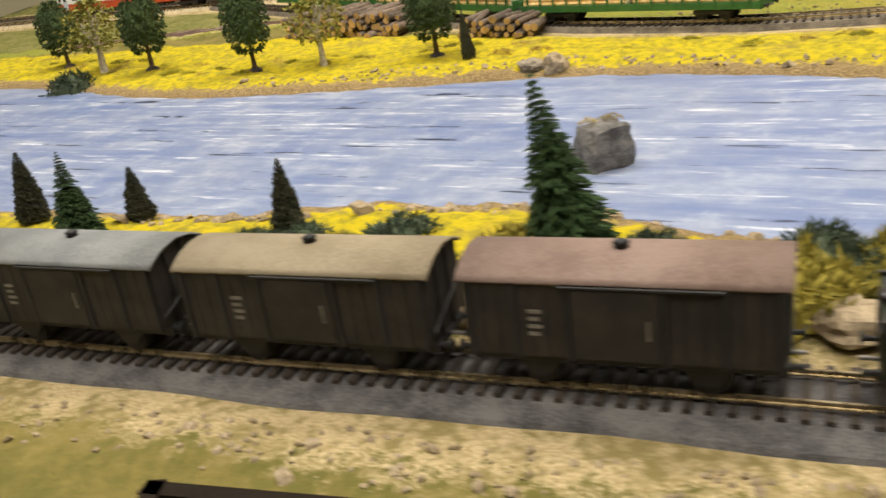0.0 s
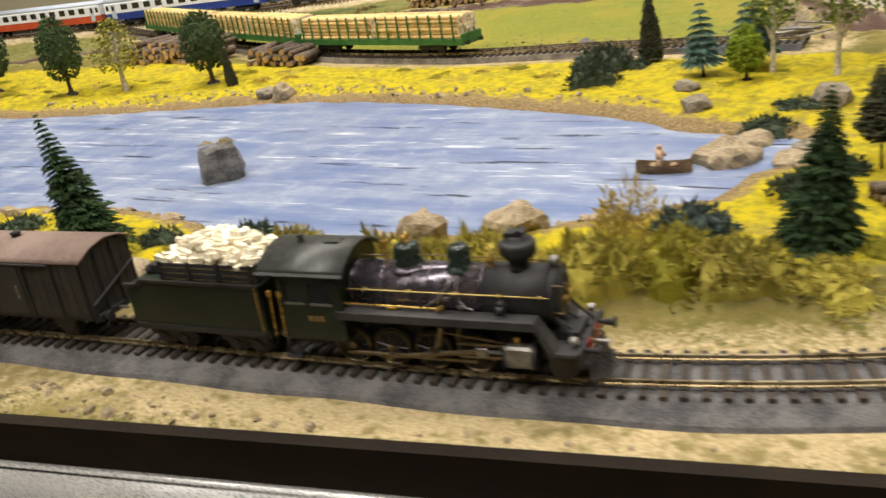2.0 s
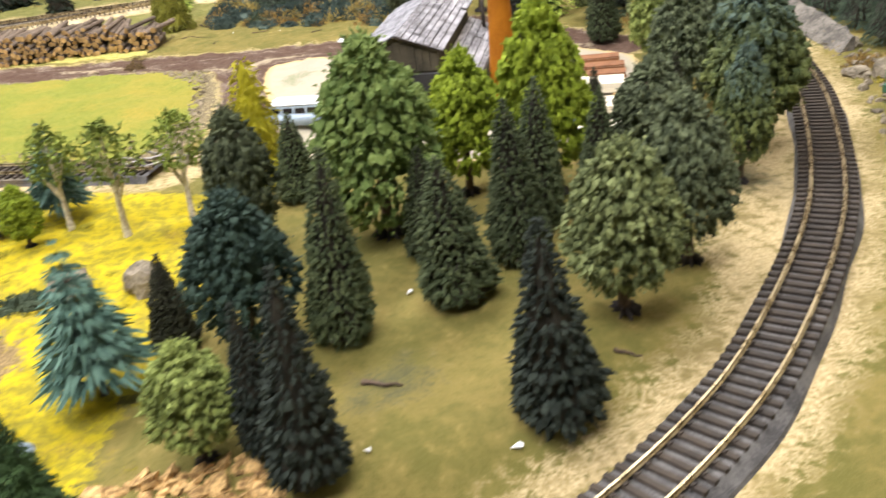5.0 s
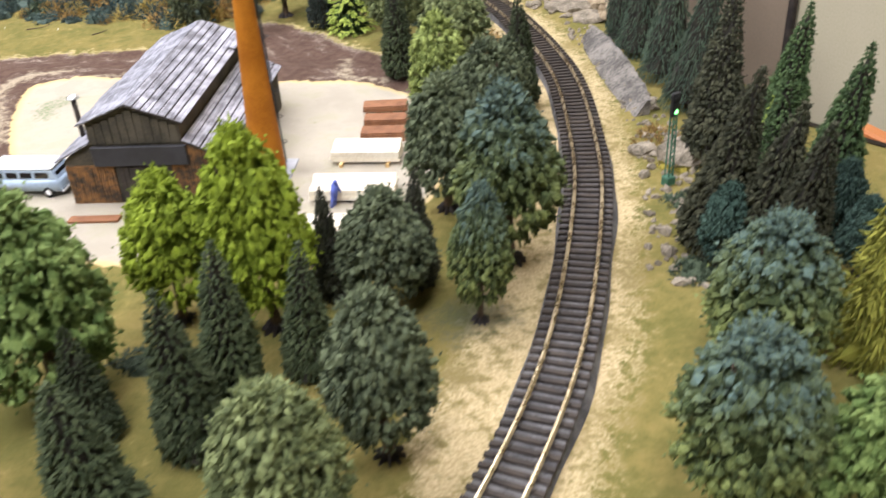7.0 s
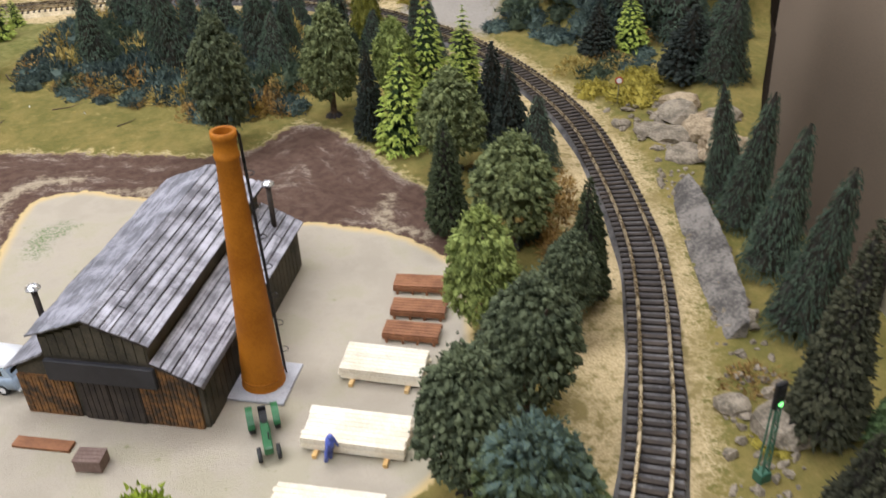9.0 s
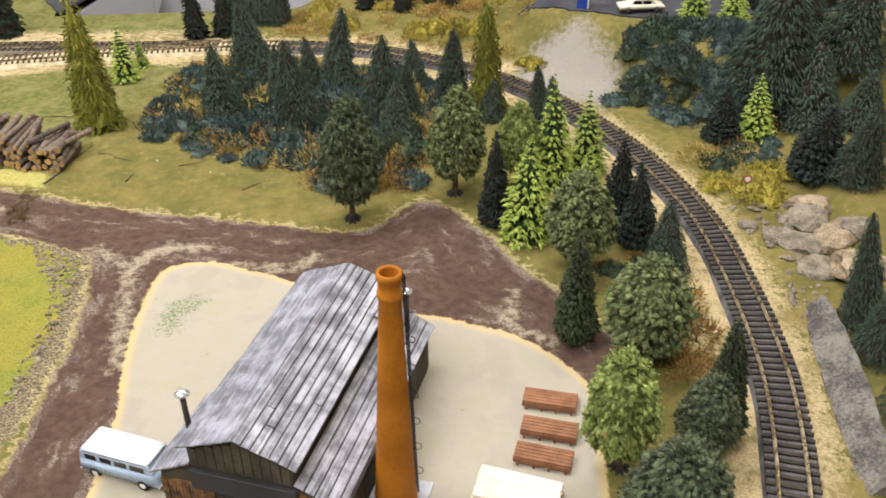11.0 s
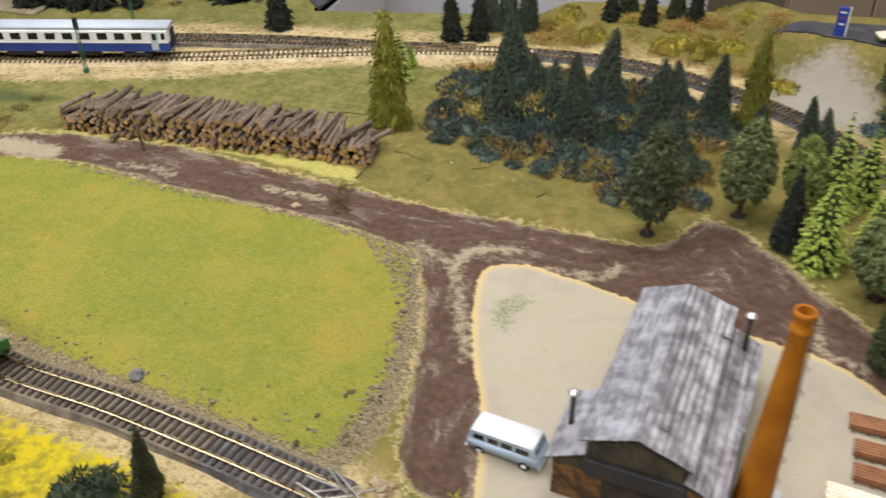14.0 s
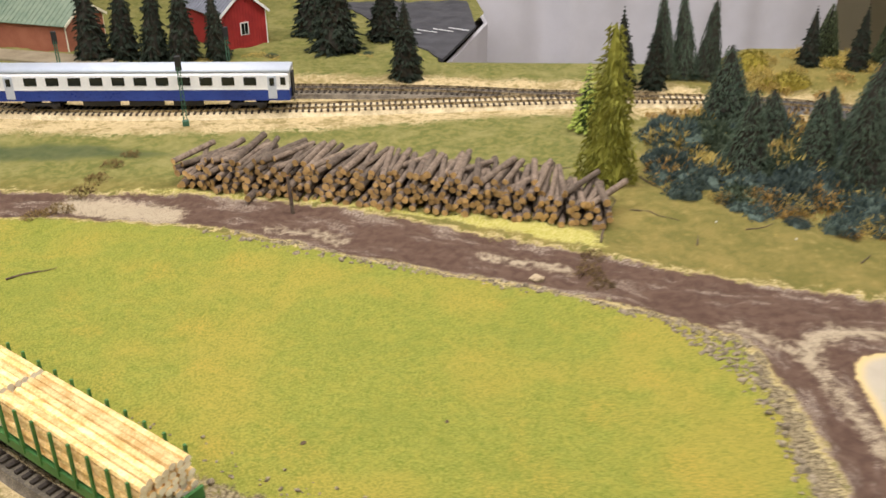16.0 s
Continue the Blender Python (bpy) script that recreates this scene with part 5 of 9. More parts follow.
def trunk_mesh(kind):
    bm = bmesh.new()
    white = kind in ("bir", "ybir")
    dec = kind in ("grn", "lim", "olv", "lol", "dol", "dbl", "blu", "rnd", "bir", "ybir")
    r = 0.12 if dec else 0.09
    rod(bm, (0, 0, -0.02), (0, 0, 0.12), r * 1.35, r, 8)
    rod(bm, (0, 0, 0.119), (0.02, 0.01, 0.86), r, r * 0.25, 8)
    if dec:
        for k in range(5):
            a = 2 * math.pi * k / 5 + 0.3
            rod(bm, (0.01 * math.cos(a), 0.01 * math.sin(a), 0.32 + 0.06 * k), (0.5 * math.cos(a), 0.5 * math.sin(a), 0.52 + 0.08 * k), r * 0.45, r * 0.15, 6)
    return bm_mesh("trunk", bm, M["birch_bark"] if white else M["bark"])


def foot_mesh():
    bm = bmesh.new()
    lathe(bm, [(0.3, -0.01), (0.26, 0.012), (0.16, 0.022)], 10)
    for k in range(9):
        a = 2 * math.pi * k / 9
        rod(bm, (0.1 * math.cos(a), 0.1 * math.sin(a), 0.03), (0.48 * math.cos(a), 0.48 * math.sin(a), 0.0), 0.07, 0.03, 5)
    return bm_mesh("foot", bm, M["tree_foot"])


TREE_WORDS = {
    "spr": ("spruce_tree", "green model spruce with layered needle branches"),
    "con": ("conifer_tree", "grey-green model conifer with drooping needle tufts"),
    "gcn": ("conifer_tree", "slim green model conifer leaning on the slope"),
    "blk": ("conifer_tree", "almost black-green model conifer with ragged branches"),
    "dsm": ("conifer_tree", "small brownish dark model spruce on the grass"),
    "drk": ("conifer_tree", "dark green model spruce on the back of the layout"),
    "fir": ("fir_tree", "dull green flocked model fir of plain cone shape"),
    "tur": ("spruce_tree", "turquoise blue model spruce with stepped tiers"),
    "brt": ("spruce_tree", "model spruce with bright yellow-green branch tips"),
    "grn": ("leafy_tree", "large mid-green model leaf tree with clumped foliage"),
    "lim": ("leafy_tree", "bright lime green model leaf tree on plastic foot"),
    "olv": ("leafy_tree", "olive green model leaf tree with clumped foliage"),
    "lol": ("leafy_tree", "light olive model leaf tree beside the track"),
    "dol": ("leafy_tree", "dark olive model leaf tree on a dark foot"),
    "dbl": ("leafy_tree", "dark blue-green model leaf tree on the grass"),
    "blu": ("leafy_tree", "teal and olive model leaf tree beside the track"),
    "rnd": ("leafy_tree", "upright oval green model tree on the pond bank"),
    "bir": ("birch_tree", "model birch with pale trunk and airy crown"),
    "ybir": ("birch_tree", "yellowing model birch with airy crown by the pond"),
    "mos": ("spruce_tree", "mossy yellow-green model spruce of loose outline"),
    "ymos": ("leafy_tree", "bright yellow mossy model tree beside the meadow"),
    "thn": ("conifer_tree", "thin brownish model pine with a bare trunk"),
}
_crowns, _trunks = {}, {}
FOOT = foot_mesh()


def tree(kind, x, y, h, r, lean=3.0, tilt=0.0, tip=None):
    """One tree; tip is how far its top stands off to the side, in metres."""
    seed = int(abs(x * 7919 + y * 104729) * 1000)
    var = seed % 3
    if (kind, var) not in _crowns:
        _crowns[kind, var] = crown_mesh(kind, 100 + var + 7 * len(kind) + sum(map(ord, kind)))
    if kind not in _trunks:
        _trunks[kind] = trunk_mesh(kind)
    rng = random.Random(seed)
    r = r * {"fir": 1.2, "lim": 0.86, "rnd": 0.85}.get(kind, 1.0)
    lean = 7.0 if kind == "fir" and lean == 3.0 else lean
    z = ground_at(x, y)
    if tip:
        m = pose(x, y, z, -math.degrees(math.atan2(tip[1], h)), math.degrees(math.atan2(tip[0], h)), 0)
    else:
        m = pose(x, y, z, 0, tilt, 0)
    m = m @ pose(0, 0, 0, rng.uniform(-lean, lean), rng.uniform(-lean, lean), rng.uniform(0, 360))
    name, words = TREE_WORDS[kind]
    root = thing(name, m, words, "tree", name.replace("_", " ") + "s of the layout", (r * 1.06, r * 1.06, h))
    c = part("crown", _crowns[kind, var], None, root)
    t = part("trunk", _trunks[kind], None, root)
    t.scale = (0.8, 0.8, 1)
    if kind in ("grn", "lim", "olv", "dol", "dbl", "blu", "rnd", "lol"):
        f = part("foot", FOOT, None, root, "dark plastic tree foot")
        f.scale = (0.6, 0.6, 0.6)
    return root


POND_BANK = [
    ("spr", 0.033, 0.319, 0.079, 0.0165, 1.0, -8), ("dsm", -0.252, 0.469, 0.040, 0.009), ("spr", -0.206, 0.421, 0.047, 0.011), ("dsm", -0.184, 0.449, 0.03, 0.008), ("dsm", -0.095, 0.399, 0.037, 0.008),
    ("spr", 0.373, 0.222, 0.064, 0.0145), ("dsm", 0.001, 0.750, 0.042, 0.006), ("dsm", 0.380, 0.604, 0.058, 0.010), ("tur", 0.403, 0.532, 0.057, 0.014),
    ("tur", 0.440, 0.542, 0.062, 0.018), ("lim", 0.425, 0.502, 0.039, 0.014), ("thn", 0.430, 0.299, 0.052, 0.010), ("tur", 0.478, 0.312, 0.072, 0.0215), ("spr", 0.468, 0.214, 0.066, 0.0145),
]
FAR_BANK = [
    ("rnd", -0.318, 0.908, 0.08, 0.027), ("rnd", -0.197, 0.832, 0.083, 0.025), ("ybir", -0.130, 0.813, 0.075, 0.027), ("rnd", -0.026, 0.779, 0.072, 0.026), ("ybir", -0.384, 0.95, 0.077, 0.035),
    ("bir", 0.447, 0.515, 0.067, 0.017), ("bir", 0.481, 0.488, 0.071, 0.020), ("bir", 0.519, 0.49, 0.068, 0.018), ("ymos", 0.566, 0.53, 0.08, 0.022), ("rnd", -0.45, 1.02, 0.075, 0.026),
]
COPSE = [
    ("dol", 0.551, 0.405, 0.080, 0.018), ("dbl", 0.542, 0.312, 0.072, 0.023), ("con", 0.583, 0.486, 0.054, 0.013), ("con", 0.578, 0.300, 0.084, 0.014), ("blk", 0.552, 0.216, 0.08, 0.0135), ("blk", 0.541, 0.236, 0.06, 0.010),
    ("lol", 0.518, 0.245, 0.049, 0.0155), ("grn", 0.619, 0.392, 0.105, 0.031), ("con", 0.632, 0.360, 0.056, 0.012), ("con", 0.632, 0.308, 0.066, 0.017), ("con", 0.671, 0.334, 0.078, 0.015), ("blk", 0.643, 0.222, 0.080, 0.017),
    ("olv", 0.694, 0.275, 0.079, 0.024), ("dol", 0.741, 0.304, 0.081, 0.022), ("dsm", 0.508, 0.333, 0.047, 0.011),
]
YARD_EDGE = [
    ("lim", 0.677, 0.439, 0.085, 0.026), ("lim", 0.719, 0.411, 0.110, 0.029), ("dol", 0.774, 0.400, 0.072, 0.023), ("con", 0.691, 0.364, 0.078, 0.014), ("con", 0.725, 0.370, 0.072, 0.012),
    ("blu", 0.812, 0.374, 0.077, 0.015), ("blu", 0.849, 0.418, 0.102, 0.028), ("dol", 0.840, 0.484, 0.088, 0.024), ("dsm", 0.752, 0.425, 0.062, 0.011), ("dsm", 0.795, 0.418, 0.065, 0.012),
    ("dol", 0.882, 0.526, 0.087, 0.025), ("lol", 0.880, 0.591, 0.086, 0.021), ("dol", 0.930, 0.594, 0.062, 0.017), ("con", 0.951, 0.613, 0.082, 0.014),
]
BEND = [
    ("olv", 0.923, 0.677, 0.081, 0.027), ("con", 0.890, 0.713, 0.081, 0.015), ("olv", 0.916, 0.793, 0.084, 0.026), ("brt", 0.887, 0.845, 0.089, 0.022), ("blk", 0.866, 0.866, 0.082, 0.013),
    ("dol", 0.752, 0.894, 0.112, 0.023), ("olv", 0.843, 0.923, 0.099, 0.025), ("lol", 0.900, 0.929, 0.078, 0.019), ("brt", 0.930, 0.925, 0.103, 0.019), ("brt", 0.965, 0.944, 0.075, 0.019),
    ("brt", 0.941, 0.865, 0.067, 0.015), ("blk", 0.962, 0.844, 0.080, 0.016), ("blk", 0.969, 0.813, 0.076, 0.015), ("fir", 0.978, 0.777, 0.056, 0.015),
]
FOREST = [
    ("fir", 0.635, 1.125, 0.077, 0.018), ("fir", 0.664, 1.255, 0.080, 0.022), ("fir", 0.686, 1.192, 0.056, 0.016), ("fir", 0.713, 1.073, 0.093, 0.021), ("fir", 0.732, 1.169, 0.065, 0.013), ("fir", 0.754, 1.166, 0.092, 0.019),
    ("fir", 0.766, 1.150, 0.058, 0.016), ("fir", 0.793, 1.074, 0.093, 0.021), ("fir", 0.840, 1.152, 0.059, 0.015), ("fir", 0.805, 1.028, 0.062, 0.018), ("fir", 0.873, 1.125, 0.079, 0.017), ("fir", 0.905, 1.075, 0.042, 0.012),
    ("fir", 0.95, 1.045, 0.067, 0.012), ("fir", 0.957, 1.022, 0.060, 0.012), ("mos", 0.905, 1.092, 0.116, 0.020), ("mos", 0.515, 1.123, 0.135, 0.024), ("brt", 0.524, 1.248, 0.068, 0.015), ("brt", 0.537, 1.285, 0.035, 0.009),
    ("fir", 0.7, 1.13, 0.07, 0.016), ("fir", 0.82, 1.09, 0.06, 0.014),
]
HILL = [
    ("fir", 1.183, 1.035, 0.123, 0.042), ("brt", 1.152, 1.168, 0.060, 0.018), ("brt", 1.199, 1.167, 0.051, 0.016), ("brt", 1.148, 0.983, 0.065, 0.017), ("blk", 1.112, 0.982, 0.055, 0.018), ("blk", 1.159, 0.892, 0.066, 0.026),
    ("fir", 1.205, 0.993, 0.082, 0.029), ("fir", 1.240, 0.964, 0.061, 0.021), ("fir", 1.178, 0.864, 0.069, 0.020), ("fir", 1.22, 1.08, 0.11, 0.036), ("fir", 1.26, 1.04, 0.1, 0.034), ("drk", 1.25, 1.2, 0.06, 0.02), ("drk", 1.32, 1.2, 0.065, 0.02),
    ("drk", 1.17, 1.27, 0.055, 0.018), ("drk", 1.22, 1.28, 0.05, 0.018),
]
BACK_ROW = [
    ("drk", 0.592, 1.385, 0.091, 0.014), ("drk", 0.626, 1.388, 0.082, 0.015), ("fir", 0.646, 1.417, 0.094, 0.014), ("fir", 0.673, 1.420, 0.095, 0.014), ("fir", 0.695, 1.412, 0.089, 0.014), ("drk", 0.807, 1.402, 0.066, 0.012),
    ("con", 0.835, 1.422, 0.065, 0.014), ("drk", 0.854, 1.382, 0.072, 0.012), ("con", 0.895, 1.404, 0.059, 0.013), ("drk", 0.918, 1.391, 0.065, 0.012), ("drk", 0.352, 1.440, 0.093, 0.018), ("drk", -0.029, 1.534, 0.113, 0.020),
    ("drk", 0.005, 1.542, 0.112, 0.020), ("drk", 0.045, 1.529, 0.115, 0.018), ("drk", 0.081, 1.527, 0.109, 0.019), ("drk", 0.122, 1.532, 0.093, 0.015), ("drk", 0.265, 1.561, 0.121, 0.032), ("drk", 0.230, 1.652, 0.101, 0.027), ("drk", 0.327, 1.615, 0.095, 0.022),
    ("drk", -0.090, 1.650, 0.135, 0.021),
]
SLOPE = [
    ("fir", 1.077, 0.656, 0.096, 0.015), ("fir", 1.066, 0.602, 0.098, 0.0155), ("fir", 1.05, 0.545, 0.102, 0.017), ("fir", 1.086, 0.69, 0.085, 0.013), 
    ("dsm", 1.01, 0.466, 0.112, 0.0185, 1, 0, (0.03, 0.026)), ("dsm", 0.948, 0.381, 0.106, 0.018, 1, 0, (0.012, -0.012)), ("dsm", 0.955, 0.357, 0.094, 0.018, 1, 0, (0.016, -0.008)), ("gcn", 1.036, 0.442, 0.102, 0.017, 1, 0, (0.018, 0.0)), ("gcn", 1.008, 0.37, 0.106, 0.018, 1, 0, (0.014, -0.006)), ("dsm", 0.975, 0.4, 0.08, 0.017),

    ("gcn", 1.012, 0.405, 0.08, 0.017), ("brt", 1.018, 0.424, 0.058, 0.0095), ("dbl", 0.944, 0.362, 0.05, 0.013), ("dbl", 1.008, 0.352, 0.052, 0.012), ("dsm", 0.952, 0.328, 0.096, 0.0165, 1, 0, (0.005, -0.011)), ("dbl", 1.0, 0.325, 0.045, 0.013),
    ("blu", 0.908, 0.284, 0.082, 0.027), ("blu", 0.852, 0.225, 0.084, 0.027),
    ("grn", 0.885, 0.19, 0.078, 0.027), ("mos", 0.958, 0.272, 0.1, 0.022),
]
for grove in (POND_BANK, FAR_BANK, COPSE, YARD_EDGE, BEND, FOREST, HILL, BACK_ROW, SLOPE):
    for row in grove:
        tree(*row)


def shrub_mesh(kind, seed, flat=0.55):
    """A low bush of ragged clumps over a lumpy heart, unit radius."""
    rng = np.random.default_rng(seed)
    airy = kind in ("lichen", "straw", "twig")
    n = {"turf": 280, "lichen": 400, "straw": 380, "twig": 480}.get(kind, 600)
    a, u = rng.random(n) * 2 * math.pi, rng.random(n)
    lobe = lambda t: 1 + 0.22 * np.sin(3 * t + seed) + 0.12 * np.sin(7 * t)
    r = np.sqrt(rng.random(n)) * lobe(a)
    top = flat * np.sqrt(np.clip(1 - np.minimum(r, 1) ** 2, 0, 1)) * (1 + 0.25 * np.sin(9 * r * np.cos(a) + seed) * np.sin(8 * r * np.sin(a)))
    z = top * (0.75 + 0.25 * u) if not airy else top * (0.3 + 0.7 * u)
    base = np.c_[np.cos(a) * r * 0.88, np.sin(a) * r * 0.88, z * 0.9]
    way = base * np.array([1, 1, 1.4]) + rng.normal(0, 0.55 if airy else 0.6, base.shape) + np.array([0, 0, 0.15])
    ln = rng.uniform(0.1, 0.26, n) if airy else rng.uniform(0.1, 0.24, n)
    v, f = clumps(base, way, ln, ln * (0.14 if airy else 0.17), rng.normal(0, 1, base.shape))
    faces = [tuple(t) for t in f]
    if not airy:
        m, k, ring = 20, 6, []
        for j in range(k):
            q = j / (k - 1) * 0.9
            for i in range(m):
                t = 2 * math.pi * i / m
                rr = 0.78 * q * float(lobe(t)) + 0.02
                ring.append((rr * math.cos(t), rr * math.sin(t), 0.76 * flat * math.sqrt(max(0.0, 1 - q * q)) * (1 + 0.25 * math.sin(9 * rr * math.cos(t) + seed) * math.sin(8 * rr * math.sin(t))) - (0.2 if j == k - 1 else 0) + 0.02 * rng.normal()))
        o = len(v)
        v = np.vstack([v, np.array(ring)])
        faces += [(o + j * m + i, o + (j + 1) * m + i, o + (j + 1) * m + (i + 1) % m, o + j * m + (i + 1) % m) for j in range(k - 1) for i in range(m)]
    return link_mesh("shrub", v, faces, L[kind])


SHRUB_WORDS = {
    "bush_blue": ("shrub", "dark blue-green lichen shrub on the layout"), "bush_dark": ("shrub", "dark green creeping shrub on the grass"), "bush_olive": ("shrub", "olive mossy shrub beside the track"),
    "lichen": ("dry_shrub", "dry orange-brown lichen clump"), "twig": ("dry_shrub", "dry brown weed clump across the road"), "straw": ("dry_shrub", "straw-yellow lichen clump by the bank"), "turf": ("grass_clump", "raised clump of yellow-green turf"),
}
_shrubs = {}


def shrub(kind, x, y, r, high=1.0):
    seed = int(abs(x * 6007 + y * 15013) * 1000)
    key = (kind, seed % 4)
    if key not in _shrubs:
        _shrubs[key] = shrub_mesh(kind, seed % 4 + sum(map(ord, kind)))
    ob = new(SHRUB_WORDS[kind][0], _shrubs[key])
    ob.matrix_world = pose(x, y, ground_at(x, y) - 0.0015 - 0.1 * r, 0, 0, seed % 360)
    ob.scale = (r, r, r * high)
    return tagged(ob, SHRUB_WORDS[kind][1], "shrub" if kind != "turf" else "grass", SHRUB_WORDS[kind][0].replace("_", " ") + "s")


SHRUBS = [
    ("bush_dark", -0.4, 0.9, 0.028, 1.2), ("bush_dark", 0.327, 0.556, 0.024, 1.3), ("bush_dark", 0.341, 0.602, 0.029, 1.3), ("bush_dark", 0.362, 0.593, 0.018, 1.1), ("bush_blue", 0.328, 0.247, 0.022, 1.3), ("bush_dark", 0.388, 0.277, 0.022, 1.2), ("bush_dark", 0.409, 0.4, 0.02, 0.8),
    ("bush_dark", 0.43, 0.42, 0.018, 0.8), ("bush_dark", 0.508, 0.183, 0.02, 1.1), ("bush_dark", 0.53, 0.178, 0.021, 0.9), ("bush_dark", 0.412, 0.3, 0.016, 1.2), ("bush_dark", -0.04, 0.375, 0.022, 0.9), ("bush_olive", 0.19, 0.236, 0.028, 1.7), ("bush_olive", 0.235, 0.223, 0.027, 1.6), ("straw", 0.212, 0.226, 0.018, 1.5), ("straw", 0.258, 0.216, 0.016, 1.5), ("turf", 0.168, 0.246, 0.022, 1.4),
    ("bush_olive", 0.145, 0.254, 0.027, 1.6), ("bush_olive", 0.1, 0.272, 0.026, 1.4), ("bush_olive", 0.28, 0.212, 0.026, 1.5), ("straw", 0.305, 0.262, 0.02, 2.4), ("straw", 0.297, 0.255, 0.014, 2.0), ("turf", 0.31, 0.208, 0.022, 1.3), ("bush_olive", 0.335, 0.2, 0.024, 1.3), ("straw", 0.33, 0.212, 0.02, 1.0), ("bush_olive", 0.365, 0.19, 0.024, 0.8),
]
MORE_SHRUBS = [
    ("bush_olive", -0.02, 0.322, 0.024, 0.9), ("turf", -0.08, 0.36, 0.026, 0.6), ("bush_dark", -0.17, 0.40, 0.022, 0.8), ("turf", -0.25, 0.42, 0.03, 0.6), ("bush_olive", 0.415, 0.18, 0.02, 0.7), ("lichen", 0.28, 0.3, 0.016, 1.0),
    ("bush_olive", 1.1, 0.872, 0.03, 1.1), ("bush_olive", 1.075, 0.9, 0.022, 1.0), ("bush_olive", 1.12, 0.905, 0.026, 1.0), ("lichen", 1.005, 0.51, 0.022, 1.0), ("bush_olive", 0.99, 0.47, 0.014, 1.0), ("bush_dark", 0.966, 0.43, 0.014, 0.8),
    ("bush_dark", 0.93, 0.36, 0.018, 0.8), ("lichen", 0.965, 0.7, 0.026, 1.7), ("lichen", 0.955, 0.66, 0.022, 1.5), ("lichen", 0.972, 0.74, 0.024, 1.7), ("twig", 0.962, 0.72, 0.024, 1.6), ("lichen", 0.945, 0.69, 0.02, 1.5), ("bush_dark", 0.65, 0.4, 0.024, 0.5),
    ("twig", 0.476, 0.985, 0.0123, 1.0), ("twig", 0.47, 0.966, 0.0133, 1.0), ("twig", 0.474, 0.945, 0.0114, 1.0), ("twig", 0.095, 1.207, 0.0133, 1.0), ("twig", 0.087, 1.178, 0.0142, 1.0), ("twig", 0.081, 1.15, 0.0133, 1.0),
    ("twig", 0.077, 1.122, 0.0142, 1.0), ("twig", 0.068, 1.088, 0.0152, 1.0), ("twig", 0.056, 1.07, 0.0133, 1.0), ("lichen", 0.7, 0.998, 0.01, 0.7), ("straw", 0.62, 1.01, 0.008, 0.6),
]
for row in SHRUBS + MORE_SHRUBS:
    shrub(*row)


def thicket(outline, count, kinds, rmin, rmax, seed, high=(0.8, 1.5), clear=0.026):
    """Shrubs strewn over an outline of the plan, thinner near the rails."""
    rng = random.Random(seed)
    p = np.array(outline)
    done = 0
    for _ in range(count * 12):
        x, y = rng.uniform(*sorted((p[:, 0].min(), p[:, 0].max()))), rng.uniform(p[:, 1].min(), p[:, 1].max())
        if inside_dist(outline, np.array([x]), np.array([y]))[0] < 0:
            continue
        r = rng.uniform(rmin, rmax)
        if on_grid(RAILS_AWAY, x, y) < clear + r * 0.8:
            continue
        shrub(rng.choice(kinds), x, y, r, rng.uniform(*high))
        done += 1
        if done >= count:
            break


thicket([(0.54, 1.16), (0.575, 1.09), (0.64, 1.06), (0.7, 1.0), (0.77, 0.95), (0.83, 0.95), (0.85, 1.05), (0.92, 1.08), (0.86, 1.17), (0.74, 1.25), (0.6, 1.27)], 140, ["bush_blue", "bush_blue", "bush_blue", "bush_dark", "lichen", "straw"], 0.018, 0.032, 1, (0.9, 1.7))
thicket([(0.56, 1.1), (0.64, 1.03), (0.7, 0.975), (0.8, 0.93), (0.82, 0.95), (0.7, 1.02), (0.6, 1.09)], 48, ["bush_blue", "lichen", "straw", "bush_blue"], 0.012, 0.022, 2)
thicket([(0.55, 1.2), (0.85, 1.12), (0.93, 1.0), (0.96, 1.08), (0.8, 1.24), (0.6, 1.29)], 26, ["lichen", "lichen", "straw"], 0.012, 0.02, 3)
thicket([(0.56, 1.12), (0.63, 1.035), (0.7, 0.985), (0.79, 0.935), (0.83, 0.96), (0.86, 1.06), (0.75, 1.06), (0.66, 1.1)], 40, ["lichen", "lichen", "straw"], 0.01, 0.018, 13, (1.2, 2.2))
thicket([(1.06, 1.03), (1.11, 1.02), (1.2, 1.03), (1.26, 1.08), (1.16, 1.15), (1.08, 1.15), (1.04, 1.1)], 48, ["bush_blue", "bush_blue", "bush_dark"], 0.018, 0.032, 4)
thicket([(1.05, 0.95), (1.1, 0.93), (1.2, 0.9), (1.24, 1.0), (1.14, 1.02), (1.06, 1.03)], 22, ["lichen", "straw", "bush_blue", "bush_dark"], 0.014, 0.024, 5)
thicket([(0.7, 1.37), (0.9, 1.26), (0.98, 1.2), (1.02, 1.26), (0.99, 1.4), (0.72, 1.46)], 66, ["lichen", "straw", "straw", "bush_olive"], 0.014, 0.024, 6, (0.8, 1.4))
thicket([(0.94, 0.63), (0.99, 0.7), (1.0, 0.8), (0.98, 0.9), (0.93, 0.83), (0.93, 0.72)], 24, ["lichen", "bush_dark", "lichen"], 0.01, 0.018, 7, clear=0.03)
thicket([(-0.7, 0.48), (-0.2, 0.365), (0.1, 0.265), (0.3, 0.205), (0.44, 0.18), (0.44, 0.2), (0.3, 0.25), (0.1, 0.3), (-0.2, 0.42), (-0.7, 0.58)], 60, ["turf", "bush_olive", "turf", "straw"], 0.008, 0.018, 8, (0.5, 0.9), 0.034)
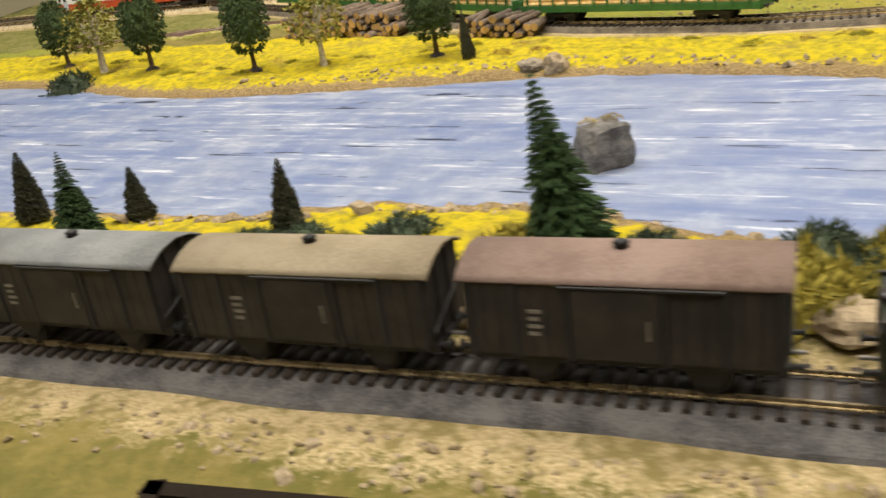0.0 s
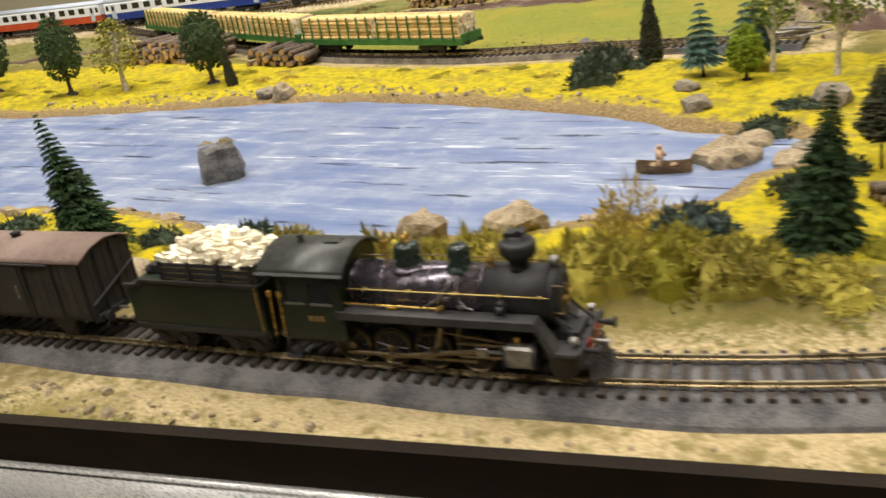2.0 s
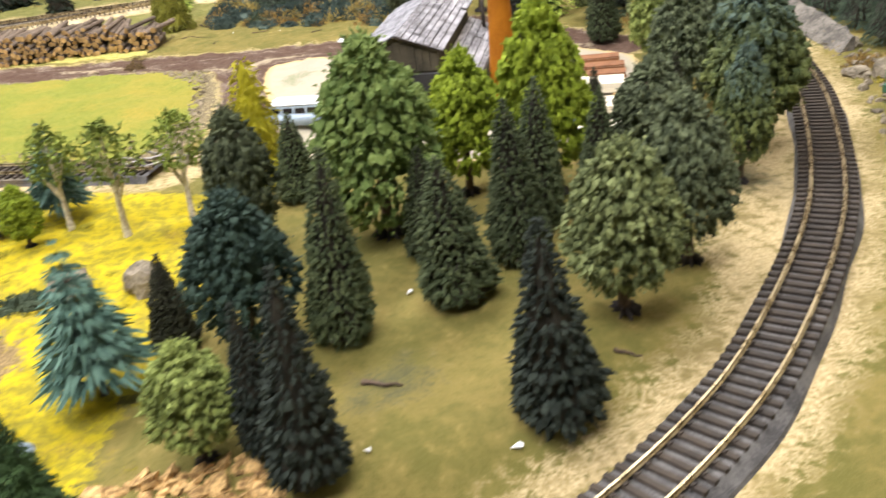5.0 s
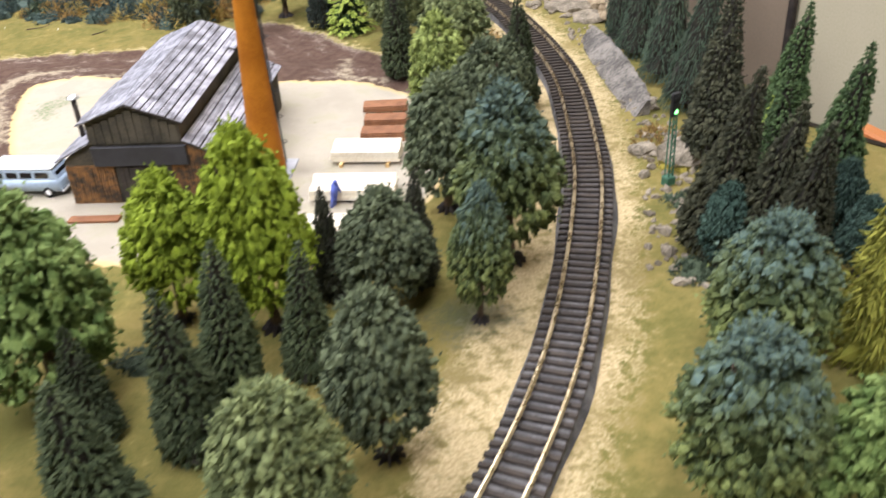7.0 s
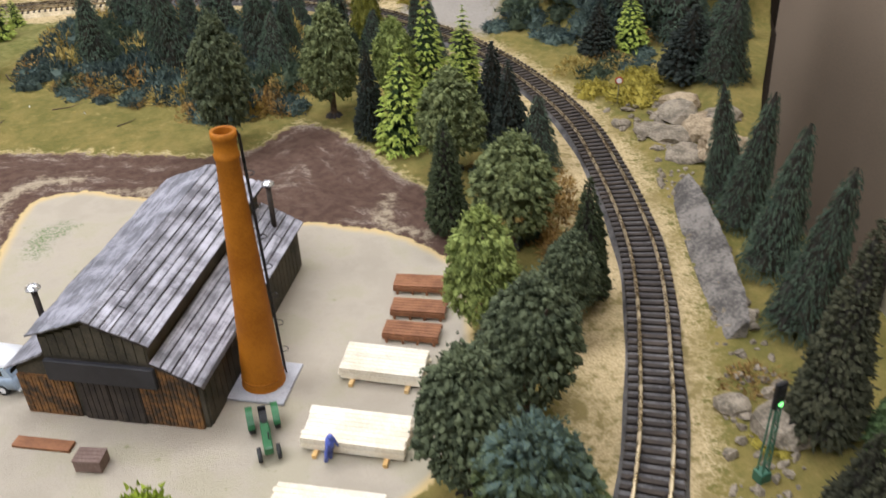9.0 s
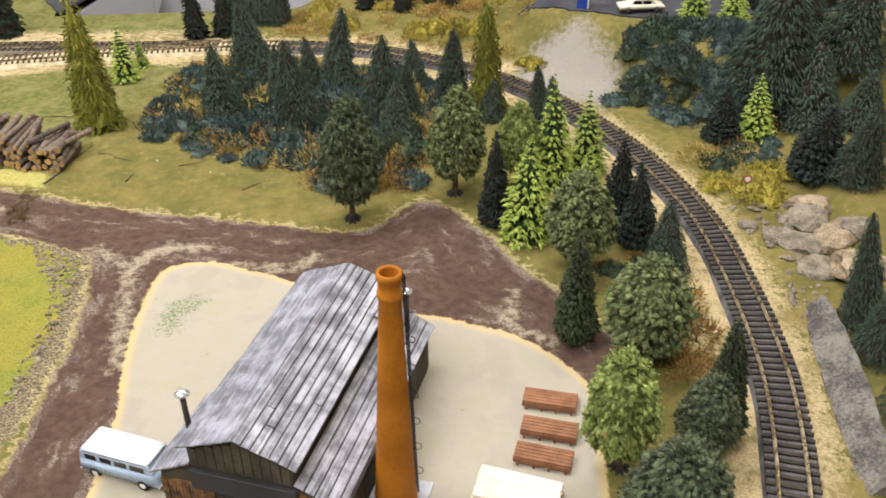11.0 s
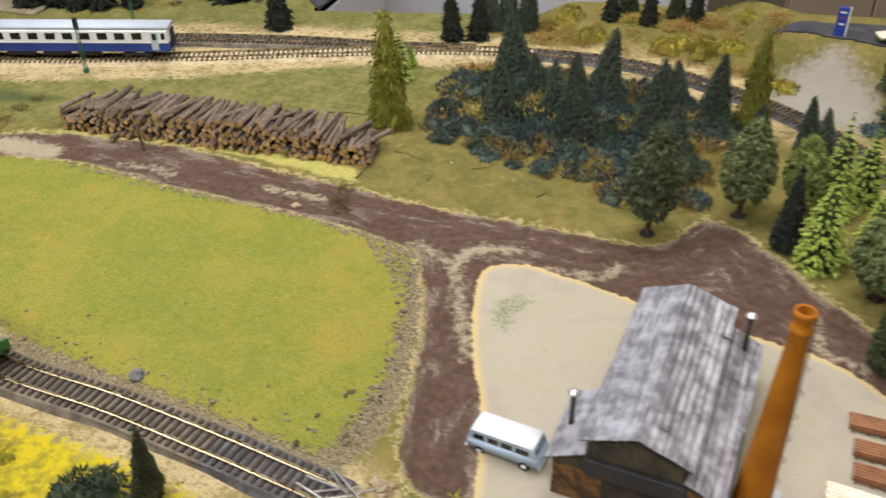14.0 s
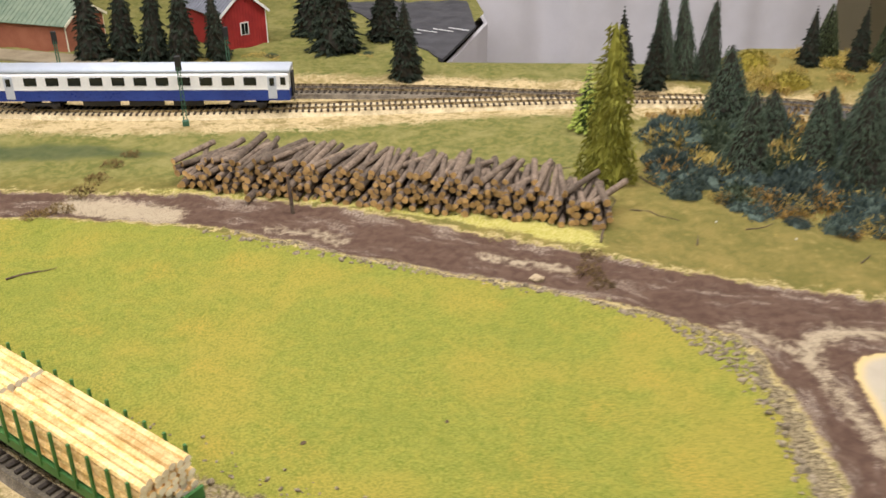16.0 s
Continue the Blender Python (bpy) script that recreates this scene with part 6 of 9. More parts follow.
thicket([(-0.15, 0.385), (0.02, 0.325), (0.1, 0.275), (0.3, 0.2), (0.44, 0.175), (0.44, 0.2), (0.3, 0.24), (0.1, 0.31), (-0.12, 0.405)], 46, ["bush_olive", "turf", "bush_olive", "bush_dark"], 0.011, 0.02, 18, (0.8, 1.5), 0.03)
thicket([(-0.6, 1.12), (-0.27, 0.85), (-0.06, 0.75), (0.1, 0.71), (0.3, 0.6), (0.33, 0.62), (0.1, 0.77), (-0.25, 0.93), (-0.6, 1.16)], 70, ["turf", "straw", "turf", "lichen", "straw"], 0.006, 0.014, 9, (0.5, 0.9))
thicket([(0.35, 0.5), (0.5, 0.33), (0.45, 0.22), (0.5, 0.24), (0.53, 0.5), (0.4, 0.6)], 30, ["turf", "turf", "straw"], 0.006, 0.012, 10, (0.4, 0.7))
thicket([(0.03, 1.5), (0.33, 1.52), (0.37, 1.56), (0.2, 1.57)], 14, ["straw", "bush_dark", "straw"], 0.01, 0.018, 11, (0.5, 0.8))
thicket([(0.495, 0.205), (0.52, 0.205), (0.545, 0.195), (0.545, 0.175), (0.5, 0.165)], 6, ["bush_dark", "straw", "lichen"], 0.007, 0.013, 12, (0.5, 0.8))


# ---- stones ----
def stone_mesh(seed, cuts=2, rough=0.22, mat="stone"):
    bm = bmesh.new()
    bmesh.ops.create_icosphere(bm, subdivisions=cuts, radius=1)
    o = Vector((seed * 3.7, seed * 1.9, seed * 5.3))
    for v in bm.verts:
        n = noise.noise(v.co * 1.1 + o) * rough * 2 + noise.noise(v.co * 2.6 + o) * rough
        v.co *= 1 + n
        v.co.z = max(v.co.z, -0.5)
    return bm_mesh("stone", bm, M[mat])


_stones = {}


def stone(x, y, r, flat=0.7, mat="stone", long=1.0, turn=None, name="stone", label="", sink=0.3):
    seed = int(abs(x * 7001 + y * 9001) * 1000)
    key = (mat, seed % 5)
    if key not in _stones:
        _stones[key] = stone_mesh(seed % 5 + 1, 2 if r < 0.012 else 3, 0.22, mat)
    ob = new(name, _stones[key])
    ob.matrix_world = pose(x, y, max(ground_at(x, y), WATER - 0.002) + r * flat * (0.5 - sink), 0, 0, seed % 360 if turn is None else turn)
    ob.scale = (r * long, r, r * flat)
    words = {"stone": "weathered grey stone lying on the layout", "stone_tan": "tan rounded stone by the bank", "stone_dark": "dark grey stone lying in the meadow", "clod": "flat dark clod of earth on the meadow"}[mat]
    return tagged(ob, label or words, "rock" if name == "stone" else "boulder", "stones of the layout")


def pond_rock():
    """The blunt boulder that stands in the water."""
    bm = bmesh.new()
    bmesh.ops.create_cube(bm, size=2)
    bmesh.ops.subdivide_edges(bm, edges=bm.edges[:], cuts=6, use_grid_fill=True)
    for v in bm.verts:
        c = v.co.copy()
        c = c.lerp(c.normalized() * 1.25, 0.45)
        c.x *= 1 - 0.12 * c.z
        v.co = c * (1 + 0.16 * noise.noise(c * 1.3 + Vector((4, 1, 7))) + 0.08 * noise.noise(c * 3.5))
    ob = new("boulder", bm_mesh("boulder", bm, M["stone_dark"]))
    ob.matrix_world = pose(0.065, 0.455, WATER + 0.0085, 0, 0, 24)
    ob.scale = (0.0128, 0.0115, 0.014)
    tagged(ob, "dark blunt boulder standing in the pond", "boulder")
    for dx, dy, r in ((-0.007, 0.0, 0.0055), (0.005, 0.002, 0.006)):
        s = shrub("straw", 0.065 + dx, 0.455 + dy, r, 1.1)
        s.location.z = WATER + 0.0232


pond_rock()
STONES = [
    (0.253, 0.288, 0.014, 0.8, "stone_tan"), (0.208, 0.279, 0.012, 1.1, "stone_tan"), (0.013, 0.288, 0.014, 0.7, "stone_tan"), (0.03, 0.279, 0.012, 0.7, "stone_tan"), (0.05, 0.287, 0.013, 0.9, "stone"), (-0.005, 0.3, 0.014, 0.6, "stone_tan"),
    (0.062, 0.283, 0.011, 0.8, "stone_tan"), (0.112, 0.255, 0.013, 0.6, "stone_tan"), (0.125, 0.247, 0.009, 0.6, "stone"), (0.371, 0.358, 0.016, 0.75, "stone_tan"), (0.396, 0.384, 0.012, 0.6, "stone_tan"), (0.403, 0.341, 0.012, 0.5, "stone_tan"),
    (0.418, 0.356, 0.011, 0.5, "stone"), (0.454, 0.424, 0.012, 0.9, "stone"), (0.495, 0.409, 0.012, 0.9, "stone"), (0.383, 0.502, 0.01, 0.5, "stone"),
]
STONES_B = [
    (0.377, 0.446, 0.009, 0.8, "stone"), (0.452, 0.186, 0.0105, 0.7, "stone"), (0.435, 0.195, 0.009, 0.6, "stone_tan"), (0.066, 0.678, 0.010, 0.9, "stone_tan"), (0.048, 0.69, 0.010, 0.6, "stone"), (0.207 * 1.65, 0.718, 0.0062, 0.6, "stone_dark"),
    (1.117, 0.747, 0.021, 0.6, "stone_tan"), (1.13, 0.845, 0.018, 0.5, "stone_tan"), (1.12, 0.825, 0.018, 0.6, "stone"), (1.097, 0.793, 0.018, 0.5, "stone"), (1.122, 0.79, 0.018, 0.6, "stone_tan"), (1.14, 0.79, 0.015, 0.6, "stone"),
    (1.085, 0.81, 0.012, 0.5, "stone"), (1.09, 0.76, 0.016, 0.4, "stone"), (1.07, 0.83, 0.008, 0.6, "stone"), (1.0, 0.478, 0.016, 0.7, "stone"), (0.985, 0.5, 0.009, 0.6, "stone"), (0.43, 0.953, 0.0045, 0.8, "stone_tan"),
]
for row in STONES + STONES_B:
    stone(*row)


def rubble(outline, count, rmin, rmax, mats, seed, name, label):
    """Many small loose stones as one spread."""
    rng = random.Random(seed)
    p = np.array(outline)
    v, f = [], []
    src = stone_mesh(seed, 1, 0.3)
    sv, sf = np.array([tuple(q.co) for q in src.vertices]), [tuple(q.vertices) for q in src.polygons]
    pts = []
    while len(pts) < count:  # strewn by chance inside the outline
        x = np.array([rng.uniform(p[:, 0].min(), p[:, 0].max()) for _ in range(400)])
        y = np.array([rng.uniform(p[:, 1].min(), p[:, 1].max()) for _ in range(400)])
        ok = (inside_dist(outline, x, y) > 0) & (line_dist(LOOP, x, y) > 0.034) & (line_dist(MID, x, y) > 0.026)
        pts += list(zip(x[ok], y[ok]))
    pts = np.array(pts[:count])
    zs = [ground_at(*q) for q in pts]
    for (x, y), z in zip(pts, zs):
        r = rng.uniform(rmin, rmax) * (1 if rng.random() < 0.85 else 1.8)
        m = np.array(Matrix.Rotation(rng.uniform(0, 6.28), 3, "Z") @ Matrix.Rotation(rng.uniform(-0.7, 0.7), 3, "X") @ Matrix.Rotation(rng.uniform(-0.7, 0.7), 3, "Y") @ Matrix.Diagonal((r * rng.uniform(0.8, 1.5), r, r * rng.uniform(0.5, 0.9))))
        k = len(v)
        v.extend((sv @ m.T + np.array((x, y, z + r * 0.15))).tolist())
        f.extend([tuple(a + k for a in q) for q in sf])
    tagged(new(name, link_mesh(name, v, f, mats)), label, "rubble", kind="stuff")


rubble([(0.468, 0.245), (0.49, 0.25), (0.517, 0.245), (0.545, 0.226), (0.543, 0.213), (0.515, 0.213), (0.49, 0.203), (0.475, 0.205)], 230, 0.001, 0.0027, M["cork"], 3, "rubble", "broken tan cork rubble on the bank")
def glue_ring(x, y, r, seed):
    """A dried ring of pale glue, lying on the turf."""
    rng = random.Random(seed)
    bm = bmesh.new()
    loops = []
    for i in range(40):
        a = 2 * math.pi * i / 40
        q = r * (1 + 0.07 * math.sin(3 * a + 1) + rng.uniform(-0.03, 0.03))
        w = r * rng.uniform(0.16, 0.27)
        row = []
        for k, h in ((-1, -0.0004), (-0.45, 0.00035), (0.45, 0.0004), (1, -0.0004)):
            px, py = x + (q + k * w) * math.cos(a), y + (q + k * w) * math.sin(a)
            row.append(bm.verts.new((px, py, ground_at(px, py) + h)))
        loops.append(row)
    for p, q in zip(loops, loops[1:] + loops[:1]):
        for k in range(3):
            bm.faces.new((p[k], q[k], q[k + 1], p[k + 1]))
    bmesh.ops.recalc_face_normals(bm, faces=bm.faces)
    me = bpy.data.meshes.new("glue_ring")
    bm.to_mesh(me)
    bm.free()
    me.materials.append(M["dry_glue"])
    tagged(new("glue_ring", me), "pale dried ring of glue on the turf", "glue ring")


glue_ring(0.5645, 0.197, 0.0063, 5)
rubble([(0.5, 0.89), (0.545, 0.87), (0.53, 0.7), (0.5, 0.64), (0.49, 0.65), (0.52, 0.72), (0.53, 0.8)], 420, 0.0006, 0.0016, M["gravel_brown"], 4, "gravel", "grey-brown gravel along the meadow edge")
rubble([(0.1, 0.83), (0.25, 0.75), (0.46, 0.645), (0.5, 0.65), (0.35, 0.73), (0.15, 0.84)], 150, 0.0005, 0.0013, M["gravel_brown"], 5, "gravel", "grey gravel between meadow and rails")
rubble([(0.2, 1.045), (0.31, 0.995), (0.45, 0.935), (0.54, 0.88), (0.53, 0.865), (0.44, 0.925), (0.3, 0.98), (0.18, 1.035)], 240, 0.0005, 0.0015, M["gravel_brown"], 6, "gravel", "grey gravel along the road edge")
rubble([(0.9, 0.37), (1.0, 0.58), (1.06, 0.75), (1.1, 0.8), (1.08, 0.7), (1.0, 0.45), (0.93, 0.33)], 260, 0.001, 0.003, M["stone"], 7, "gravel", "grey gravel scattered beside the track")
rubble([(-0.3, 0.3), (0.0, 0.19), (0.4, 0.075), (0.6, 0.03), (0.62, 0.09), (0.4, 0.1), (0.0, 0.22), (-0.3, 0.33)], 520, 0.0004, 0.0015, M["stone_tan"], 8, "gravel", "tan gravel on the sandy verge")
rubble([(-0.2, 0.77), (0.07, 0.68), (0.25, 0.56), (0.35, 0.47), (0.37, 0.475), (0.26, 0.575), (0.08, 0.7), (-0.2, 0.79)], 170, 0.0008, 0.0022, M["stone_tan"], 9, "shingle", "tan shingle along the pond shore")
rubble([(-0.2, 0.44), (0.04, 0.385), (0.12, 0.32), (0.3, 0.28), (0.3, 0.29), (0.1, 0.34), (0.03, 0.4), (-0.2, 0.455)], 120, 0.0012, 0.003, M["stone_tan"], 10, "shingle", "tan shingle along the near pond shore")
rubble([(1.03, 0.78), (1.08, 0.75), (1.15, 0.78), (1.12, 0.87), (1.06, 0.88)], 60, 0.002, 0.0045, M["stone"], 11, "rubble", "grey rubble beside the bend")
rubble([(-0.37, 0.68), (-0.36, 0.725), (-0.315, 0.806), (-0.322, 0.81), (-0.372, 0.735), (-0.385, 0.68)], 70, 0.003, 0.006, M["stone_dark"], 12, "stone_weir", "row of dark stones across the pond")


def rock_slab():
    """The tilted rock face beside the straight."""
    a, b = np.array((1.013, 0.549)), np.array((1.064, 0.718))
    n, m = 40, 7
    bm = bmesh.new()
    grid = []
    for i in range(n):
        u = i / (n - 1)
        c = a + (b - a) * u
        w = 0.0055 + 0.0055 * math.sin(math.pi * u) ** 0.5
        row = []
        for j in range(m):
            k = j / (m - 1)
            q = c + np.array((0.965, -0.26)) * (w * (k - 0.35) * 2.0)
            z = Z0 + 0.0012 + 0.011 * min(k / 0.85, 1.0) + 0.0022 * noise.noise(Vector((q[0] * 60, q[1] * 60, 0))) + 0.002 * noise.noise(Vector((q[0] * 220, q[1] * 220, 3)))
            row.append(bm.verts.new((q[0], q[1], z)))
        grid.append(row)
    for i in range(n - 1):
        for j in range(m - 1):
            bm.faces.new((grid[i][j], grid[i + 1][j], grid[i + 1][j + 1], grid[i][j + 1]))
    ret = bmesh.ops.extrude_face_region(bm, geom=bm.faces[:])
    for v in ret["geom"]:
        if isinstance(v, bmesh.types.BMVert):
            v.co.z -= 0.012
    tagged(new("rock_slab", bm_mesh("rock_slab", bm, M["slab"])), "long grey tilted rock slab beside the track", "rock")


rock_slab()


# ---- litter on the ground: twigs, paper scraps, clods ----
def fallen_twig(x0, y0, x1, y1, r):
    bm = bmesh.new()
    pts = []
    for k in range(6):
        u = k / 5
        x, y = x0 + (x1 - x0) * u, y0 + (y1 - y0) * u
        side = 0.12 * noise.noise(Vector((x0 * 90, y1 * 70, u * 3))) * math.hypot(x1 - x0, y1 - y0)
        x, y = x + side, y + side
        pts.append(Vector((x, y, ground_at(x, y) + r * 0.8)))
    for k, (p, q) in enumerate(zip(pts, pts[1:])):
        rod(bm, p, q, r * (1 - 0.14 * k), r * (0.86 - 0.14 * k), 6)
    tagged(new("fallen_twig", bm_mesh("fallen_twig", bm, M["bark"])), "thin brown twig lying on the grass", "twig", "fallen twigs")


for row in ((0.578, 0.264, 0.592, 0.254, 0.0013), (0.073, 0.968, 0.102, 0.985, 0.0009), (0.555, 0.997, 0.561, 1.013, 0.0007), (0.437, 1.159, 0.501, 1.153, 0.0008), (0.488, 1.005, 0.511, 1.088, 0.001),
            (0.531, 0.103, 0.536, 0.094, 0.0012), (0.546, 1.129, 0.559, 1.098, 0.0008), (0.678, 0.252, 0.687, 0.245, 0.001), (0.6, 1.02, 0.625, 1.03, 0.0006), (0.52, 1.06, 0.555, 1.04, 0.0006), (0.66, 0.96, 0.675, 0.975, 0.0006)):
    fallen_twig(*row)


def paper_scrap(x, y, r, turn):
    bm = bmesh.new()
    vs = [bm.verts.new((r * (1 + 0.3 * math.sin(3 * k + turn)) * math.cos(k * 1.05), r * 0.6 * math.sin(k * 1.05), 0.0006 * math.sin(k * 2.0))) for k in range(6)]
    face = bm.faces.new(vs)
    ret = bmesh.ops.extrude_face_region(bm, geom=[face])
    for v in ret["geom"]:
        if isinstance(v, bmesh.types.BMVert):
            v.co.z += 0.0005
    ob = new("paper_scrap", bm_mesh("paper_scrap", bm, M["white_paint"]))
    ob.matrix_world = pose(x, y, ground_at(x, y) + 0.0009, 0, 0, turn * 50)
    tagged(ob, "tiny white scrap lying on the turf", "scrap", "white scraps")


for k, (x, y, r) in enumerate(((0.622, 0.211, 0.0022), (0.613, 0.326, 0.0018), (0.62, 0.322, 0.0018), (0.572, 0.221, 0.0014), (0.3, 0.155, 0.0012), (0.63, 1.0, 0.0008), (0.58, 1.03, 0.0008))):
    paper_scrap(x, y, r, k)
for x, y, r in ((0.5, 0.693, 0.0035), (0.496, 0.689, 0.0025), (0.478, 0.671, 0.003), (0.466, 0.649, 0.0035), (0.286, 0.786, 0.002), (0.44, 0.7, 0.0018), (0.36, 0.8, 0.0016)):
    stone(x, y, r * 0.65, 0.4, "clod", 1.4, None, "stone", "flat dark clod of earth on the meadow")

# a pole leaning at the log pile
bm = bmesh.new()
rod(bm, (0.254, 1.077, ground_at(0.254, 1.077) - 0.001), (0.252, 1.08, ground_at(0.254, 1.077) + 0.03), 0.0017, 0.0014, 8)
tagged(new("wooden_post", bm_mesh("wooden_post", bm, M["log_bark"])), "short brown post standing before the log pile", "post")


# ---- timber yard ----
MM = (0.001, 0.001, 0.001)


def build_mill():
    """The saw mill: a high hall with lean-tos, in millimetres from the front left corner."""
    root = thing("saw_mill", pose(0.631, 0.6, Z0 + 0.0005, 0, 0, -24.8), "weathered dark saw mill with grey plank roof and lean-tos", "building", scale=MM)
    D0, D1 = 5, 160
    bm = bmesh.new()
    prism_y(bm, [(17, 0), (75, 0), (75, 54.5), (46, 65.5), (17, 54.5)], D0, D1)
    hall = part("hall_wall", bm, M["mill_plank"], root)
    bm = bmesh.new()
    prism_y(bm, [(75.3, 0), (99.5, 0), (99.5, 29.5), (75.3, 41)], D0 + 1, D1 - 2)
    part("lean_to_wall", bm, M["mill_plank"], root)
    bm = bmesh.new()
    prism_y(bm, [(-3, 0), (16.7, 0), (16.7, 41), (-3, 29)], D0 + 1, 62)
    part("lean_to_wall", bm, M["mill_plank"], root)
    # upright boards of the walls
    for k in range(26):
        bm = bmesh.new()
        y = D0 + 3 + k * 5.6
        box(bm, 99.5, 100.2, y, y + 5.0, 0.4, 30 - random.uniform(0, 0.8))
        part("wall_board", bm, M["mill_plank"], root)
    for k in range(11):
        x = 17.5 + k * 5.2
        top = 54.5 + (11 * (1 - abs(x + 2.3 - 46) / 29)) - 2.6
        bm = bmesh.new()
        box(bm, x, x + 4.7, D0 - 0.8, D0, 41, top)
        part("wall_board", bm, M["mill_plank"], root)
    # patched lattice panels on the front
    for x0, x1, h in ((-2.5, 31, 27), (66, 99, 29)):
        n = int((x1 - x0) / 2.1)
        for k in range(n):
            bm = bmesh.new()
            x = x0 + k * 2.1
            hh = h if x > 76 or x0 < 0 else 36
            if x > 76:
                hh = 41 - (x - 76) * 0.5
            box(bm, x, x + 1.7, D0 - 1.0 - 0.2 * (k % 2), D0 + 0.9, 0.3, hh - 1)
            part("lattice_slat", bm, M["lattice"], root)
    # dark fascia board over the doors
    bm = bmesh.new()
    box(bm, 18, 78, D0 - 4, D0 - 1.1, 27, 40, 0.4)
    part("door_canopy", bm, M["dark_slate"], root, "dark slate-grey board over the doors")
    for x0 in (31.5, 49.0):
        bm = bmesh.new()
        box(bm, x0, x0 + 16.8, D0 - 1.4, D0 - 0.2, 0.3, 26, 0.2)
        door = part("door", bm, M["dark_wood"], root, "dark plank sliding door")
        for j in range(5):
            bm = bmesh.new()
            box(bm, x0 + 0.4 + j * 3.25, x0 + 3.2 + j * 3.25, D0 - 1.9, D0 - 1.4, 0.6, 25.6)
            part("plank", bm, M["dark_wood"], door)
    # roofs
    def slope(x0, z0, x1, z1, rows, y0, y1):
        length = math.hypot(x1 - x0, z1 - z0)
        a = math.atan2(z1 - z0, x1 - x0)
        bm = bmesh.new()
        box(bm, 0, length, y0, y1, -0.9, 0)
        deck = part("roof", bm, M["dark_wood"], root, "grey weathered plank roof")
        deck.matrix_local = Matrix.Translation((x0, 0, z0)) @ Matrix.Rotation(-a, 4, "Y")
        for k in range(rows):
            w = length / rows
            cuts = [y0] + sorted(random.uniform(y0 + 15, y1 - 15) for _ in range(1)) + [y1]
            for p, q in zip(cuts, cuts[1:]):
                bm = bmesh.new()
                lift = random.uniform(0.1, 0.5)
                box(bm, k * w + 0.55, (k + 1) * w - 0.25, p + 0.15, q - 0.15, 0.05, 0.5 + lift, 0.1)
                plank = part("roof_plank", bm, M["roof_plank"], deck)
                plank.rotation_euler = (0, random.uniform(-0.03, 0.03), 0)
    slope(46, 67.4, 79.5, 55, 7, 1, 165)
    slope(75.5, 42.6, 102.5, 29.6, 5, 3, 163)
    # wrinkled felt on the other slope
    bm = bmesh.new()
    grid = []
    nx, ny = 18, 60
    for i in range(nx + 1):
        row = []
        for j in range(ny + 1):
            u, v = i / nx, j / ny
            x, y = 46 - 33 * u, 1 + 164 * v
            z = 67.7 - 12.2 * u + 0.9 * noise.noise(Vector((x * 0.12, y * 0.09, 1))) + 0.5 * noise.noise(Vector((x * 0.4, y * 0.3, 2)))
            row.append(bm.verts.new((x, y, z)))
        grid.append(row)
    for i in range(nx):
        for j in range(ny):
            bm.faces.new((grid[i][j], grid[i + 1][j], grid[i + 1][j + 1], grid[i][j + 1]))
    ret = bmesh.ops.extrude_face_region(bm, geom=bm.faces[:])
    for v in ret["geom"]:
        if isinstance(v, bmesh.types.BMVert):
            v.co.z -= 1.2
    part("roof", bm, M["roof_felt"], root, "wrinkled grey roofing felt", True)
    bm = bmesh.new()
    prism_y(bm, [(17, 41.6), (17, 42.8), (-8, 30.2), (-8, 29.0)], 3, 66)
    part("roof", bm, M["roof_felt"], root, "grey felt on the small lean-to")
    # stove pipes with hoods
    for x, y, z0, z1 in ((0, 33, 31, 60), (90, 146, 34, 66)):
        bm = bmesh.new()
        rod(bm, (x, y, z0), (x, y, z1), 1.7, 1.6, 10)
        pipe = part("stove_pipe", bm, M["dark_wood"], root, "sooty stove pipe", True)
        bm = bmesh.new()
        lathe(bm, [(4.2, z1 + 0.2), (4.0, z1 + 0.8), (2.4, z1 + 2.2), (0.5, z1 + 2.9)], 14, (x, y, 0))
        part("hood", bm, M["bright_metal"], pipe, "pale metal hood", True)


def prism_y(bm, outline, y0, y1):
    a = [bm.verts.new((x, y0, z)) for x, z in outline]
    b = [bm.verts.new((x, y1, z)) for x, z in outline]
    n = len(outline)
    for i in range(n):
        bm.faces.new((a[i], a[(i + 1) % n], b[(i + 1) % n], b[i]))
    bm.faces.new(a[::-1])
    bm.faces.new(b)


M["lattice"] = worn("patched_lattice", (0.04, 0.026, 0.016, 1), (0.27, 0.13, 0.04, 1), 0.8, 0, 300, 55, 0.3)
M["dark_slate"] = worn("dark_slate_board", (0.018, 0.018, 0.022, 1), (0.035, 0.034, 0.04, 1), 0.6, 0, 900, 60, 0.2)
M["roof_plank"] = grained("silvered_plank", (0.13, 0.125, 0.14, 1), (0.48, 0.47, 0.52, 1), 0.45, 0.7, 0.025, 0.22)
M["roof_felt"] = grained("grey_felt", (0.12, 0.12, 0.135, 1), (0.36, 0.355, 0.4, 1), 0.55, 0.5, 0.04, 0.05)
M["bright_metal"] = worn("pale_metal", (0.6, 0.6, 0.62, 1), (0.75, 0.75, 0.76, 1), 0.25, 0.8, 900, 90, 0.05)
build_mill()


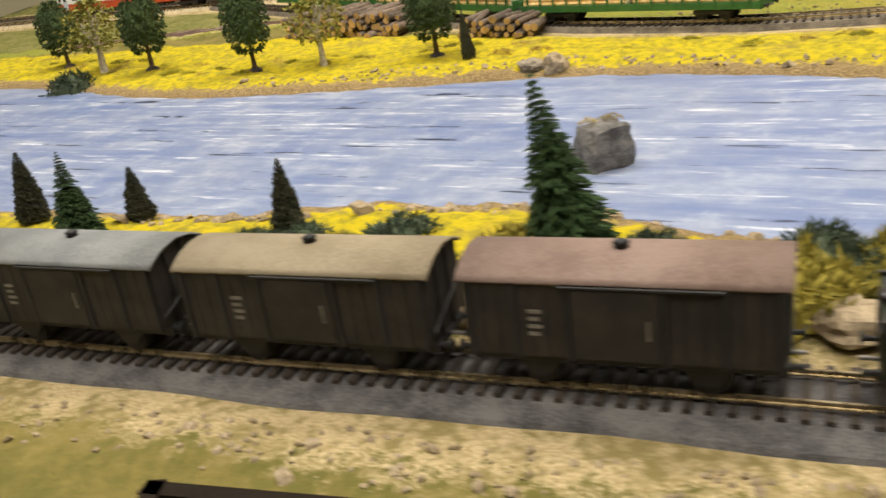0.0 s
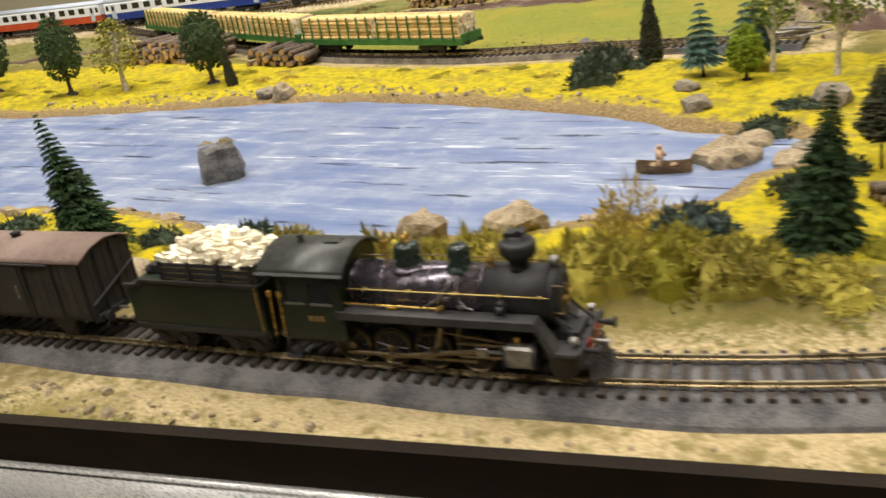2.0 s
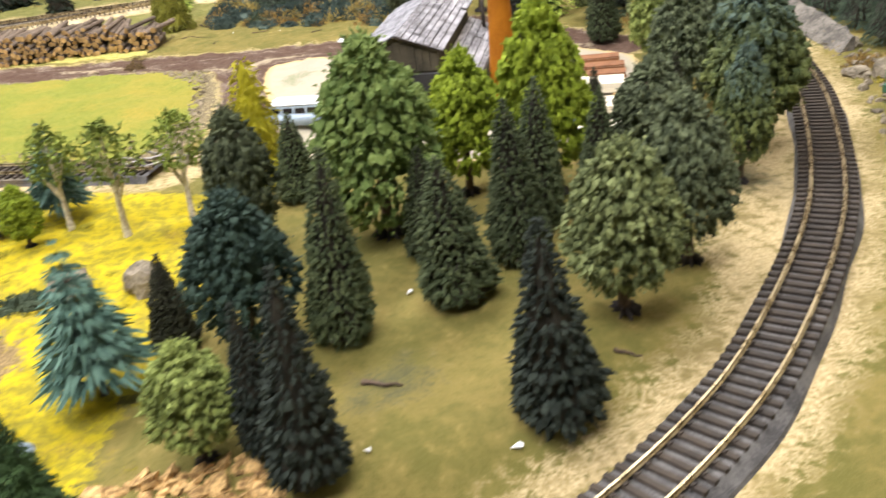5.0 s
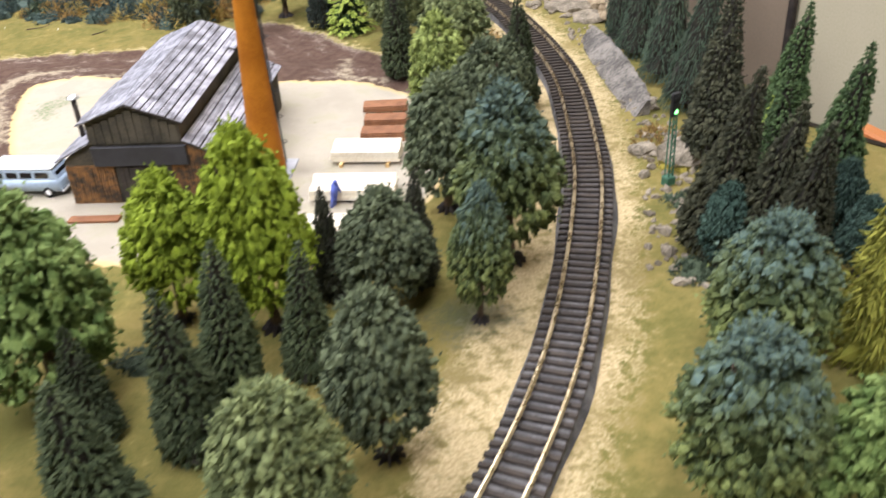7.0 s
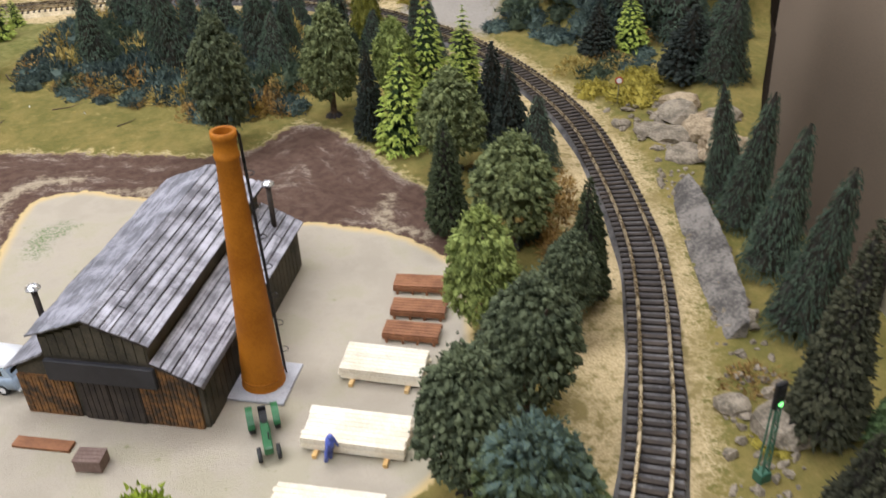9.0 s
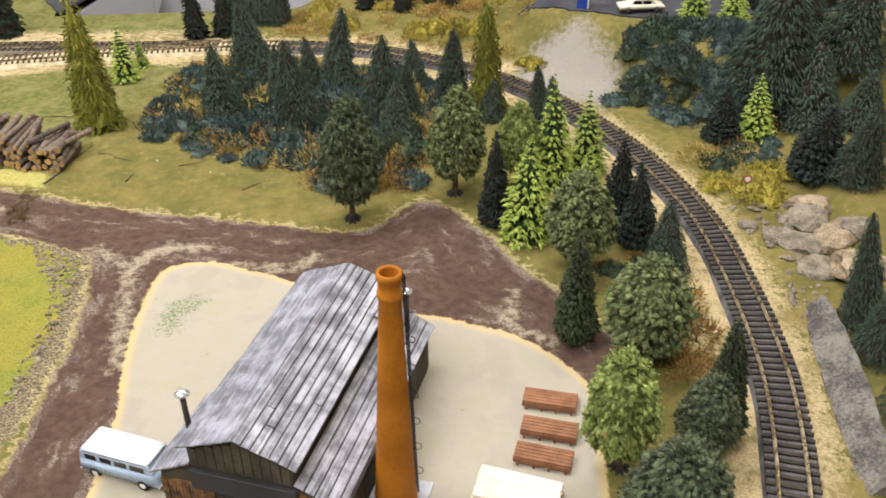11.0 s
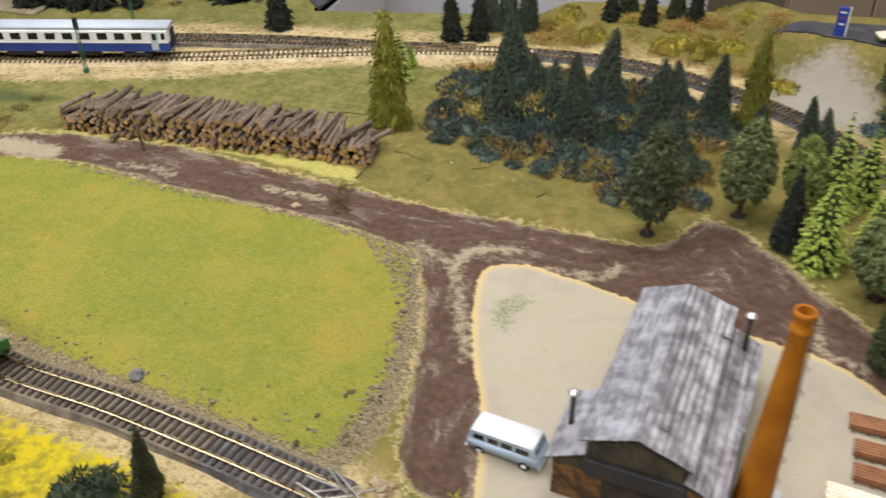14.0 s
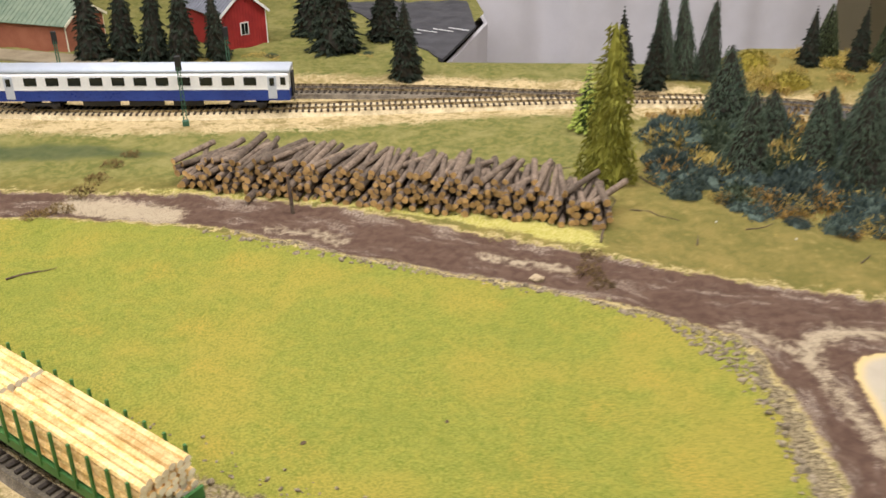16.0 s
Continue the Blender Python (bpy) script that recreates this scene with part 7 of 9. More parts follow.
def build_chimney():
    root = thing("factory_chimney", pose(0.7535, 0.5915, Z0 + 0.0005, 0, 0, -24.8) @ pose(0, 0, 0, -1.2, 0.6, 0), "tall orange-brown round factory chimney on a concrete slab", "chimney", scale=MM)
    bm = bmesh.new()
    box(bm, -17, 17, -17, 17, 0, 1.6, 0.3)
    part("base_slab", bm, M["concrete"], root, "pale grey concrete slab")
    bm = bmesh.new()
    outer = [(r * (0.84 - 0.0007 * z), z * 1.035) for r, z in [(14.2, 1.6), (13.6, 6)] + [(13.6 - 6.3 * u, 6 + 125 * u) for u in (0.15, 0.3, 0.45, 0.6, 0.75, 0.9, 1.0)] + [(8.1, 132), (8.3, 134), (7.4, 134.5), (7.6, 141), (8.4, 142), (8.4, 145), (6.2, 145)]]
    inner = [(4.4, 149.6), (4.3, 132), (4.2, 124)]
    rings = []
    n = 32
    for r, z in outer + inner:
        rings.append([bm.verts.new((r * math.cos(2 * math.pi * i / n), r * math.sin(2 * math.pi * i / n), z)) for i in range(n)])
    for a, b in zip(rings, rings[1:]):
        for i in range(n):
            bm.faces.new((a[i], a[(i + 1) % n], b[(i + 1) % n], b[i]))
    bm.faces.new(rings[-1])
    part("shaft", bm, M["brick_orange"], root, "orange-brown tapered stack", True)
    for z, r in ((6.7, 11.35),):
        bm = bmesh.new()
        lathe(bm, [(r, z - 0.5), (r + 0.25, z - 0.4), (r + 0.25, z + 0.4), (r, z + 0.5)], 32)
        part("band", bm, M["brick_orange"], root, "", True)
    bm = bmesh.new()
    a = radians(38)
    for s in (-1.6, 1.6):
        rod(bm, (12.6 * math.cos(a) - s * math.sin(a), 12.6 * math.sin(a) + s * math.cos(a), 3), (7.0 * math.cos(a) - s * math.sin(a), 7.0 * math.sin(a) + s * math.cos(a), 148), 0.45, n=5)
    ladder = part("ladder", bm, M["smoke_black"], root, "black iron ladder")
    for k in range(34):
        z = 6 + k * 4.15
        r = 12.6 - 5.6 * (z - 3) / 145
        bm = bmesh.new()
        rod(bm, (r * math.cos(a) - 1.6 * math.sin(a), r * math.sin(a) + 1.6 * math.cos(a), z), (r * math.cos(a) + 1.6 * math.sin(a), r * math.sin(a) - 1.6 * math.cos(a), z), 0.3, n=4)
        part("rung", bm, M["smoke_black"], ladder)
    for k in range(7):
        z = 18 + k * 18
        r = 12.6 - 5.6 * (z - 3) / 145
        bm = bmesh.new()
        ring = [Vector(((r + 1.6 - 2.2 * math.cos(t)) * math.cos(a) - 2.6 * math.sin(t) * math.sin(a), (r + 1.6 - 2.2 * math.cos(t)) * math.sin(a) + 2.6 * math.sin(t) * math.cos(a), z)) for t in np.linspace(0.5, 5.8, 9)]
        for p, q in zip(ring, ring[1:]):
            rod(bm, p, q, 0.28, n=4)
        part("hoop", bm, M["smoke_black"], ladder)


build_chimney()


def board_stack(x, y, turn, w, d, layers):
    root = thing("board_stack", pose(x, y, Z0 + 0.0005, 0, 0, turn), "stack of pale fresh sawn boards on bearers", "timber stack", "sawn board stacks", MM)
    for bx in (-w * 0.34, w * 0.34):
        bm = bmesh.new()
        box(bm, bx - 1.1, bx + 1.1, -d / 2 - 4, d / 2 + 2, 0, 2.2)
        part("bearer", bm, M["pale_log"], root, "square yellow bearer")
    n = 8
    pitch = d / n
    for k in range(layers):
        for j in range(n):
            bm = bmesh.new()
            sx = random.uniform(-0.8, 0.8)
            box(bm, -w / 2 + sx, w / 2 + sx, -d / 2 + j * pitch + 0.1, -d / 2 + (j + 1) * pitch - 0.1, 2.3 + k * 1.75, 2.3 + (k + 1) * 1.75 - 0.1)
            part("board", bm, M["board_wood"], root)


board_stack(0.8193, 0.5805, -27, 46, 23, 4)
board_stack(0.7955, 0.533, -26, 53, 24, 4)
board_stack(0.772, 0.486, -25, 52, 25, 4)


def stake_frame(x, y, turn):
    root = thing("lumber_rack", pose(x, y, Z0 + 0.0005, 0, 0, turn), "red-brown wooden lumber rack with posts lying in the yard", "lumber rack", "lumber racks", (0.00087, 0.00095, 0.00095))
    for j in range(5):
        bm = bmesh.new()
        box(bm, -19, 19, -7 + j * 2.8, -4.5 + j * 2.8, 5.4, 6.6, 0.15)
        part("deck_board", bm, M["rust_cart"], root)
    for s in (-7.4, 7.0):
        bm = bmesh.new()
        box(bm, -19, 19, s, s + 1, 2.2, 5.2, 0.1)
        part("side_beam", bm, M["rust_cart"], root)
        for bx in (-16, -5, 5, 16):
            bm = bmesh.new()
            box(bm, bx - 0.8, bx + 0.8, s - 0.6, s + 0.9, 0, 5.6, 0.1)
            part("post", bm, M["rust_cart"], root)


for cx, cy, ct in ((0.8565, 0.652, -22), (0.8495, 0.6275, -23.5), (0.8405, 0.6065, -25)):
    stake_frame(cx, cy, ct)


def wheel(parent, x, y, z, r, w, hub="white_paint"):
    bm = bmesh.new()
    rod(bm, (x, y - w / 2, z), (x, y + w / 2, z), r, n=16)
    t = part("wheel", bm, M["tyre"], parent, "", True)
    bm = bmesh.new()
    rod(bm, (x, y - w / 2 - 0.15, z), (x, y + w / 2 + 0.15, z), r * 0.52, n=12)
    part("rim", bm, M[hub], t)
    return t


def build_van():
    root = thing("van", pose(0.606, 0.638, Z0 + 0.0007, 0, 0, -27.6), "pale blue model minibus with white roof parked on the yard", "van", scale=MM)
    bm = bmesh.new()
    side = [(-25, 4), (-25.5, 9), (-24.5, 13.5), (24, 13.5), (25.5, 9), (25.5, 4)]
    prism_y(bm, side, -10, 10)
    bmesh.ops.bevel(bm, geom=bm.edges[:], offset=1.0, segments=2, affect="EDGES")
    part("body", bm, M["van_blue"], root, "pale blue lower body", True)
    bm = bmesh.new()
    prism_y(bm, [(-24.4, 13), (-22.8, 19), (21.5, 19), (24, 13)], -9.5, 9.5)
    part("cabin", bm, M["van_blue"], root, "")
    bm = bmesh.new()
    prism_y(bm, [(-23.2, 18.6), (-21.6, 21.4), (20.4, 21.4), (22.2, 18.6)], -9.4, 9.4)
    bmesh.ops.bevel(bm, geom=bm.edges[:], offset=1.0, segments=2, affect="EDGES")
    part("roof", bm, M["white_paint"], root, "white roof", True)
    for s in (-1, 1):
        for x0, x1 in ((-20.5, -13), (-10.5, -3), (-1, 7), (9, 18.5)):
            bm = bmesh.new()
            box(bm, x0, x1, s * 9.5 - 0.25, s * 9.5 + 0.25, 13.6, 17.6, 0.2)
            part("window", bm, M["glass_dark"], root)
        for x in (-16, 15.5):
            wheel(root, x, s * 8.8, 3.6, 3.6, 2.6)
    for x, k in ((-23.9, 1), (22.9, 1)):
        bm = bmesh.new()
        box(bm, x - 0.3, x + 0.3, -7.8, 7.8, 13.8, 17.6, 0.2)
        w = part("windscreen", bm, M["glass_dark"], root)
        w.rotation_euler = (0, 0, 0)
    for x in (-25.6, 25.6):
        bm = bmesh.new()
        box(bm, x - 0.6, x + 0.6, -9.6, 9.6, 3.6, 5.2, 0.3)
        part("bumper", bm, M["white_paint"], root, "white bumper")


build_van()


def build_car():
    root = thing("car", pose(1.108, 1.214, ground_at(1.108, 1.214) + 0.0022, 0, 0, -6), "cream white model saloon car parked on the asphalt", "car", scale=MM)
    bm = bmesh.new()
    prism_y(bm, [(-26, 3.5), (-26.5, 8), (-14, 9.2), (16, 9.2), (26, 7.6), (26, 3.5)], -9.5, 9.5)
    bmesh.ops.bevel(bm, geom=bm.edges[:], offset=0.9, segments=2, affect="EDGES")
    part("body", bm, M["cream"], root, "cream white body", True)
    bm = bmesh.new()
    prism_y(bm, [(-15, 9), (-9, 14.5), (9, 14.5), (17, 9)], -8.3, 8.3)
    part("cabin", bm, M["cream"], root)
    for s in (-1, 1):
        for x0, x1 in ((-10, -1), (0.5, 10)):
            bm = bmesh.new()
            box(bm, x0, x1, s * 8.3 - 0.25, s * 8.3 + 0.25, 9.8, 13.4, 0.2)
            part("window", bm, M["glass_dark"], root)
        for x in (-16, 16):
            wheel(root, x, s * 8.4, 3.5, 3.5, 2.2, "steel")


build_car()


def build_tractor():
    root = thing("tractor", pose(0.751, 0.549, Z0 + 0.0007, 0, 0, -88), "green model farm tractor standing in the yard", "tractor", scale=(0.00092, 0.00068, 0.00072))
    bm = bmesh.new()
    box(bm, 0, 20, -3.4, 3.4, 6, 13, 0.8)
    part("bonnet", bm, M["tractor_green"], root, "green bonnet")
    bm = bmesh.new()
    box(bm, -14, 0.5, -3, 3, 5, 9, 0.5)
    part("gearbox", bm, M["tractor_green"], root)
    bm = bmesh.new()
    box(bm, -12, -6, -3, 3, 9.2, 11.5, 0.5)
    box(bm, -13, -11.8, -3, 3, 10, 15, 0.4)
    part("seat", bm, M["smoke_black"], root, "black seat")
    bm = bmesh.new()
    rod(bm, (-4, 0, 12), (-1, 0, 8.5), 0.5)
    rod(bm, (-4.4, 0, 12.3), (-4.0, 0, 12.6), 3, n=14)
    part("steering_wheel", bm, M["smoke_black"], root)
    bm = bmesh.new()
    rod(bm, (13, 1.6, 12.5), (13, 1.6, 19), 0.6)
    part("exhaust", bm, M["smoke_black"], root)
    for s in (-1, 1):
        wheel(root, -8, s * 9.5, 8, 8, 4.4, "tractor_green")
        wheel(root, 17, s * 7, 4.6, 4.6, 3, "tractor_green")
        bm = bmesh.new()
        ring = [(-8 + 9.2 * math.cos(t), 8 + 9.2 * math.sin(t)) for t in np.linspace(0.2, 2.9, 9)]
        prism_y(bm, ring + [(-8 + 8.6 * math.cos(t), 8 + 8.6 * math.sin(t)) for t in np.linspace(2.9, 0.2, 9)], s * 9.5 - 2.6, s * 9.5 + 2.6)
        part("mudguard", bm, M["tractor_green"], root, "green mudguard")


build_tractor()


def figure(name, x, y, z, turn, mat, label, tall=19.0, lean=0.0):
    """A plain toy worker in one mesh."""
    bm = bmesh.new()
    for s in (-1, 1):
        rod(bm, (s * 1.6, 0, 0), (s * 1.0, 0, tall * 0.46), 1.1, 1.4, 7)
        rod(bm, (s * 2.2, 0, tall * 0.78), (s * 3.6, -2.2, tall * 0.5), 0.9, 0.7, 6)
    rod(bm, (0, 0, tall * 0.44), (0, 0, tall * 0.82), 2.2, 2.4, 9)
    bmesh.ops.create_icosphere(bm, subdivisions=2, radius=1.6, matrix=Matrix.Translation((0, 0, tall * 0.92)))
    me = bm_mesh(name, bm, M[mat], True)
    ob = new(name, me)
    ob.matrix_world = pose(x, y, z, lean, 0, turn)
    ob.scale = MM
    return tagged(ob, label, "figurine")


figure("toy_worker", 0.779, 0.524, Z0 + 0.001, 40, "figure_blue", "toy worker in blue overalls beside the board stack", 19, 12)

bm = bmesh.new()
box(bm, -16, 16, -3.6, 3.6, 0, 1.8, 0.3)
ob = new("plank", bm_mesh("plank", bm, M["rust_cart"]))
ob.matrix_world, ob.scale = pose(0.6405, 0.5755, Z0 + 0.0006, 0, 0, -24), MM
tagged(ob, "red-brown plank lying in front of the mill", "plank")
crate = thing("crate", pose(0.666, 0.5535, Z0 + 0.0006, 0, 0, -20), "small red-brown wooden crate in the yard", "crate", scale=MM)
bm = bmesh.new()
box(bm, -7, 7, -5, 5, 0, 7, 0.4)
part("box", bm, M["roof_brown"], crate)
for j in range(4):
    bm = bmesh.new()
    box(bm, -7.2, 7.2, -5 + j * 2.55, -2.8 + j * 2.55, 7.05, 7.6)
    part("lid_slat", bm, M["roof_brown"], crate)


# ---- logs ----
def log_mesh(n=9):
    """A log 1 long along y and 1 in radius: bark with pale ends."""
    v, f, idx = [], [], []
    for s in (-0.5, 0.5):
        v += [(math.cos(2 * math.pi * i / n) * (1 + 0.06 * math.sin(5 * i)), s, math.sin(2 * math.pi * i / n)) for i in range(n)]
    for i in range(n):
        f.append((i, (i + 1) % n, n + (i + 1) % n, n + i))
        idx.append(0)
    f += [tuple(range(n)), tuple(range(n, 2 * n))[::-1]]
    idx += [1, 1]
    return v, f, idx


LOG = link_mesh("log", *log_mesh()[:2], [M["log_bark"], M["log_end"]], idx=log_mesh()[2])
SLIM_LOG = link_mesh("log", *log_mesh(8)[:2], [M["pale_log"], M["board_wood"]], idx=log_mesh(8)[2])


def log_pile(name, a, b, layers, length, rad, label, fan=0.25, seed=1):
    """Round logs in a long heap from a to b, ends facing the road."""
    rng = random.Random(seed)
    a, b = Vector(a), Vector(b)
    d = b - a
    along = d.normalized()
    turn = math.degrees(math.atan2(along.y, along.x))
    root = thing(name, pose(a.x, a.y, ground_at(*((a + b) / 2)), 0, 0, turn), label, "log pile")
    run, n = d.length, int(d.length / (2.05 * rad))
    for k in range(layers):
        for i in range(n):
            u = (i + 0.5 * (k % 2)) / n
            cap = layers * (0.45 + 0.55 * math.sin(math.pi * min(max(u * 0.9 + 0.06, 0), 1)) ** 0.7) + rng.uniform(-0.9, 0.6)
            if k > cap or u > 1:
                continue
            r = rad * rng.uniform(0.72, 1.15)
            top = k >= cap - 1.2
            yaw = (0.5 - u) * fan * 60 + rng.gauss(0, 5 if not top else 15) + (12 if top else 0)
            o = part("log", LOG, None, root)
            ln = length * rng.uniform(0.85, 1.1)
            o.matrix_local = pose(u * run + rng.gauss(0, rad * 0.3), length * 0.5 + rng.gauss(0, 0.0025) + k * rad * 0.6, rad * (0.95 + 1.7 * k) + (rng.uniform(0, rad) if top else 0), rng.gauss(0, 1.5) + (rng.uniform(0, 7) if top else 0), 0, -yaw)
            o.scale = (r, ln, r)
    return root


log_pile("log_pile", (0.157, 1.123), (0.496, 1.026), 6, 0.05, 0.0028, "long pile of bark-covered logs beside the earth road", seed=3)
log_pile("log_pile", (-0.19, 0.985), (-0.065, 0.905), 4, 0.05, 0.0034, "brown log heap by the pond bank", seed=4)
log_pile("log_pile", (0.0, 0.842), (0.06, 0.805), 3, 0.035, 0.0032, "small brown log heap by the pond bank", seed=5)
bm = bmesh.new()
rod(bm, (0, 0, 0), (0.0006, 0.0006, 0.022), 0.0011, 0.0009, 7)
ob = new("stake", bm_mesh("stake", bm, M["rust_cart"]))
ob.matrix_world = pose(0.25, 1.098, ground_at(0.25, 1.098), 3, -4, 0)
tagged(ob, "brown stake standing before the log pile", "stake")

dead = thing("log_bench", pose(0.43, 0.255, ground_at(0.43, 0.255), 0, 0, -12), "few brown logs stacked on the yellow grass", "log stack")
for i, (dy, dz) in enumerate(((-0.004, 0.002), (0.001, 0.002), (0.006, 0.002), (-0.0015, 0.0055), (0.0035, 0.0055))):
    o = part("log", LOG, None, dead)
    o.matrix_local = pose(random.uniform(-0.003, 0.003), dy, dz, 0, 0, 90 + random.uniform(-5, 5))
    o.scale = (0.0021, 0.04, 0.0021)

# waymarker on a brown pole
mark = thing("waymarker", pose(0.4185, 0.219, ground_at(0.4185, 0.219), 4, -5, 20), "brown wooden pole with pale crossboards by the bank", "signpost", scale=MM)
bm = bmesh.new()
rod(bm, (0, 0, 0), (0, 0, 44), 0.9, 0.7, 7)
part("pole", bm, M["bark"], mark)
for k in range(4):
    bm = bmesh.new()
    box(bm, -4.5, 4.5, -1.2, -0.8, 34 + k * 2.6, 35.6 + k * 2.6, 0.1)
    part("crossboard", bm, M["birch_bark"], mark, "pale crossboard")

boat = thing("rowing_boat", pose(0.337, 0.352, WATER, 0, 0, -20), "small wooden rowing boat on the pond", "boat", scale=MM)
bm = bmesh.new()
hull = []
for i in range(11):
    u = i / 10
    w = 5.2 * math.sin(math.pi * (0.06 + 0.9 * u)) ** 0.6
    x = -15 + 30 * u
    hull.append([bm.verts.new((x, s * w * k, z)) for s, k, z in ((-1, 1, 5 + 2 * (2 * u - 1) ** 2), (-1, 0.6, 0.2), (1, 0.6, 0.2), (1, 1, 5 + 2 * (2 * u - 1) ** 2))])
for p, q in zip(hull, hull[1:]):
    for j in range(3):
        bm.faces.new((p[j], p[j + 1], q[j + 1], q[j]))
bmesh.ops.solidify(bm, geom=bm.faces[:], thickness=0.6)
part("hull", bm, M["boat_wood"], boat)
for x in (-6, 5):
    bm = bmesh.new()
    box(bm, x - 1.5, x + 1.5, -4.4, 4.4, 3.4, 4.2)
    part("thwart", bm, M["boat_wood"], boat)
figure("toy_angler", 0.335, 0.352, WATER + 0.001, 60, "skin", "toy angler standing in the rowing boat", 15)
bm = bmesh.new()
lathe(bm, [(4, 0), (4.2, 3), (4, 6), (4.2, 9), (4, 12)], 14)
ob = new("drum", bm_mesh("drum", bm, M["dbl_drum"] if "dbl_drum" in M else M["van_blue"], True))
ob.matrix_world, ob.scale = pose(0.449, 0.272, ground_at(0.449, 0.272), 0, 25, 0), MM
tagged(ob, "blue-grey oil drum leaning on the bank", "drum")

scrap = thing("scrap_heap", pose(0.497, 0.6, Z0 + 0.004, 0, 0, -28), "loose steel bars and stones at the track end", "scrap")
for k in range(7):
    bm = bmesh.new()
    rod(bm, (-0.016, 0, 0.001), (0.016, 0, 0.0016), 0.0009, n=6)
    o = part("bar", bm, M["steel"], scrap)
    o.matrix_local = pose(random.uniform(-0.01, 0.01), random.uniform(-0.014, 0.014), 0.003 + 0.0014 * k, random.uniform(-6, 6), 0, random.uniform(-50, 50))
rubble([(0.47, 0.59), (0.49, 0.63), (0.53, 0.61), (0.51, 0.575)], 70, 0.0015, 0.004, M["stone_tan"], 14, "rubble", "pinkish stones heaped over the track end")


# ---- signals, sign, asphalt ----
def colour_signal(x, y, h, turn, lit, label, z=None):
    root = thing("signal_mast", pose(x, y, ground_at(x, y) if z is None else z, 0, 0, turn), label, "signal", "railway signals", MM)
    bm = bmesh.new()
    box(bm, -3.2, 3.2, -3, 3, 0, 6, 0.4)
    part("base_box", bm, M["signal_green"], root, "green relay box")
    bm = bmesh.new()
    for sx, sy in ((-1, -1), (1, -1), (1, 1), (-1, 1)):
        rod(bm, (sx * 1.7, sy * 1.7, 5), (sx * 1.2, sy * 1.2, h - 8), 0.5, n=4)
    part("mast", bm, M["signal_green"], root, "green lattice mast")
    for k in range(9):
        z0, z1 = 7 + k * (h - 16) / 9, 7 + (k + 1) * (h - 16) / 9
        bm = bmesh.new()
        s = 1 if k % 2 else -1
        rod(bm, (-1.5 * s, -1.5, z0), (1.5 * s, -1.5, z1), 0.35, n=4)
        rod(bm, (1.5, -1.5 * s, z0), (1.5, 1.5 * s, z1), 0.35, n=4)
        part("lattice_bar", bm, M["signal_green"], root)
    bm = bmesh.new()
    box(bm, -3, 3, -1.4, 1.2, h - 12, h + 3, 0.7)
    head = part("signal_head", bm, M["smoke_black"], root, "black signal head")
    for k, zz in enumerate((h - 0.5, h - 4.5, h - 8.5)):
        bm = bmesh.new()
        rod(bm, (0, -1.4, zz), (0, -1.9, zz), 1.4, n=14)
        part("lens", bm, M["lamp_green"] if (lit and k == 2) else M["smoke_black"], head, "lit green lens" if (lit and k == 2) else "")
        bm = bmesh.new()
        ring = [(math.cos(t) * 1.7, math.sin(t) * 1.7) for t in np.linspace(0.0, math.pi, 8)]
        for p, q in zip(ring, ring[1:]):
            rod(bm, (p[0], -1.8, zz + p[1]), (q[0], -1.8, zz + q[1]), 0.35, n=4)
        part("visor", bm, M["smoke_black"], head)
    return root


colour_signal(0.972, 0.452, 57, 10, True, "green model colour-light signal showing green beside the track")
colour_signal(0.129, 1.289, 68, 190, False, "green lattice signal mast before the blue and white coach")
colour_signal(0.15, 1.44, 60, 190, False, "green lattice signal mast behind the coach")
colour_signal(-0.05, 1.47, 50, 190, False, "small green signal mast by the station")


def patch(name, outline, lift, mat, label):
    """A thin paved sheet that follows the ground."""
    p = np.array(outline)
    bm = bmesh.new()
    xs, ys = np.arange(p[:, 0].min(), p[:, 0].max() + 0.006, 0.006), np.arange(p[:, 1].min(), p[:, 1].max() + 0.006, 0.006)
    X, Y = np.meshgrid(xs, ys)
    dist = inside_dist(outline, X, Y)
    PX, PY = pull_in(X.ravel(), Y.ravel(), dist.ravel(), outline)
    PX, PY = PX.reshape(X.shape), PY.reshape(X.shape)
    vs = {}
    for j in range(len(ys)):
        for i in range(len(xs)):
            if dist[j, i] > -0.0065:
                vs[i, j] = bm.verts.new((PX[j, i], PY[j, i], ground_at(PX[j, i], PY[j, i]) + lift))
    for (i, j) in list(vs):
        if all(k in vs for k in ((i + 1, j), (i + 1, j + 1), (i, j + 1))):
            bm.faces.new((vs[i, j], vs[i + 1, j], vs[i + 1, j + 1], vs[i, j + 1]))
    ret = bmesh.ops.extrude_face_region(bm, geom=bm.faces[:])
    for v in ret["geom"]:
        if isinstance(v, bmesh.types.BMVert):
            v.co.z -= 0.004
    return tagged(new(name, bm_mesh(name, bm, mat)), label, "pavement", kind="structure")


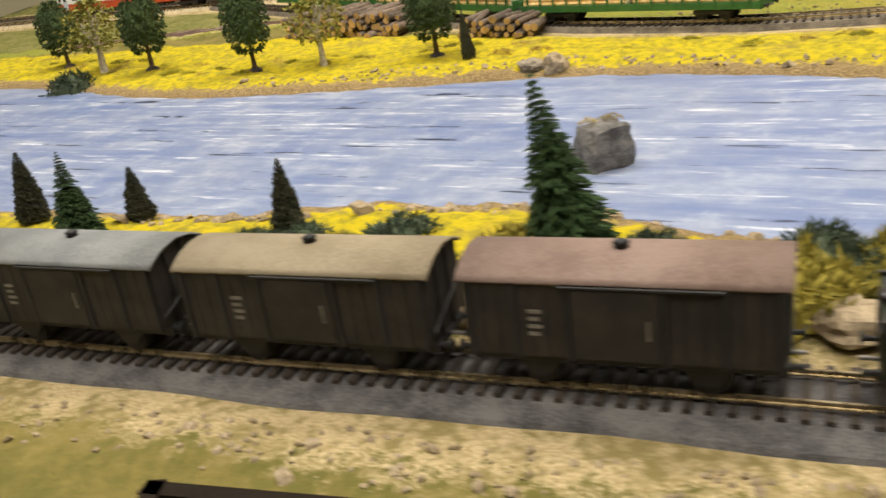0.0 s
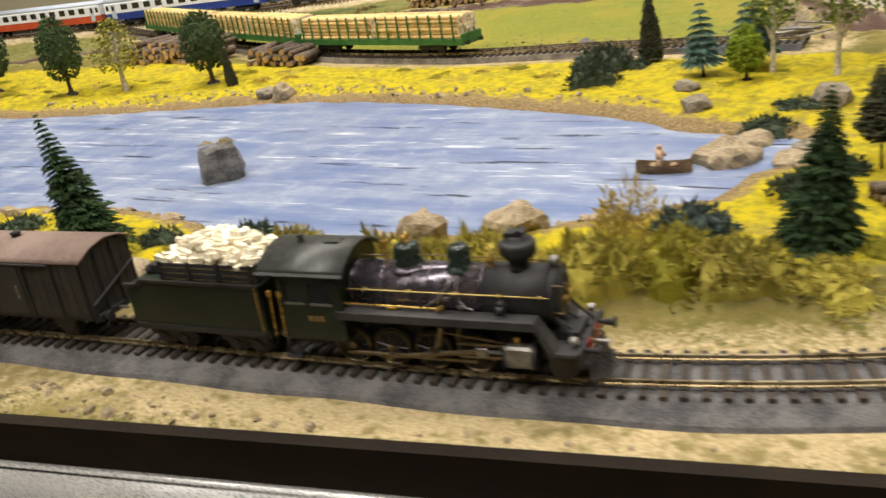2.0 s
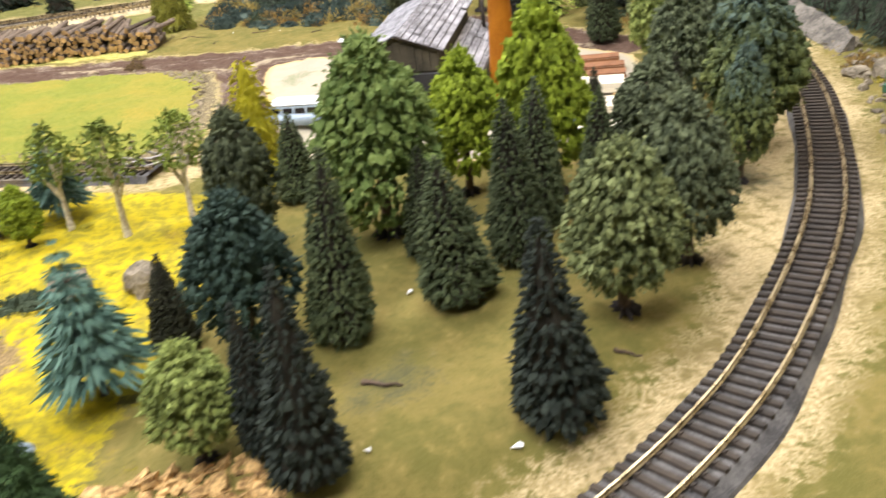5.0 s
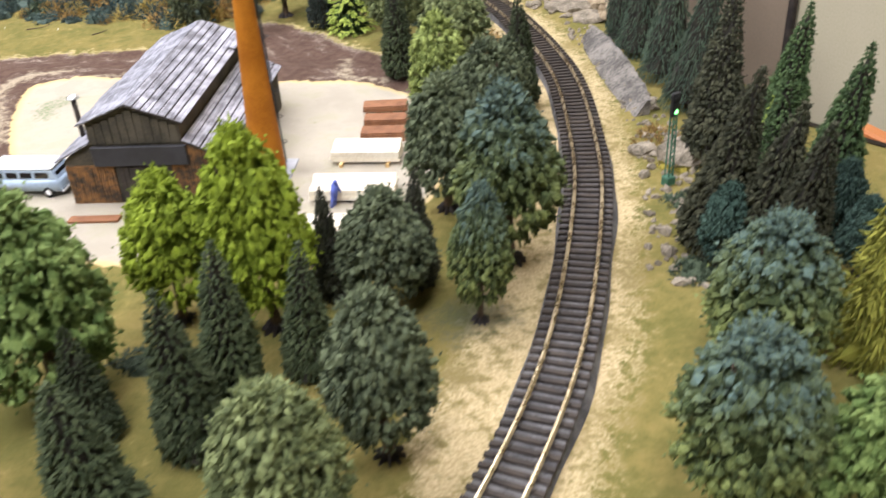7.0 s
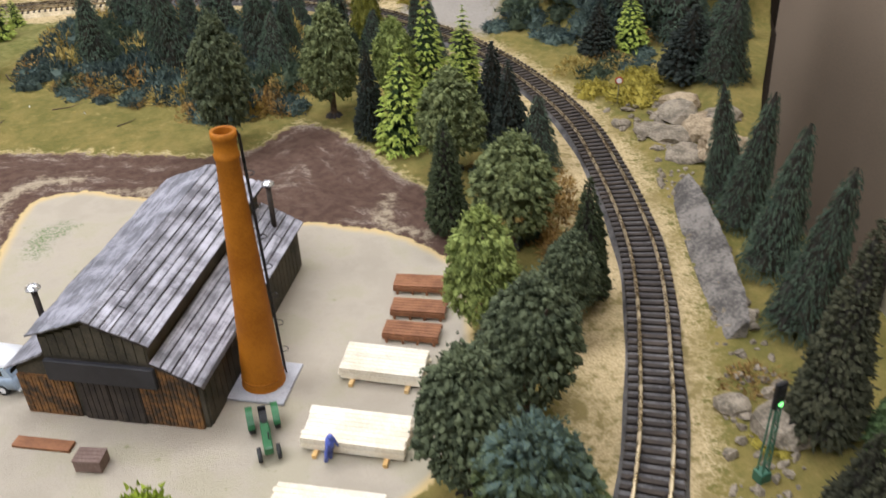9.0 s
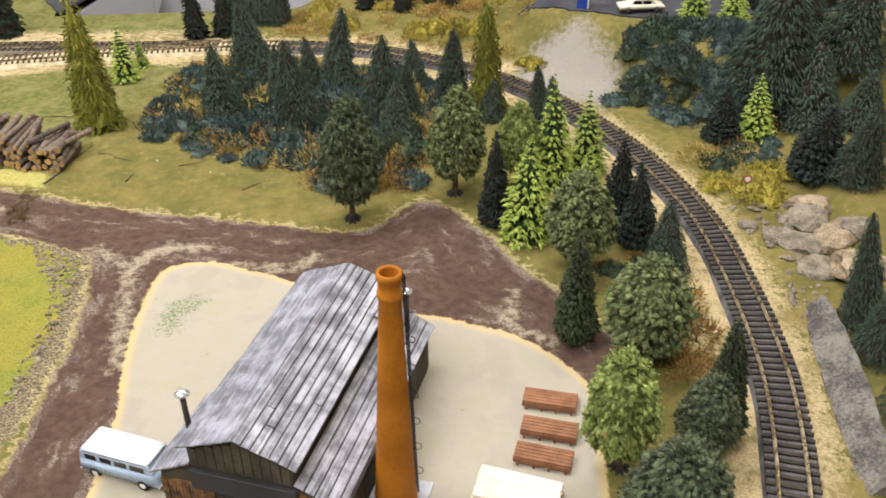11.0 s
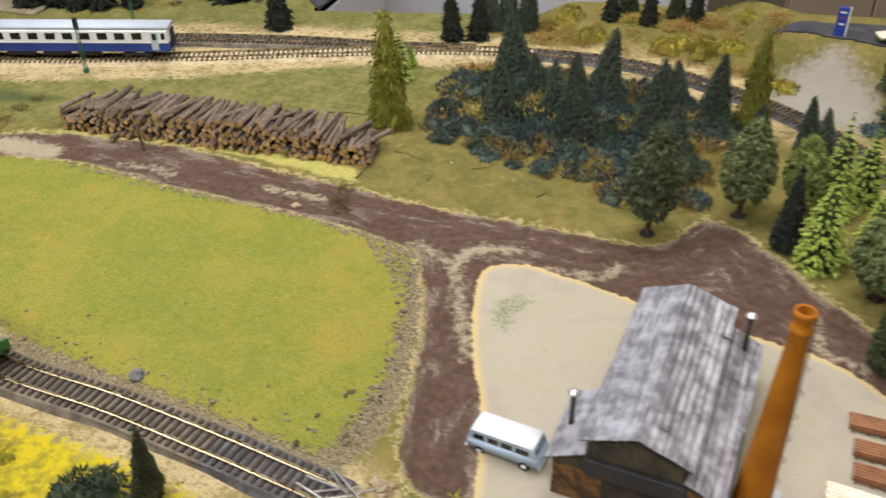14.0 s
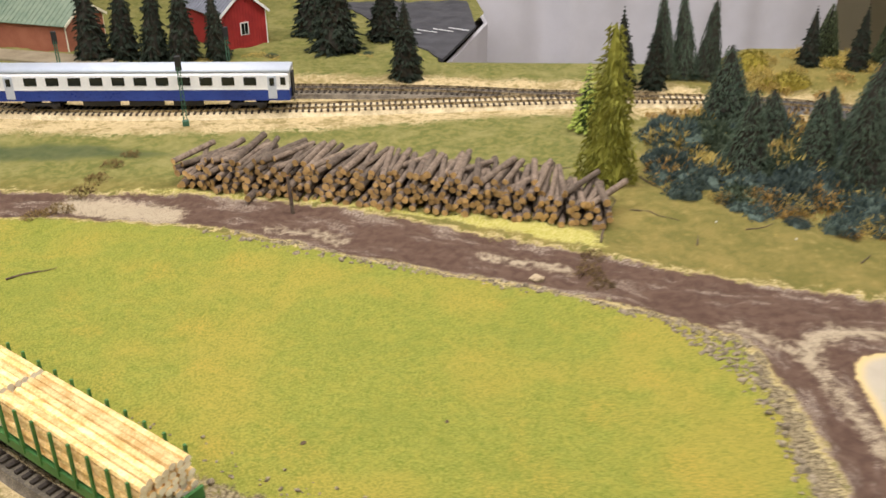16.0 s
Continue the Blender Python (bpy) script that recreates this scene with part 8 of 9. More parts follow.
patch("road", [(0.985, 1.295), (1.05, 1.225), (1.12, 1.185), (1.25, 1.175), (1.4, 1.17), (1.4, 1.24), (1.2, 1.25), (1.06, 1.28)], 0.0018, M["asphalt"], "dark asphalt road on the hill")
patch("pavement", [(0.25, 1.85), (0.335, 1.665), (0.375, 1.56), (0.398, 1.52), (0.455, 1.69), (0.455, 1.85)], 0.0018, M["asphalt_pale"] if "asphalt_pale" in M else M["asphalt"], "grey parking area at the back edge")
for k in range(5):
    bm = bmesh.new()
    box(bm, -0.001, 0.001, -0.016, 0.016, 0, 0.0005)
    ob = new("parking_line", bm_mesh("parking_line", bm, M["white_paint"]))
    ob.matrix_world = pose(0.34 + 0.022 * k, 1.64 + 0.004 * k, ground_at(0.34, 1.66) + 0.0026, 0, 0, 55)
    tagged(ob, "white painted parking bay line on the asphalt", "road marking", "parking lines", "structure")

pylon = thing("sign_pylon", pose(1.047, 1.24, ground_at(1.047, 1.24), 0, 0, -28), "blue filling station pylon sign with white edge", "sign", scale=MM)
bm = bmesh.new()
box(bm, -6, 6, -1.6, 1.6, 0, 36, 0.3)
part("panel", bm, M["sign_blue"], pylon, "blue sign panel")
bm = bmesh.new()
box(bm, 6.1, 7.6, -2, 2, 0, 36.6, 0.2)
part("edge", bm, M["white_paint"], pylon, "white edge of the sign")
for k, (w, c) in enumerate(((7, "white_paint"), (5, "red_paint"), (6, "white_paint"))):
    bm = bmesh.new()
    box(bm, -w / 2, w / 2, -1.9, -1.62, 29 - k * 7, 31 - k * 7)
    part("bar", bm, M[c], pylon)

disc = thing("speed_sign", pose(1.083, 0.868, ground_at(1.083, 0.868), 0, 0, -20), "small round white and red track sign on a post", "sign", scale=MM)
bm = bmesh.new()
rod(bm, (0, 0, 0), (0, 0, 20), 0.5, n=6)
part("post", bm, M["steel"], disc)
bm = bmesh.new()
rod(bm, (0, -0.6, 21), (0, -1.2, 21), 3.4, n=18)
part("disc", bm, M["red_paint"], disc, "red rim")
bm = bmesh.new()
rod(bm, (0, -1.2, 21), (0, -1.4, 21), 2.4, n=18)
part("face", bm, M["white_paint"], disc, "white face")


# ---- houses at the back ----
def house(name, m, w, d, h, ridge, wall, roof, label, windows, trim="white_paint"):
    root = thing(name, m, label, "house", scale=MM)
    bm = bmesh.new()
    prism(bm, [(-w / 2, 0), (w / 2, 0), (w / 2, h), (0, ridge), (-w / 2, h)], 0, d)
    part("wall", bm, M[wall], root)
    # upright boarding on the gable and long sides
    n = int(w / 4)
    for k in range(n):
        y = -w / 2 + (k + 0.5) * w / n
        top = h + (ridge - h) * (1 - abs(y) / (w / 2)) - 1.6
        bm = bmesh.new()
        box(bm, -0.5, 0, y - w / n * 0.46, y + w / n * 0.46, 0.5, top)
        part("cladding_board", bm, M[wall], root)
    for s in (-1, 1):
        L0 = math.hypot(w / 2, ridge - h) + 5
        a = math.atan2(ridge - h, w / 2)
        bm = bmesh.new()
        box(bm, -4, d + 4, 0, L0, -0.6, 0.8, 0.1)
        r = part("roof", bm, M[roof], root, "")
        r.matrix_local = Matrix.Translation((0, 0, ridge + 0.9)) @ Matrix.Rotation(0 if s > 0 else math.pi, 4, "Z") @ Matrix.Translation((0 if s > 0 else -d, 0, 0)) @ Matrix.Rotation(-a, 4, "X")
        for k in range(int(d / 7)):
            bm = bmesh.new()
            box(bm, -3.5 + k * 7.2, -2.9 + k * 7.2, 0.3, L0 - 0.3, 0.8, 1.5)
            part("roof_seam", bm, M[roof], r)
        bm = bmesh.new()
        box(bm, -1.0, 1.0, s * w / 2 - 1.2 * (s > 0) , s * w / 2 + 1.2 * (s < 0), 0.2, h)
        part("corner_board", bm, M[trim], root, "white corner board")
        # gable board
        bm = bmesh.new()
        box(bm, -4.8, -4.1, 0, L0, -2.4, 0.9)
        g = part("barge_board", bm, M[trim], root, "white barge board")
        g.matrix_local = Matrix.Translation((0, 0, ridge + 0.9)) @ (Matrix.Identity(4) if s > 0 else Matrix.Scale(-1, 4, (0, 1, 0))) @ Matrix.Rotation(-a, 4, "X")
    for side, u, z, ww, hh in windows:
        bm = bmesh.new()
        if side == "g":
            box(bm, -1.1, -0.4, u - ww / 2 - 1, u + ww / 2 + 1, z - 1, z + hh + 1)
        else:
            box(bm, u - ww / 2 - 1, u + ww / 2 + 1, -w / 2 - 0.7, -w / 2 + 0.1, z - 1, z + hh + 1)
        f = part("window", bm, M[trim], root, "white framed window")
        for q in (-0.25, 0.25):
            bm = bmesh.new()
            if side == "g":
                box(bm, -1.4, -1.1, u + q * ww - ww * 0.22, u + q * ww + ww * 0.22, z, z + hh)
            else:
                box(bm, u + q * ww - ww * 0.22, u + q * ww + ww * 0.22, -w / 2 - 1.0, -w / 2 - 0.7, z, z + hh)
            part("pane", bm, M["glass_dark"], f)
    return root


# gable end looks along -x of the house's own axes
house("red_house", pose(0.147, 1.59, ground_at(0.147, 1.59), 0, 0, 128), 66, 105, 46, 74, "barn_red", "roof_slate", "red wooden house with white trim and blue-grey roof", [("g", 0, 18, 10, 14), ("l", 30, 16, 10, 14), ("l", 70, 16, 10, 14)])
house("station_house", pose(-0.06, 1.61, ground_at(-0.06, 1.61), 0, 0, 160), 78, 170, 36, 58, "station_red", "roof_green", "brick-red station house with pale green roof", [("g", 0, 12, 12, 14), ("l", 30, 14, 12, 11), ("l", 75, 14, 12, 11), ("l", 120, 14, 12, 11)], "cream")
bm = bmesh.new()
box(bm, -0.105, 0.1, -0.02, 0.02, 0, 0.008, 0.001)
ob = new("platform", bm_mesh("platform", bm, M["roof_tan"]))
ob.matrix_world = pose(-0.1, 1.545, Z0 - 0.001, 0, 0, -18)
tagged(ob, "low brown station platform behind the siding", "platform")


# ---- rolling stock ----
def along(line, s):
    """Place and heading at s metres along a plan line."""
    k = np.r_[0, np.cumsum(np.linalg.norm(np.diff(line, axis=0), axis=1))]
    return np.array([np.interp(s, k, line[:, 0]), np.interp(s, k, line[:, 1])])


def nearest_s(line, x, y):
    k = np.r_[0, np.cumsum(np.linalg.norm(np.diff(line, axis=0), axis=1))]
    return float(k[np.argmin(np.hypot(line[:, 0] - x, line[:, 1] - y))])


def on_rails(line, s, base):
    """The pose of a vehicle whose middle stands at s, with two axles base apart, facing along the line."""
    a, b = along(line, s - base / 2), along(line, s + base / 2)
    c, d = (a + b) / 2, b - a
    return pose(c[0], c[1], RAIL_TOP - float(sink(*c)), 0, 0, math.degrees(math.atan2(d[1], d[0])))


def rail_wheels(parent, x, r, mat="smoke_black", gauge=7.6):
    bm = bmesh.new()
    rod(bm, (x, -gauge - 1, r), (x, gauge + 1, r), 0.9, n=8)
    ax = part("axle", bm, M["steel"], parent)
    for s in (-1, 1):
        bm = bmesh.new()
        rod(bm, (x, s * gauge, r), (x, s * (gauge + 2.2), r), r, n=22)
        rod(bm, (x, s * (gauge - 0.6), r), (x, s * gauge, r), r + 0.7, n=22)
        part("wheel", bm, M[mat], ax)


def buffers(root, x, z, way):
    for s in (-1, 1):
        bm = bmesh.new()
        rod(bm, (x, s * 10, z), (x + way * 3.4, s * 10, z), 0.9, n=8)
        rod(bm, (x + way * 3.4, s * 10, z), (x + way * 4.1, s * 10, z), 2.2, n=14)
        part("buffer", bm, M["smoke_black"], root, "black buffer")
    bm = bmesh.new()
    rod(bm, (x, 0, z - 1), (x + way * 4.4, 0, z - 1), 0.7, n=8)
    part("coupling", bm, M["steel"], root)


def half_ring(bm, x0, x1, r0, r1, cz, a0, a1, n=16, y=0.0):
    """A curved plate round the x axis."""
    out = [(math.cos(t) * r1 + y, cz + math.sin(t) * r1) for t in np.linspace(a0, a1, n)]
    inn = [(math.cos(t) * r0 + y, cz + math.sin(t) * r0) for t in np.linspace(a1, a0, n)]
    prism(bm, out + inn, x0, x1)


def build_locomotive(m):
    """A wood-burning eight-coupled engine, in millimetres; x = 0 at the cowcatcher's tip, running towards +x."""
    root = thing("steam_locomotive", m, "black model steam locomotive with balloon chimney and brass fittings", "locomotive", scale=MM)
    BX = 27.0
    # frames and running plates
    bm = bmesh.new()
    box(bm, -122, -11, -6.2, 6.2, 5, 16)
    part("frame", bm, M["smoke_black"], root)
    for s in (-1, 1):
        bm = bmesh.new()
        box(bm, -96, -23, s * 12.6 - 3.2, s * 12.6 + 3.2, 22.4, 23.7, 0.2)
        box(bm, -96, -23, s * 15.4 - 0.5, s * 15.4 + 0.5, 20.6, 23.72, 0.15)
        part("running_board", bm, M["plate_grey"], root, "dusty black running board")
        bm = bmesh.new()
        prism_y(bm, [(-23.1, 23.6), (-23.1, 20.8), (-18.4, 11.2), (-16.6, 13.2)], s * 12.6 - 3.2, s * 12.6 + 3.2)
        part("sloped_plate", bm, M["plate_grey"], root)
        # hanger brackets below the board
        for x in (-88, -71, -55, -38):
            bm = bmesh.new()
            prism_y(bm, [(x - 0.5, 22.4), (x + 0.5, 22.4), (x + 0.5, 15), (x - 0.5, 15)], s * 9.4 - 0.6, s * 9.4 + 0.6)
            part("bracket", bm, M["smoke_black"], root)
    bm = bmesh.new()
    box(bm, -18.6, -8.6, -15.4, 15.4, 11.4, 13.0, 0.3)
    part("front_deck", bm, M["plate_grey"], root)
    bm = bmesh.new()
    box(bm, -9.8, -8.2, -16, 16, 8.0, 14.0, 0.3)
    part("buffer_beam", bm, M["black_paint"], root)
    for s in (-1, 1):
        bm = bmesh.new()
        box(bm, -8.2, -7.9, s * 5 - 2.2, s * 5 + 2.2, 8.8, 13.2)
        part("beam_plate", bm, M["red_paint"], root, "small red plate on the buffer beam")
    for s in (-1, 1):
        bm = bmesh.new()
        rod(bm, (-8.2, s * 10, 12), (-3.4, s * 10, 12), 0.85, n=8)
        rod(bm, (-5.6, s * 10, 12), (-4.4, s * 10, 12), 1.3, n=10)
        rod(bm, (-3.4, s * 10, 12), (-2.8, s * 10, 12), 2.1, n=14)
        part("buffer", bm, M["smoke_black"], root, "black buffer")
    bm = bmesh.new()
    rod(bm, (-8.2, 0, 10), (-2.5, 0, 10), 0.8, n=8)
    rod(bm, (-3.2, -1.6, 10), (-3.2, 1.6, 10), 0.6, n=6)
    rod(bm, (-3.2, 0, 10.2), (-4.6, 0, 6.2), 0.5, n=6)
    part("coupling", bm, M["steel"], root)
    # air hoses curling down beside the coupling
    for s in (-1, 1):
        bm = bmesh.new()
        pts = [(-8.4, s * 3.2, 12.6), (-6.4, s * 3.4, 12.4), (-5.2, s * 3.4, 10), (-5.6, s * 3.2, 6.6)]
        for p, q in zip(pts, pts[1:]):
            rod(bm, p, q, 0.45, n=6)
        part("air_hose", bm, M["rod"], root, "brownish air hose")
    # boiler with bands
    bm = bmesh.new()
    rod(bm, (-93, 0, BX), (-42, 0, BX), 9.7, 9.5, 40)
    boiler = part("boiler", bm, M["boiler"], root, "blued steel boiler jacket", True)
    for x in (-92, -80.5, -62.5, -52.5, -43):
        bm = bmesh.new()
        rod(bm, (x - 0.45, 0, BX), (x + 0.45, 0, BX), 9.85, n=40)
        part("boiler_band", bm, M["boiler"], boiler, "", True)
    bm = bmesh.new()
    box(bm, -93, -78, -8.6, 8.6, 16, 24)
    part("firebox", bm, M["smoke_black"], root)
    bm = bmesh.new()
    rod(bm, (-42, 0, BX), (-18.2, 0, BX), 10.1, 10.1, 40)
    smoke = part("smokebox", bm, M["smoke_black"], root, "soot black smokebox", True)
    bm = bmesh.new()
    rod(bm, (-19.4, 0, BX), (-18.0, 0, BX), 10.5, n=40)
    part("front_ring", bm, M["smoke_black"], smoke, "", True)
    bm = bmesh.new()
    rod(bm, (-18.1, 0, BX), (-16.8, 0, BX), 8.8, 7.4, 30)
    rod(bm, (-16.8, 0, BX), (-16.0, 0, BX), 4.8, 2.8, 24)
    door = part("smokebox_door", bm, M["smoke_black"], smoke)
    bm = bmesh.new()
    for y0, z0, y1, z1 in ((-5, BX, 5, BX), (0, BX - 4, 0, BX + 4)):
        rod(bm, (-15.6, y0, z0), (-15.6, y1, z1), 0.35, n=6)
    part("door_handle", bm, M["brass"], door, "brass door handle")
    # an upright grab iron across the door
    bm = bmesh.new()
    pts = [(-18, -7.6, BX + 6.4), (-14.8, -7.6, BX + 6.4), (-14.8, -7.6, BX - 3.4), (-18, -7.6, BX - 3.4)]
    for p, q in zip(pts, pts[1:]):
        rod(bm, p, q, 0.35, n=6)
    part("grab_iron", bm, M["rod"], smoke)
    for k in range(12):
        t = 2 * math.pi * k / 12
        bm = bmesh.new()
        rod(bm, (-18, 9.5 * math.cos(t), BX + 9.5 * math.sin(t)), (-17.5, 9.5 * math.cos(t), BX + 9.5 * math.sin(t)), 0.4, n=6)
        part("rivet", bm, M["smoke_black"], smoke)
    bm = bmesh.new()
    box(bm, -40, -22, -7.6, 7.6, 11, 19)
    part("saddle", bm, M["smoke_black"], root)
    # balloon chimney with its spark hood
    bm = bmesh.new()
    lathe(bm, [(4.6, 36.0), (3.5, 37.2), (3.2, 38.6), (5.6, 41.2), (6.2, 42.2), (6.35, 44.6), (6.0, 45.6), (5.4, 46.0), (3.9, 46.3), (3.8, 47.6), (3.2, 48.0)], 32, (-31, 0, 0))
    ch = part("chimney", bm, M["smoke_black"], root, "black balloon chimney", True)
    bm = bmesh.new()
    prism_y(bm, [(-35.2, 47.6), (-29.4, 48.0), (-28.0, 49.4), (-29.6, 50.4), (-31.2, 49.4), (-34.8, 49.2)], -2.4, 2.4)
    part("flap", bm, M["smoke_black"], ch)
    # domes, bell, whistle
    bm = bmesh.new()
    lathe(bm, [(6.6, 34.6), (6.2, 35.6), (5.2, 36.6), (4.75, 37.6), (4.7, 42.2), (4.2, 43.6), (2.6, 44.4), (0.6, 44.6)], 30, (-72, 0, 0))
    dome = part("steam_dome", bm, M["dome_green"], root, "dark green steam dome", True)
    bm = bmesh.new()
    lathe(bm, [(6.8, 34.4), (6.7, 35.4), (5.3, 36.8), (5.2, 36.2)], 30, (-72, 0, 0))
    part("skirt", bm, M["boiler"], dome, "polished steel dome skirt", True)
    bm = bmesh.new()
    rod(bm, (-72, -2, 44.5), (-72, 2, 44.5), 1.0, n=8)
    part("valve_base", bm, M["brass"], dome, "brass valve base")
    for y in (-1.4, 1.4):
        bm = bmesh.new()
        lathe(bm, [(0.9, 44.4), (0.7, 45.6), (1.0, 46.2), (0.35, 47.6)], 10, (-72, y, 0))
        part("safety_valve", bm, M["brass"], dome, "brass safety valve", True)
    bm = bmesh.new()
    lathe(bm, [(6.0, 34.8), (5.4, 35.8), (4.4, 36.8), (4.0, 37.8), (3.9, 42.4), (3.4, 43.6), (1.6, 44.0)], 30, (-52.5, 0, 0))
    part("sand_dome", bm, M["dome_green"], root, "dark green sand dome", True)
    bm = bmesh.new()
    lathe(bm, [(1.9, 36.2), (0.9, 37.2), (0.8, 38.2), (1.7, 38.6), (1.6, 39.6), (0.9, 41.4), (0.4, 41.8), (0.3, 44)], 14, (-41, -1, 0))
    part("bell", bm, M["brass"], root, "brass bell", True)
    bm = bmesh.new()
    rod(bm, (-80, -1, 36), (-80, -1, 42), 0.6, n=8)
    rod(bm, (-80, -1, 42), (-80, -1, 45.2), 1.2, n=10)
    rod(bm, (-80, -1, 45.2), (-80, -1, 46.6), 0.5, n=8)
    part("whistle", bm, M["brass"], root, "brass whistle")
    bm = bmesh.new()
    rod(bm, (-80, -1, 39.5), (-92, 2, 38), 0.35, n=6)
    rod(bm, (-80, -1, 40.4), (-20, -0.5, 39.2), 0.22, n=5)
    part("whistle_cord", bm, M["rod"], root, "thin brass cord above the boiler")
    # pipes, handrails and fittings along the boiler
    for s in (-1, 1):
        bm = bmesh.new()
        rod(bm, (-93, s * 10.3, 30.4), (-19, s * 10.6, 30.4), 0.24, n=6)
        rail = part("handrail", bm, M["gold_trim"], root, "thin brass-coloured handrail")
        for x in (-86, -69, -52, -36, -22):
            bm = bmesh.new()
            rod(bm, (x, s * 8.9, 30.2), (x, s * 11, 30.4), 0.5, n=6)
            part("knob", bm, M["gold_trim"], rail)
        bm = bmesh.new()
        rod(bm, (-96, s * 11.6, 25.2), (-58, s * 11.6, 25.0), 0.38, n=6)
        part("injector_pipe", bm, M["brass"], root, "brass injector pipe")
        bm = bmesh.new()
        rod(bm, (-58.5, s * 11.6, 24.4), (-56, s * 11.6, 25.8), 0.9, n=8)
        rod(bm, (-77, s * 11.6, 24.2), (-73.5, s * 11.6, 24.2), 0.8, n=8)
        part("clack_valve", bm, M["brass"], root, "brass clack valve")
        for pts in ([(-53, s * 4.2, 36.2), (-54.5, s * 8.2, 32.4), (-58, s * 9.9, 28), (-63, s * 10.2, 25)], [(-52, s * 4.2, 36.2), (-51.5, s * 8.2, 32.4), (-50.4, s * 10, 27.4), (-48, s * 10.4, 25.2), (-45.5, s * 10.4, 24.6)]):
            bm = bmesh.new()
            for p, q in zip(pts, pts[1:]):
                rod(bm, p, q, 0.36, n=6)
            part("sand_pipe", bm, M["steel"], root, "thin grey sand pipe")
        bm = bmesh.new()
        pts = [(-35, s * 9.6, 27.4), (-35.2, s * 11.6, 27), (-35.2, s * 12.4, 24.5), (-35.2, s * 12.4, 21)]
        for p, q in zip(pts, pts[1:]):
            rod(bm, p, q, 1.7, n=12)
        part("steam_pipe", bm, M["smoke_black"], root, "", True)
        for y0, z0, y1 in ((7.2, 23, 9.6), (3.4, 19.4, 4.4)):
            bm = bmesh.new()
            rod(bm, (-18.6, s * y0, z0), (-10, s * y1, 13), 0.55, n=6)
            part("brace", bm, M["black_paint"], root)
        for x in (-89.5, -86, -82):
            bm = bmesh.new()
            rod(bm, (x, s * 9.0, 28.2), (x, s * 10.0, 28), 0.8, n=10)
            part("washout_plug", bm, M["smoke_black"], boiler)
        for x, z in ((-55, 28), (-50, 25.2)):
            bm = bmesh.new()
            box(bm, x - 1.1, x + 1.1, s * 9.9 - 0.6, s * 9.9 + 0.6, z - 0.6, z + 0.6)
            part("plate", bm, M["steel"], boiler)
        # lamps on the front deck
        bm = bmesh.new()
        rod(bm, (-11.2, s * 12, 13), (-11.2, s * 12, 15), 0.5, n=6)
        rod(bm, (-12.4, s * 12, 16.2), (-10, s * 12, 16.2), 1.3, 1.5, 12)
        part("headlamp", bm, M["steel"], root, "small headlamp")
    bm = bmesh.new()
    rod(bm, (-20.4, 0, 39), (-17.6, 0, 39), 1.7, 2.0, 16)
    rod(bm, (-19.4, 0, 36.8), (-19.4, 0, 38.2), 0.6, n=6)
    part("headlamp", bm, M["steel"], root, "headlamp on the smokebox", True)
    # wheels
    for x in (-95, -79, -63, -47):
        for s in (-1, 1):
            bm = bmesh.new()
            rod(bm, (x, s * 7.7, 7.2), (x, s * 9.2, 7.2), 6.9, n=30)
            w = part("driving_wheel", bm, M["smoke_black"], root)
            bm = bmesh.new()
            ring = [(math.cos(t), math.sin(t)) for t in np.linspace(0, 2 * math.pi, 31)]
            for p, q in zip(ring, ring[1:]):
                rod(bm, (x + 6.7 * p[0], s * 9.4, 7.2 + 6.7 * p[1]), (x + 6.7 * q[0], s * 9.4, 7.2 + 6.7 * q[1]), 0.55, n=4, caps=False)
            part("tyre", bm, M["rod"], w, "oily steel tyre")
            bm = bmesh.new()
            rod(bm, (x, s * 9.2, 7.2), (x, s * 10.4, 7.2), 1.7, n=12)
            part("hub", bm, M["rod"], w)
            for k in range(11):
                t = 2 * math.pi * k / 11
                bm = bmesh.new()
                rod(bm, (x + 1.6 * math.cos(t), s * 9.4, 7.2 + 1.6 * math.sin(t)), (x + 6.3 * math.cos(t), s * 9.4, 7.2 + 6.3 * math.sin(t)), 0.42, 0.34, 4)
                part("spoke", bm, M["black_paint"], w)
            bm = bmesh.new()
            half = [(x + 7.9 * math.cos(t), 7.2 + 7.9 * math.sin(t)) for t in np.linspace(0.35, 2.8, 12)] + [(x + 7.55 * math.cos(t), 7.2 + 7.55 * math.sin(t)) for t in np.linspace(2.8, 0.35, 12)]
            prism_y(bm, half, s * 8.2 - 1.2, s * 8.2 + 1.6)
            part("splasher", bm, M["plate_grey"], root)
    rail_wheels(root, -16.5, 4.8, "black_paint")
    for s in (-1, 1):
        bm = bmesh.new()
        box(bm, -97, -46, s * 10.8 - 0.5, s * 10.8 + 0.5, 4.2, 5.8, 0.3)
        part("coupling_rod", bm, M["rod"], root, "oily coupling rod")
        bm = bmesh.new()
        rod(bm, (-79, s * 12, 5.0), (-43, s * 12, 9.8), 0.9, n=6)
        rod(bm, (-79, s * 10.8, 5.0), (-79, s * 13, 5.0), 1.5, n=12)
        part("connecting_rod", bm, M["rod"], root, "oily connecting rod")
        bm = bmesh.new()
        rod(bm, (-43, s * 12, 9.8), (-34, s * 12, 9.8), 0.7, n=8)
        box(bm, -45.5, -41.5, s * 12 - 1.3, s * 12 + 1.3, 8, 11.6, 0.3)
        part("crosshead", bm, M["steel"], root, "steel crosshead")
        for z in (12.0, 7.2):
            bm = bmesh.new()
            box(bm, -52, -34, s * 12 - 0.55, s * 12 + 0.55, z, z + 1.0)
            part("slide_bar", bm, M["rod"], root, "brassy slide bar")
        bm = bmesh.new()
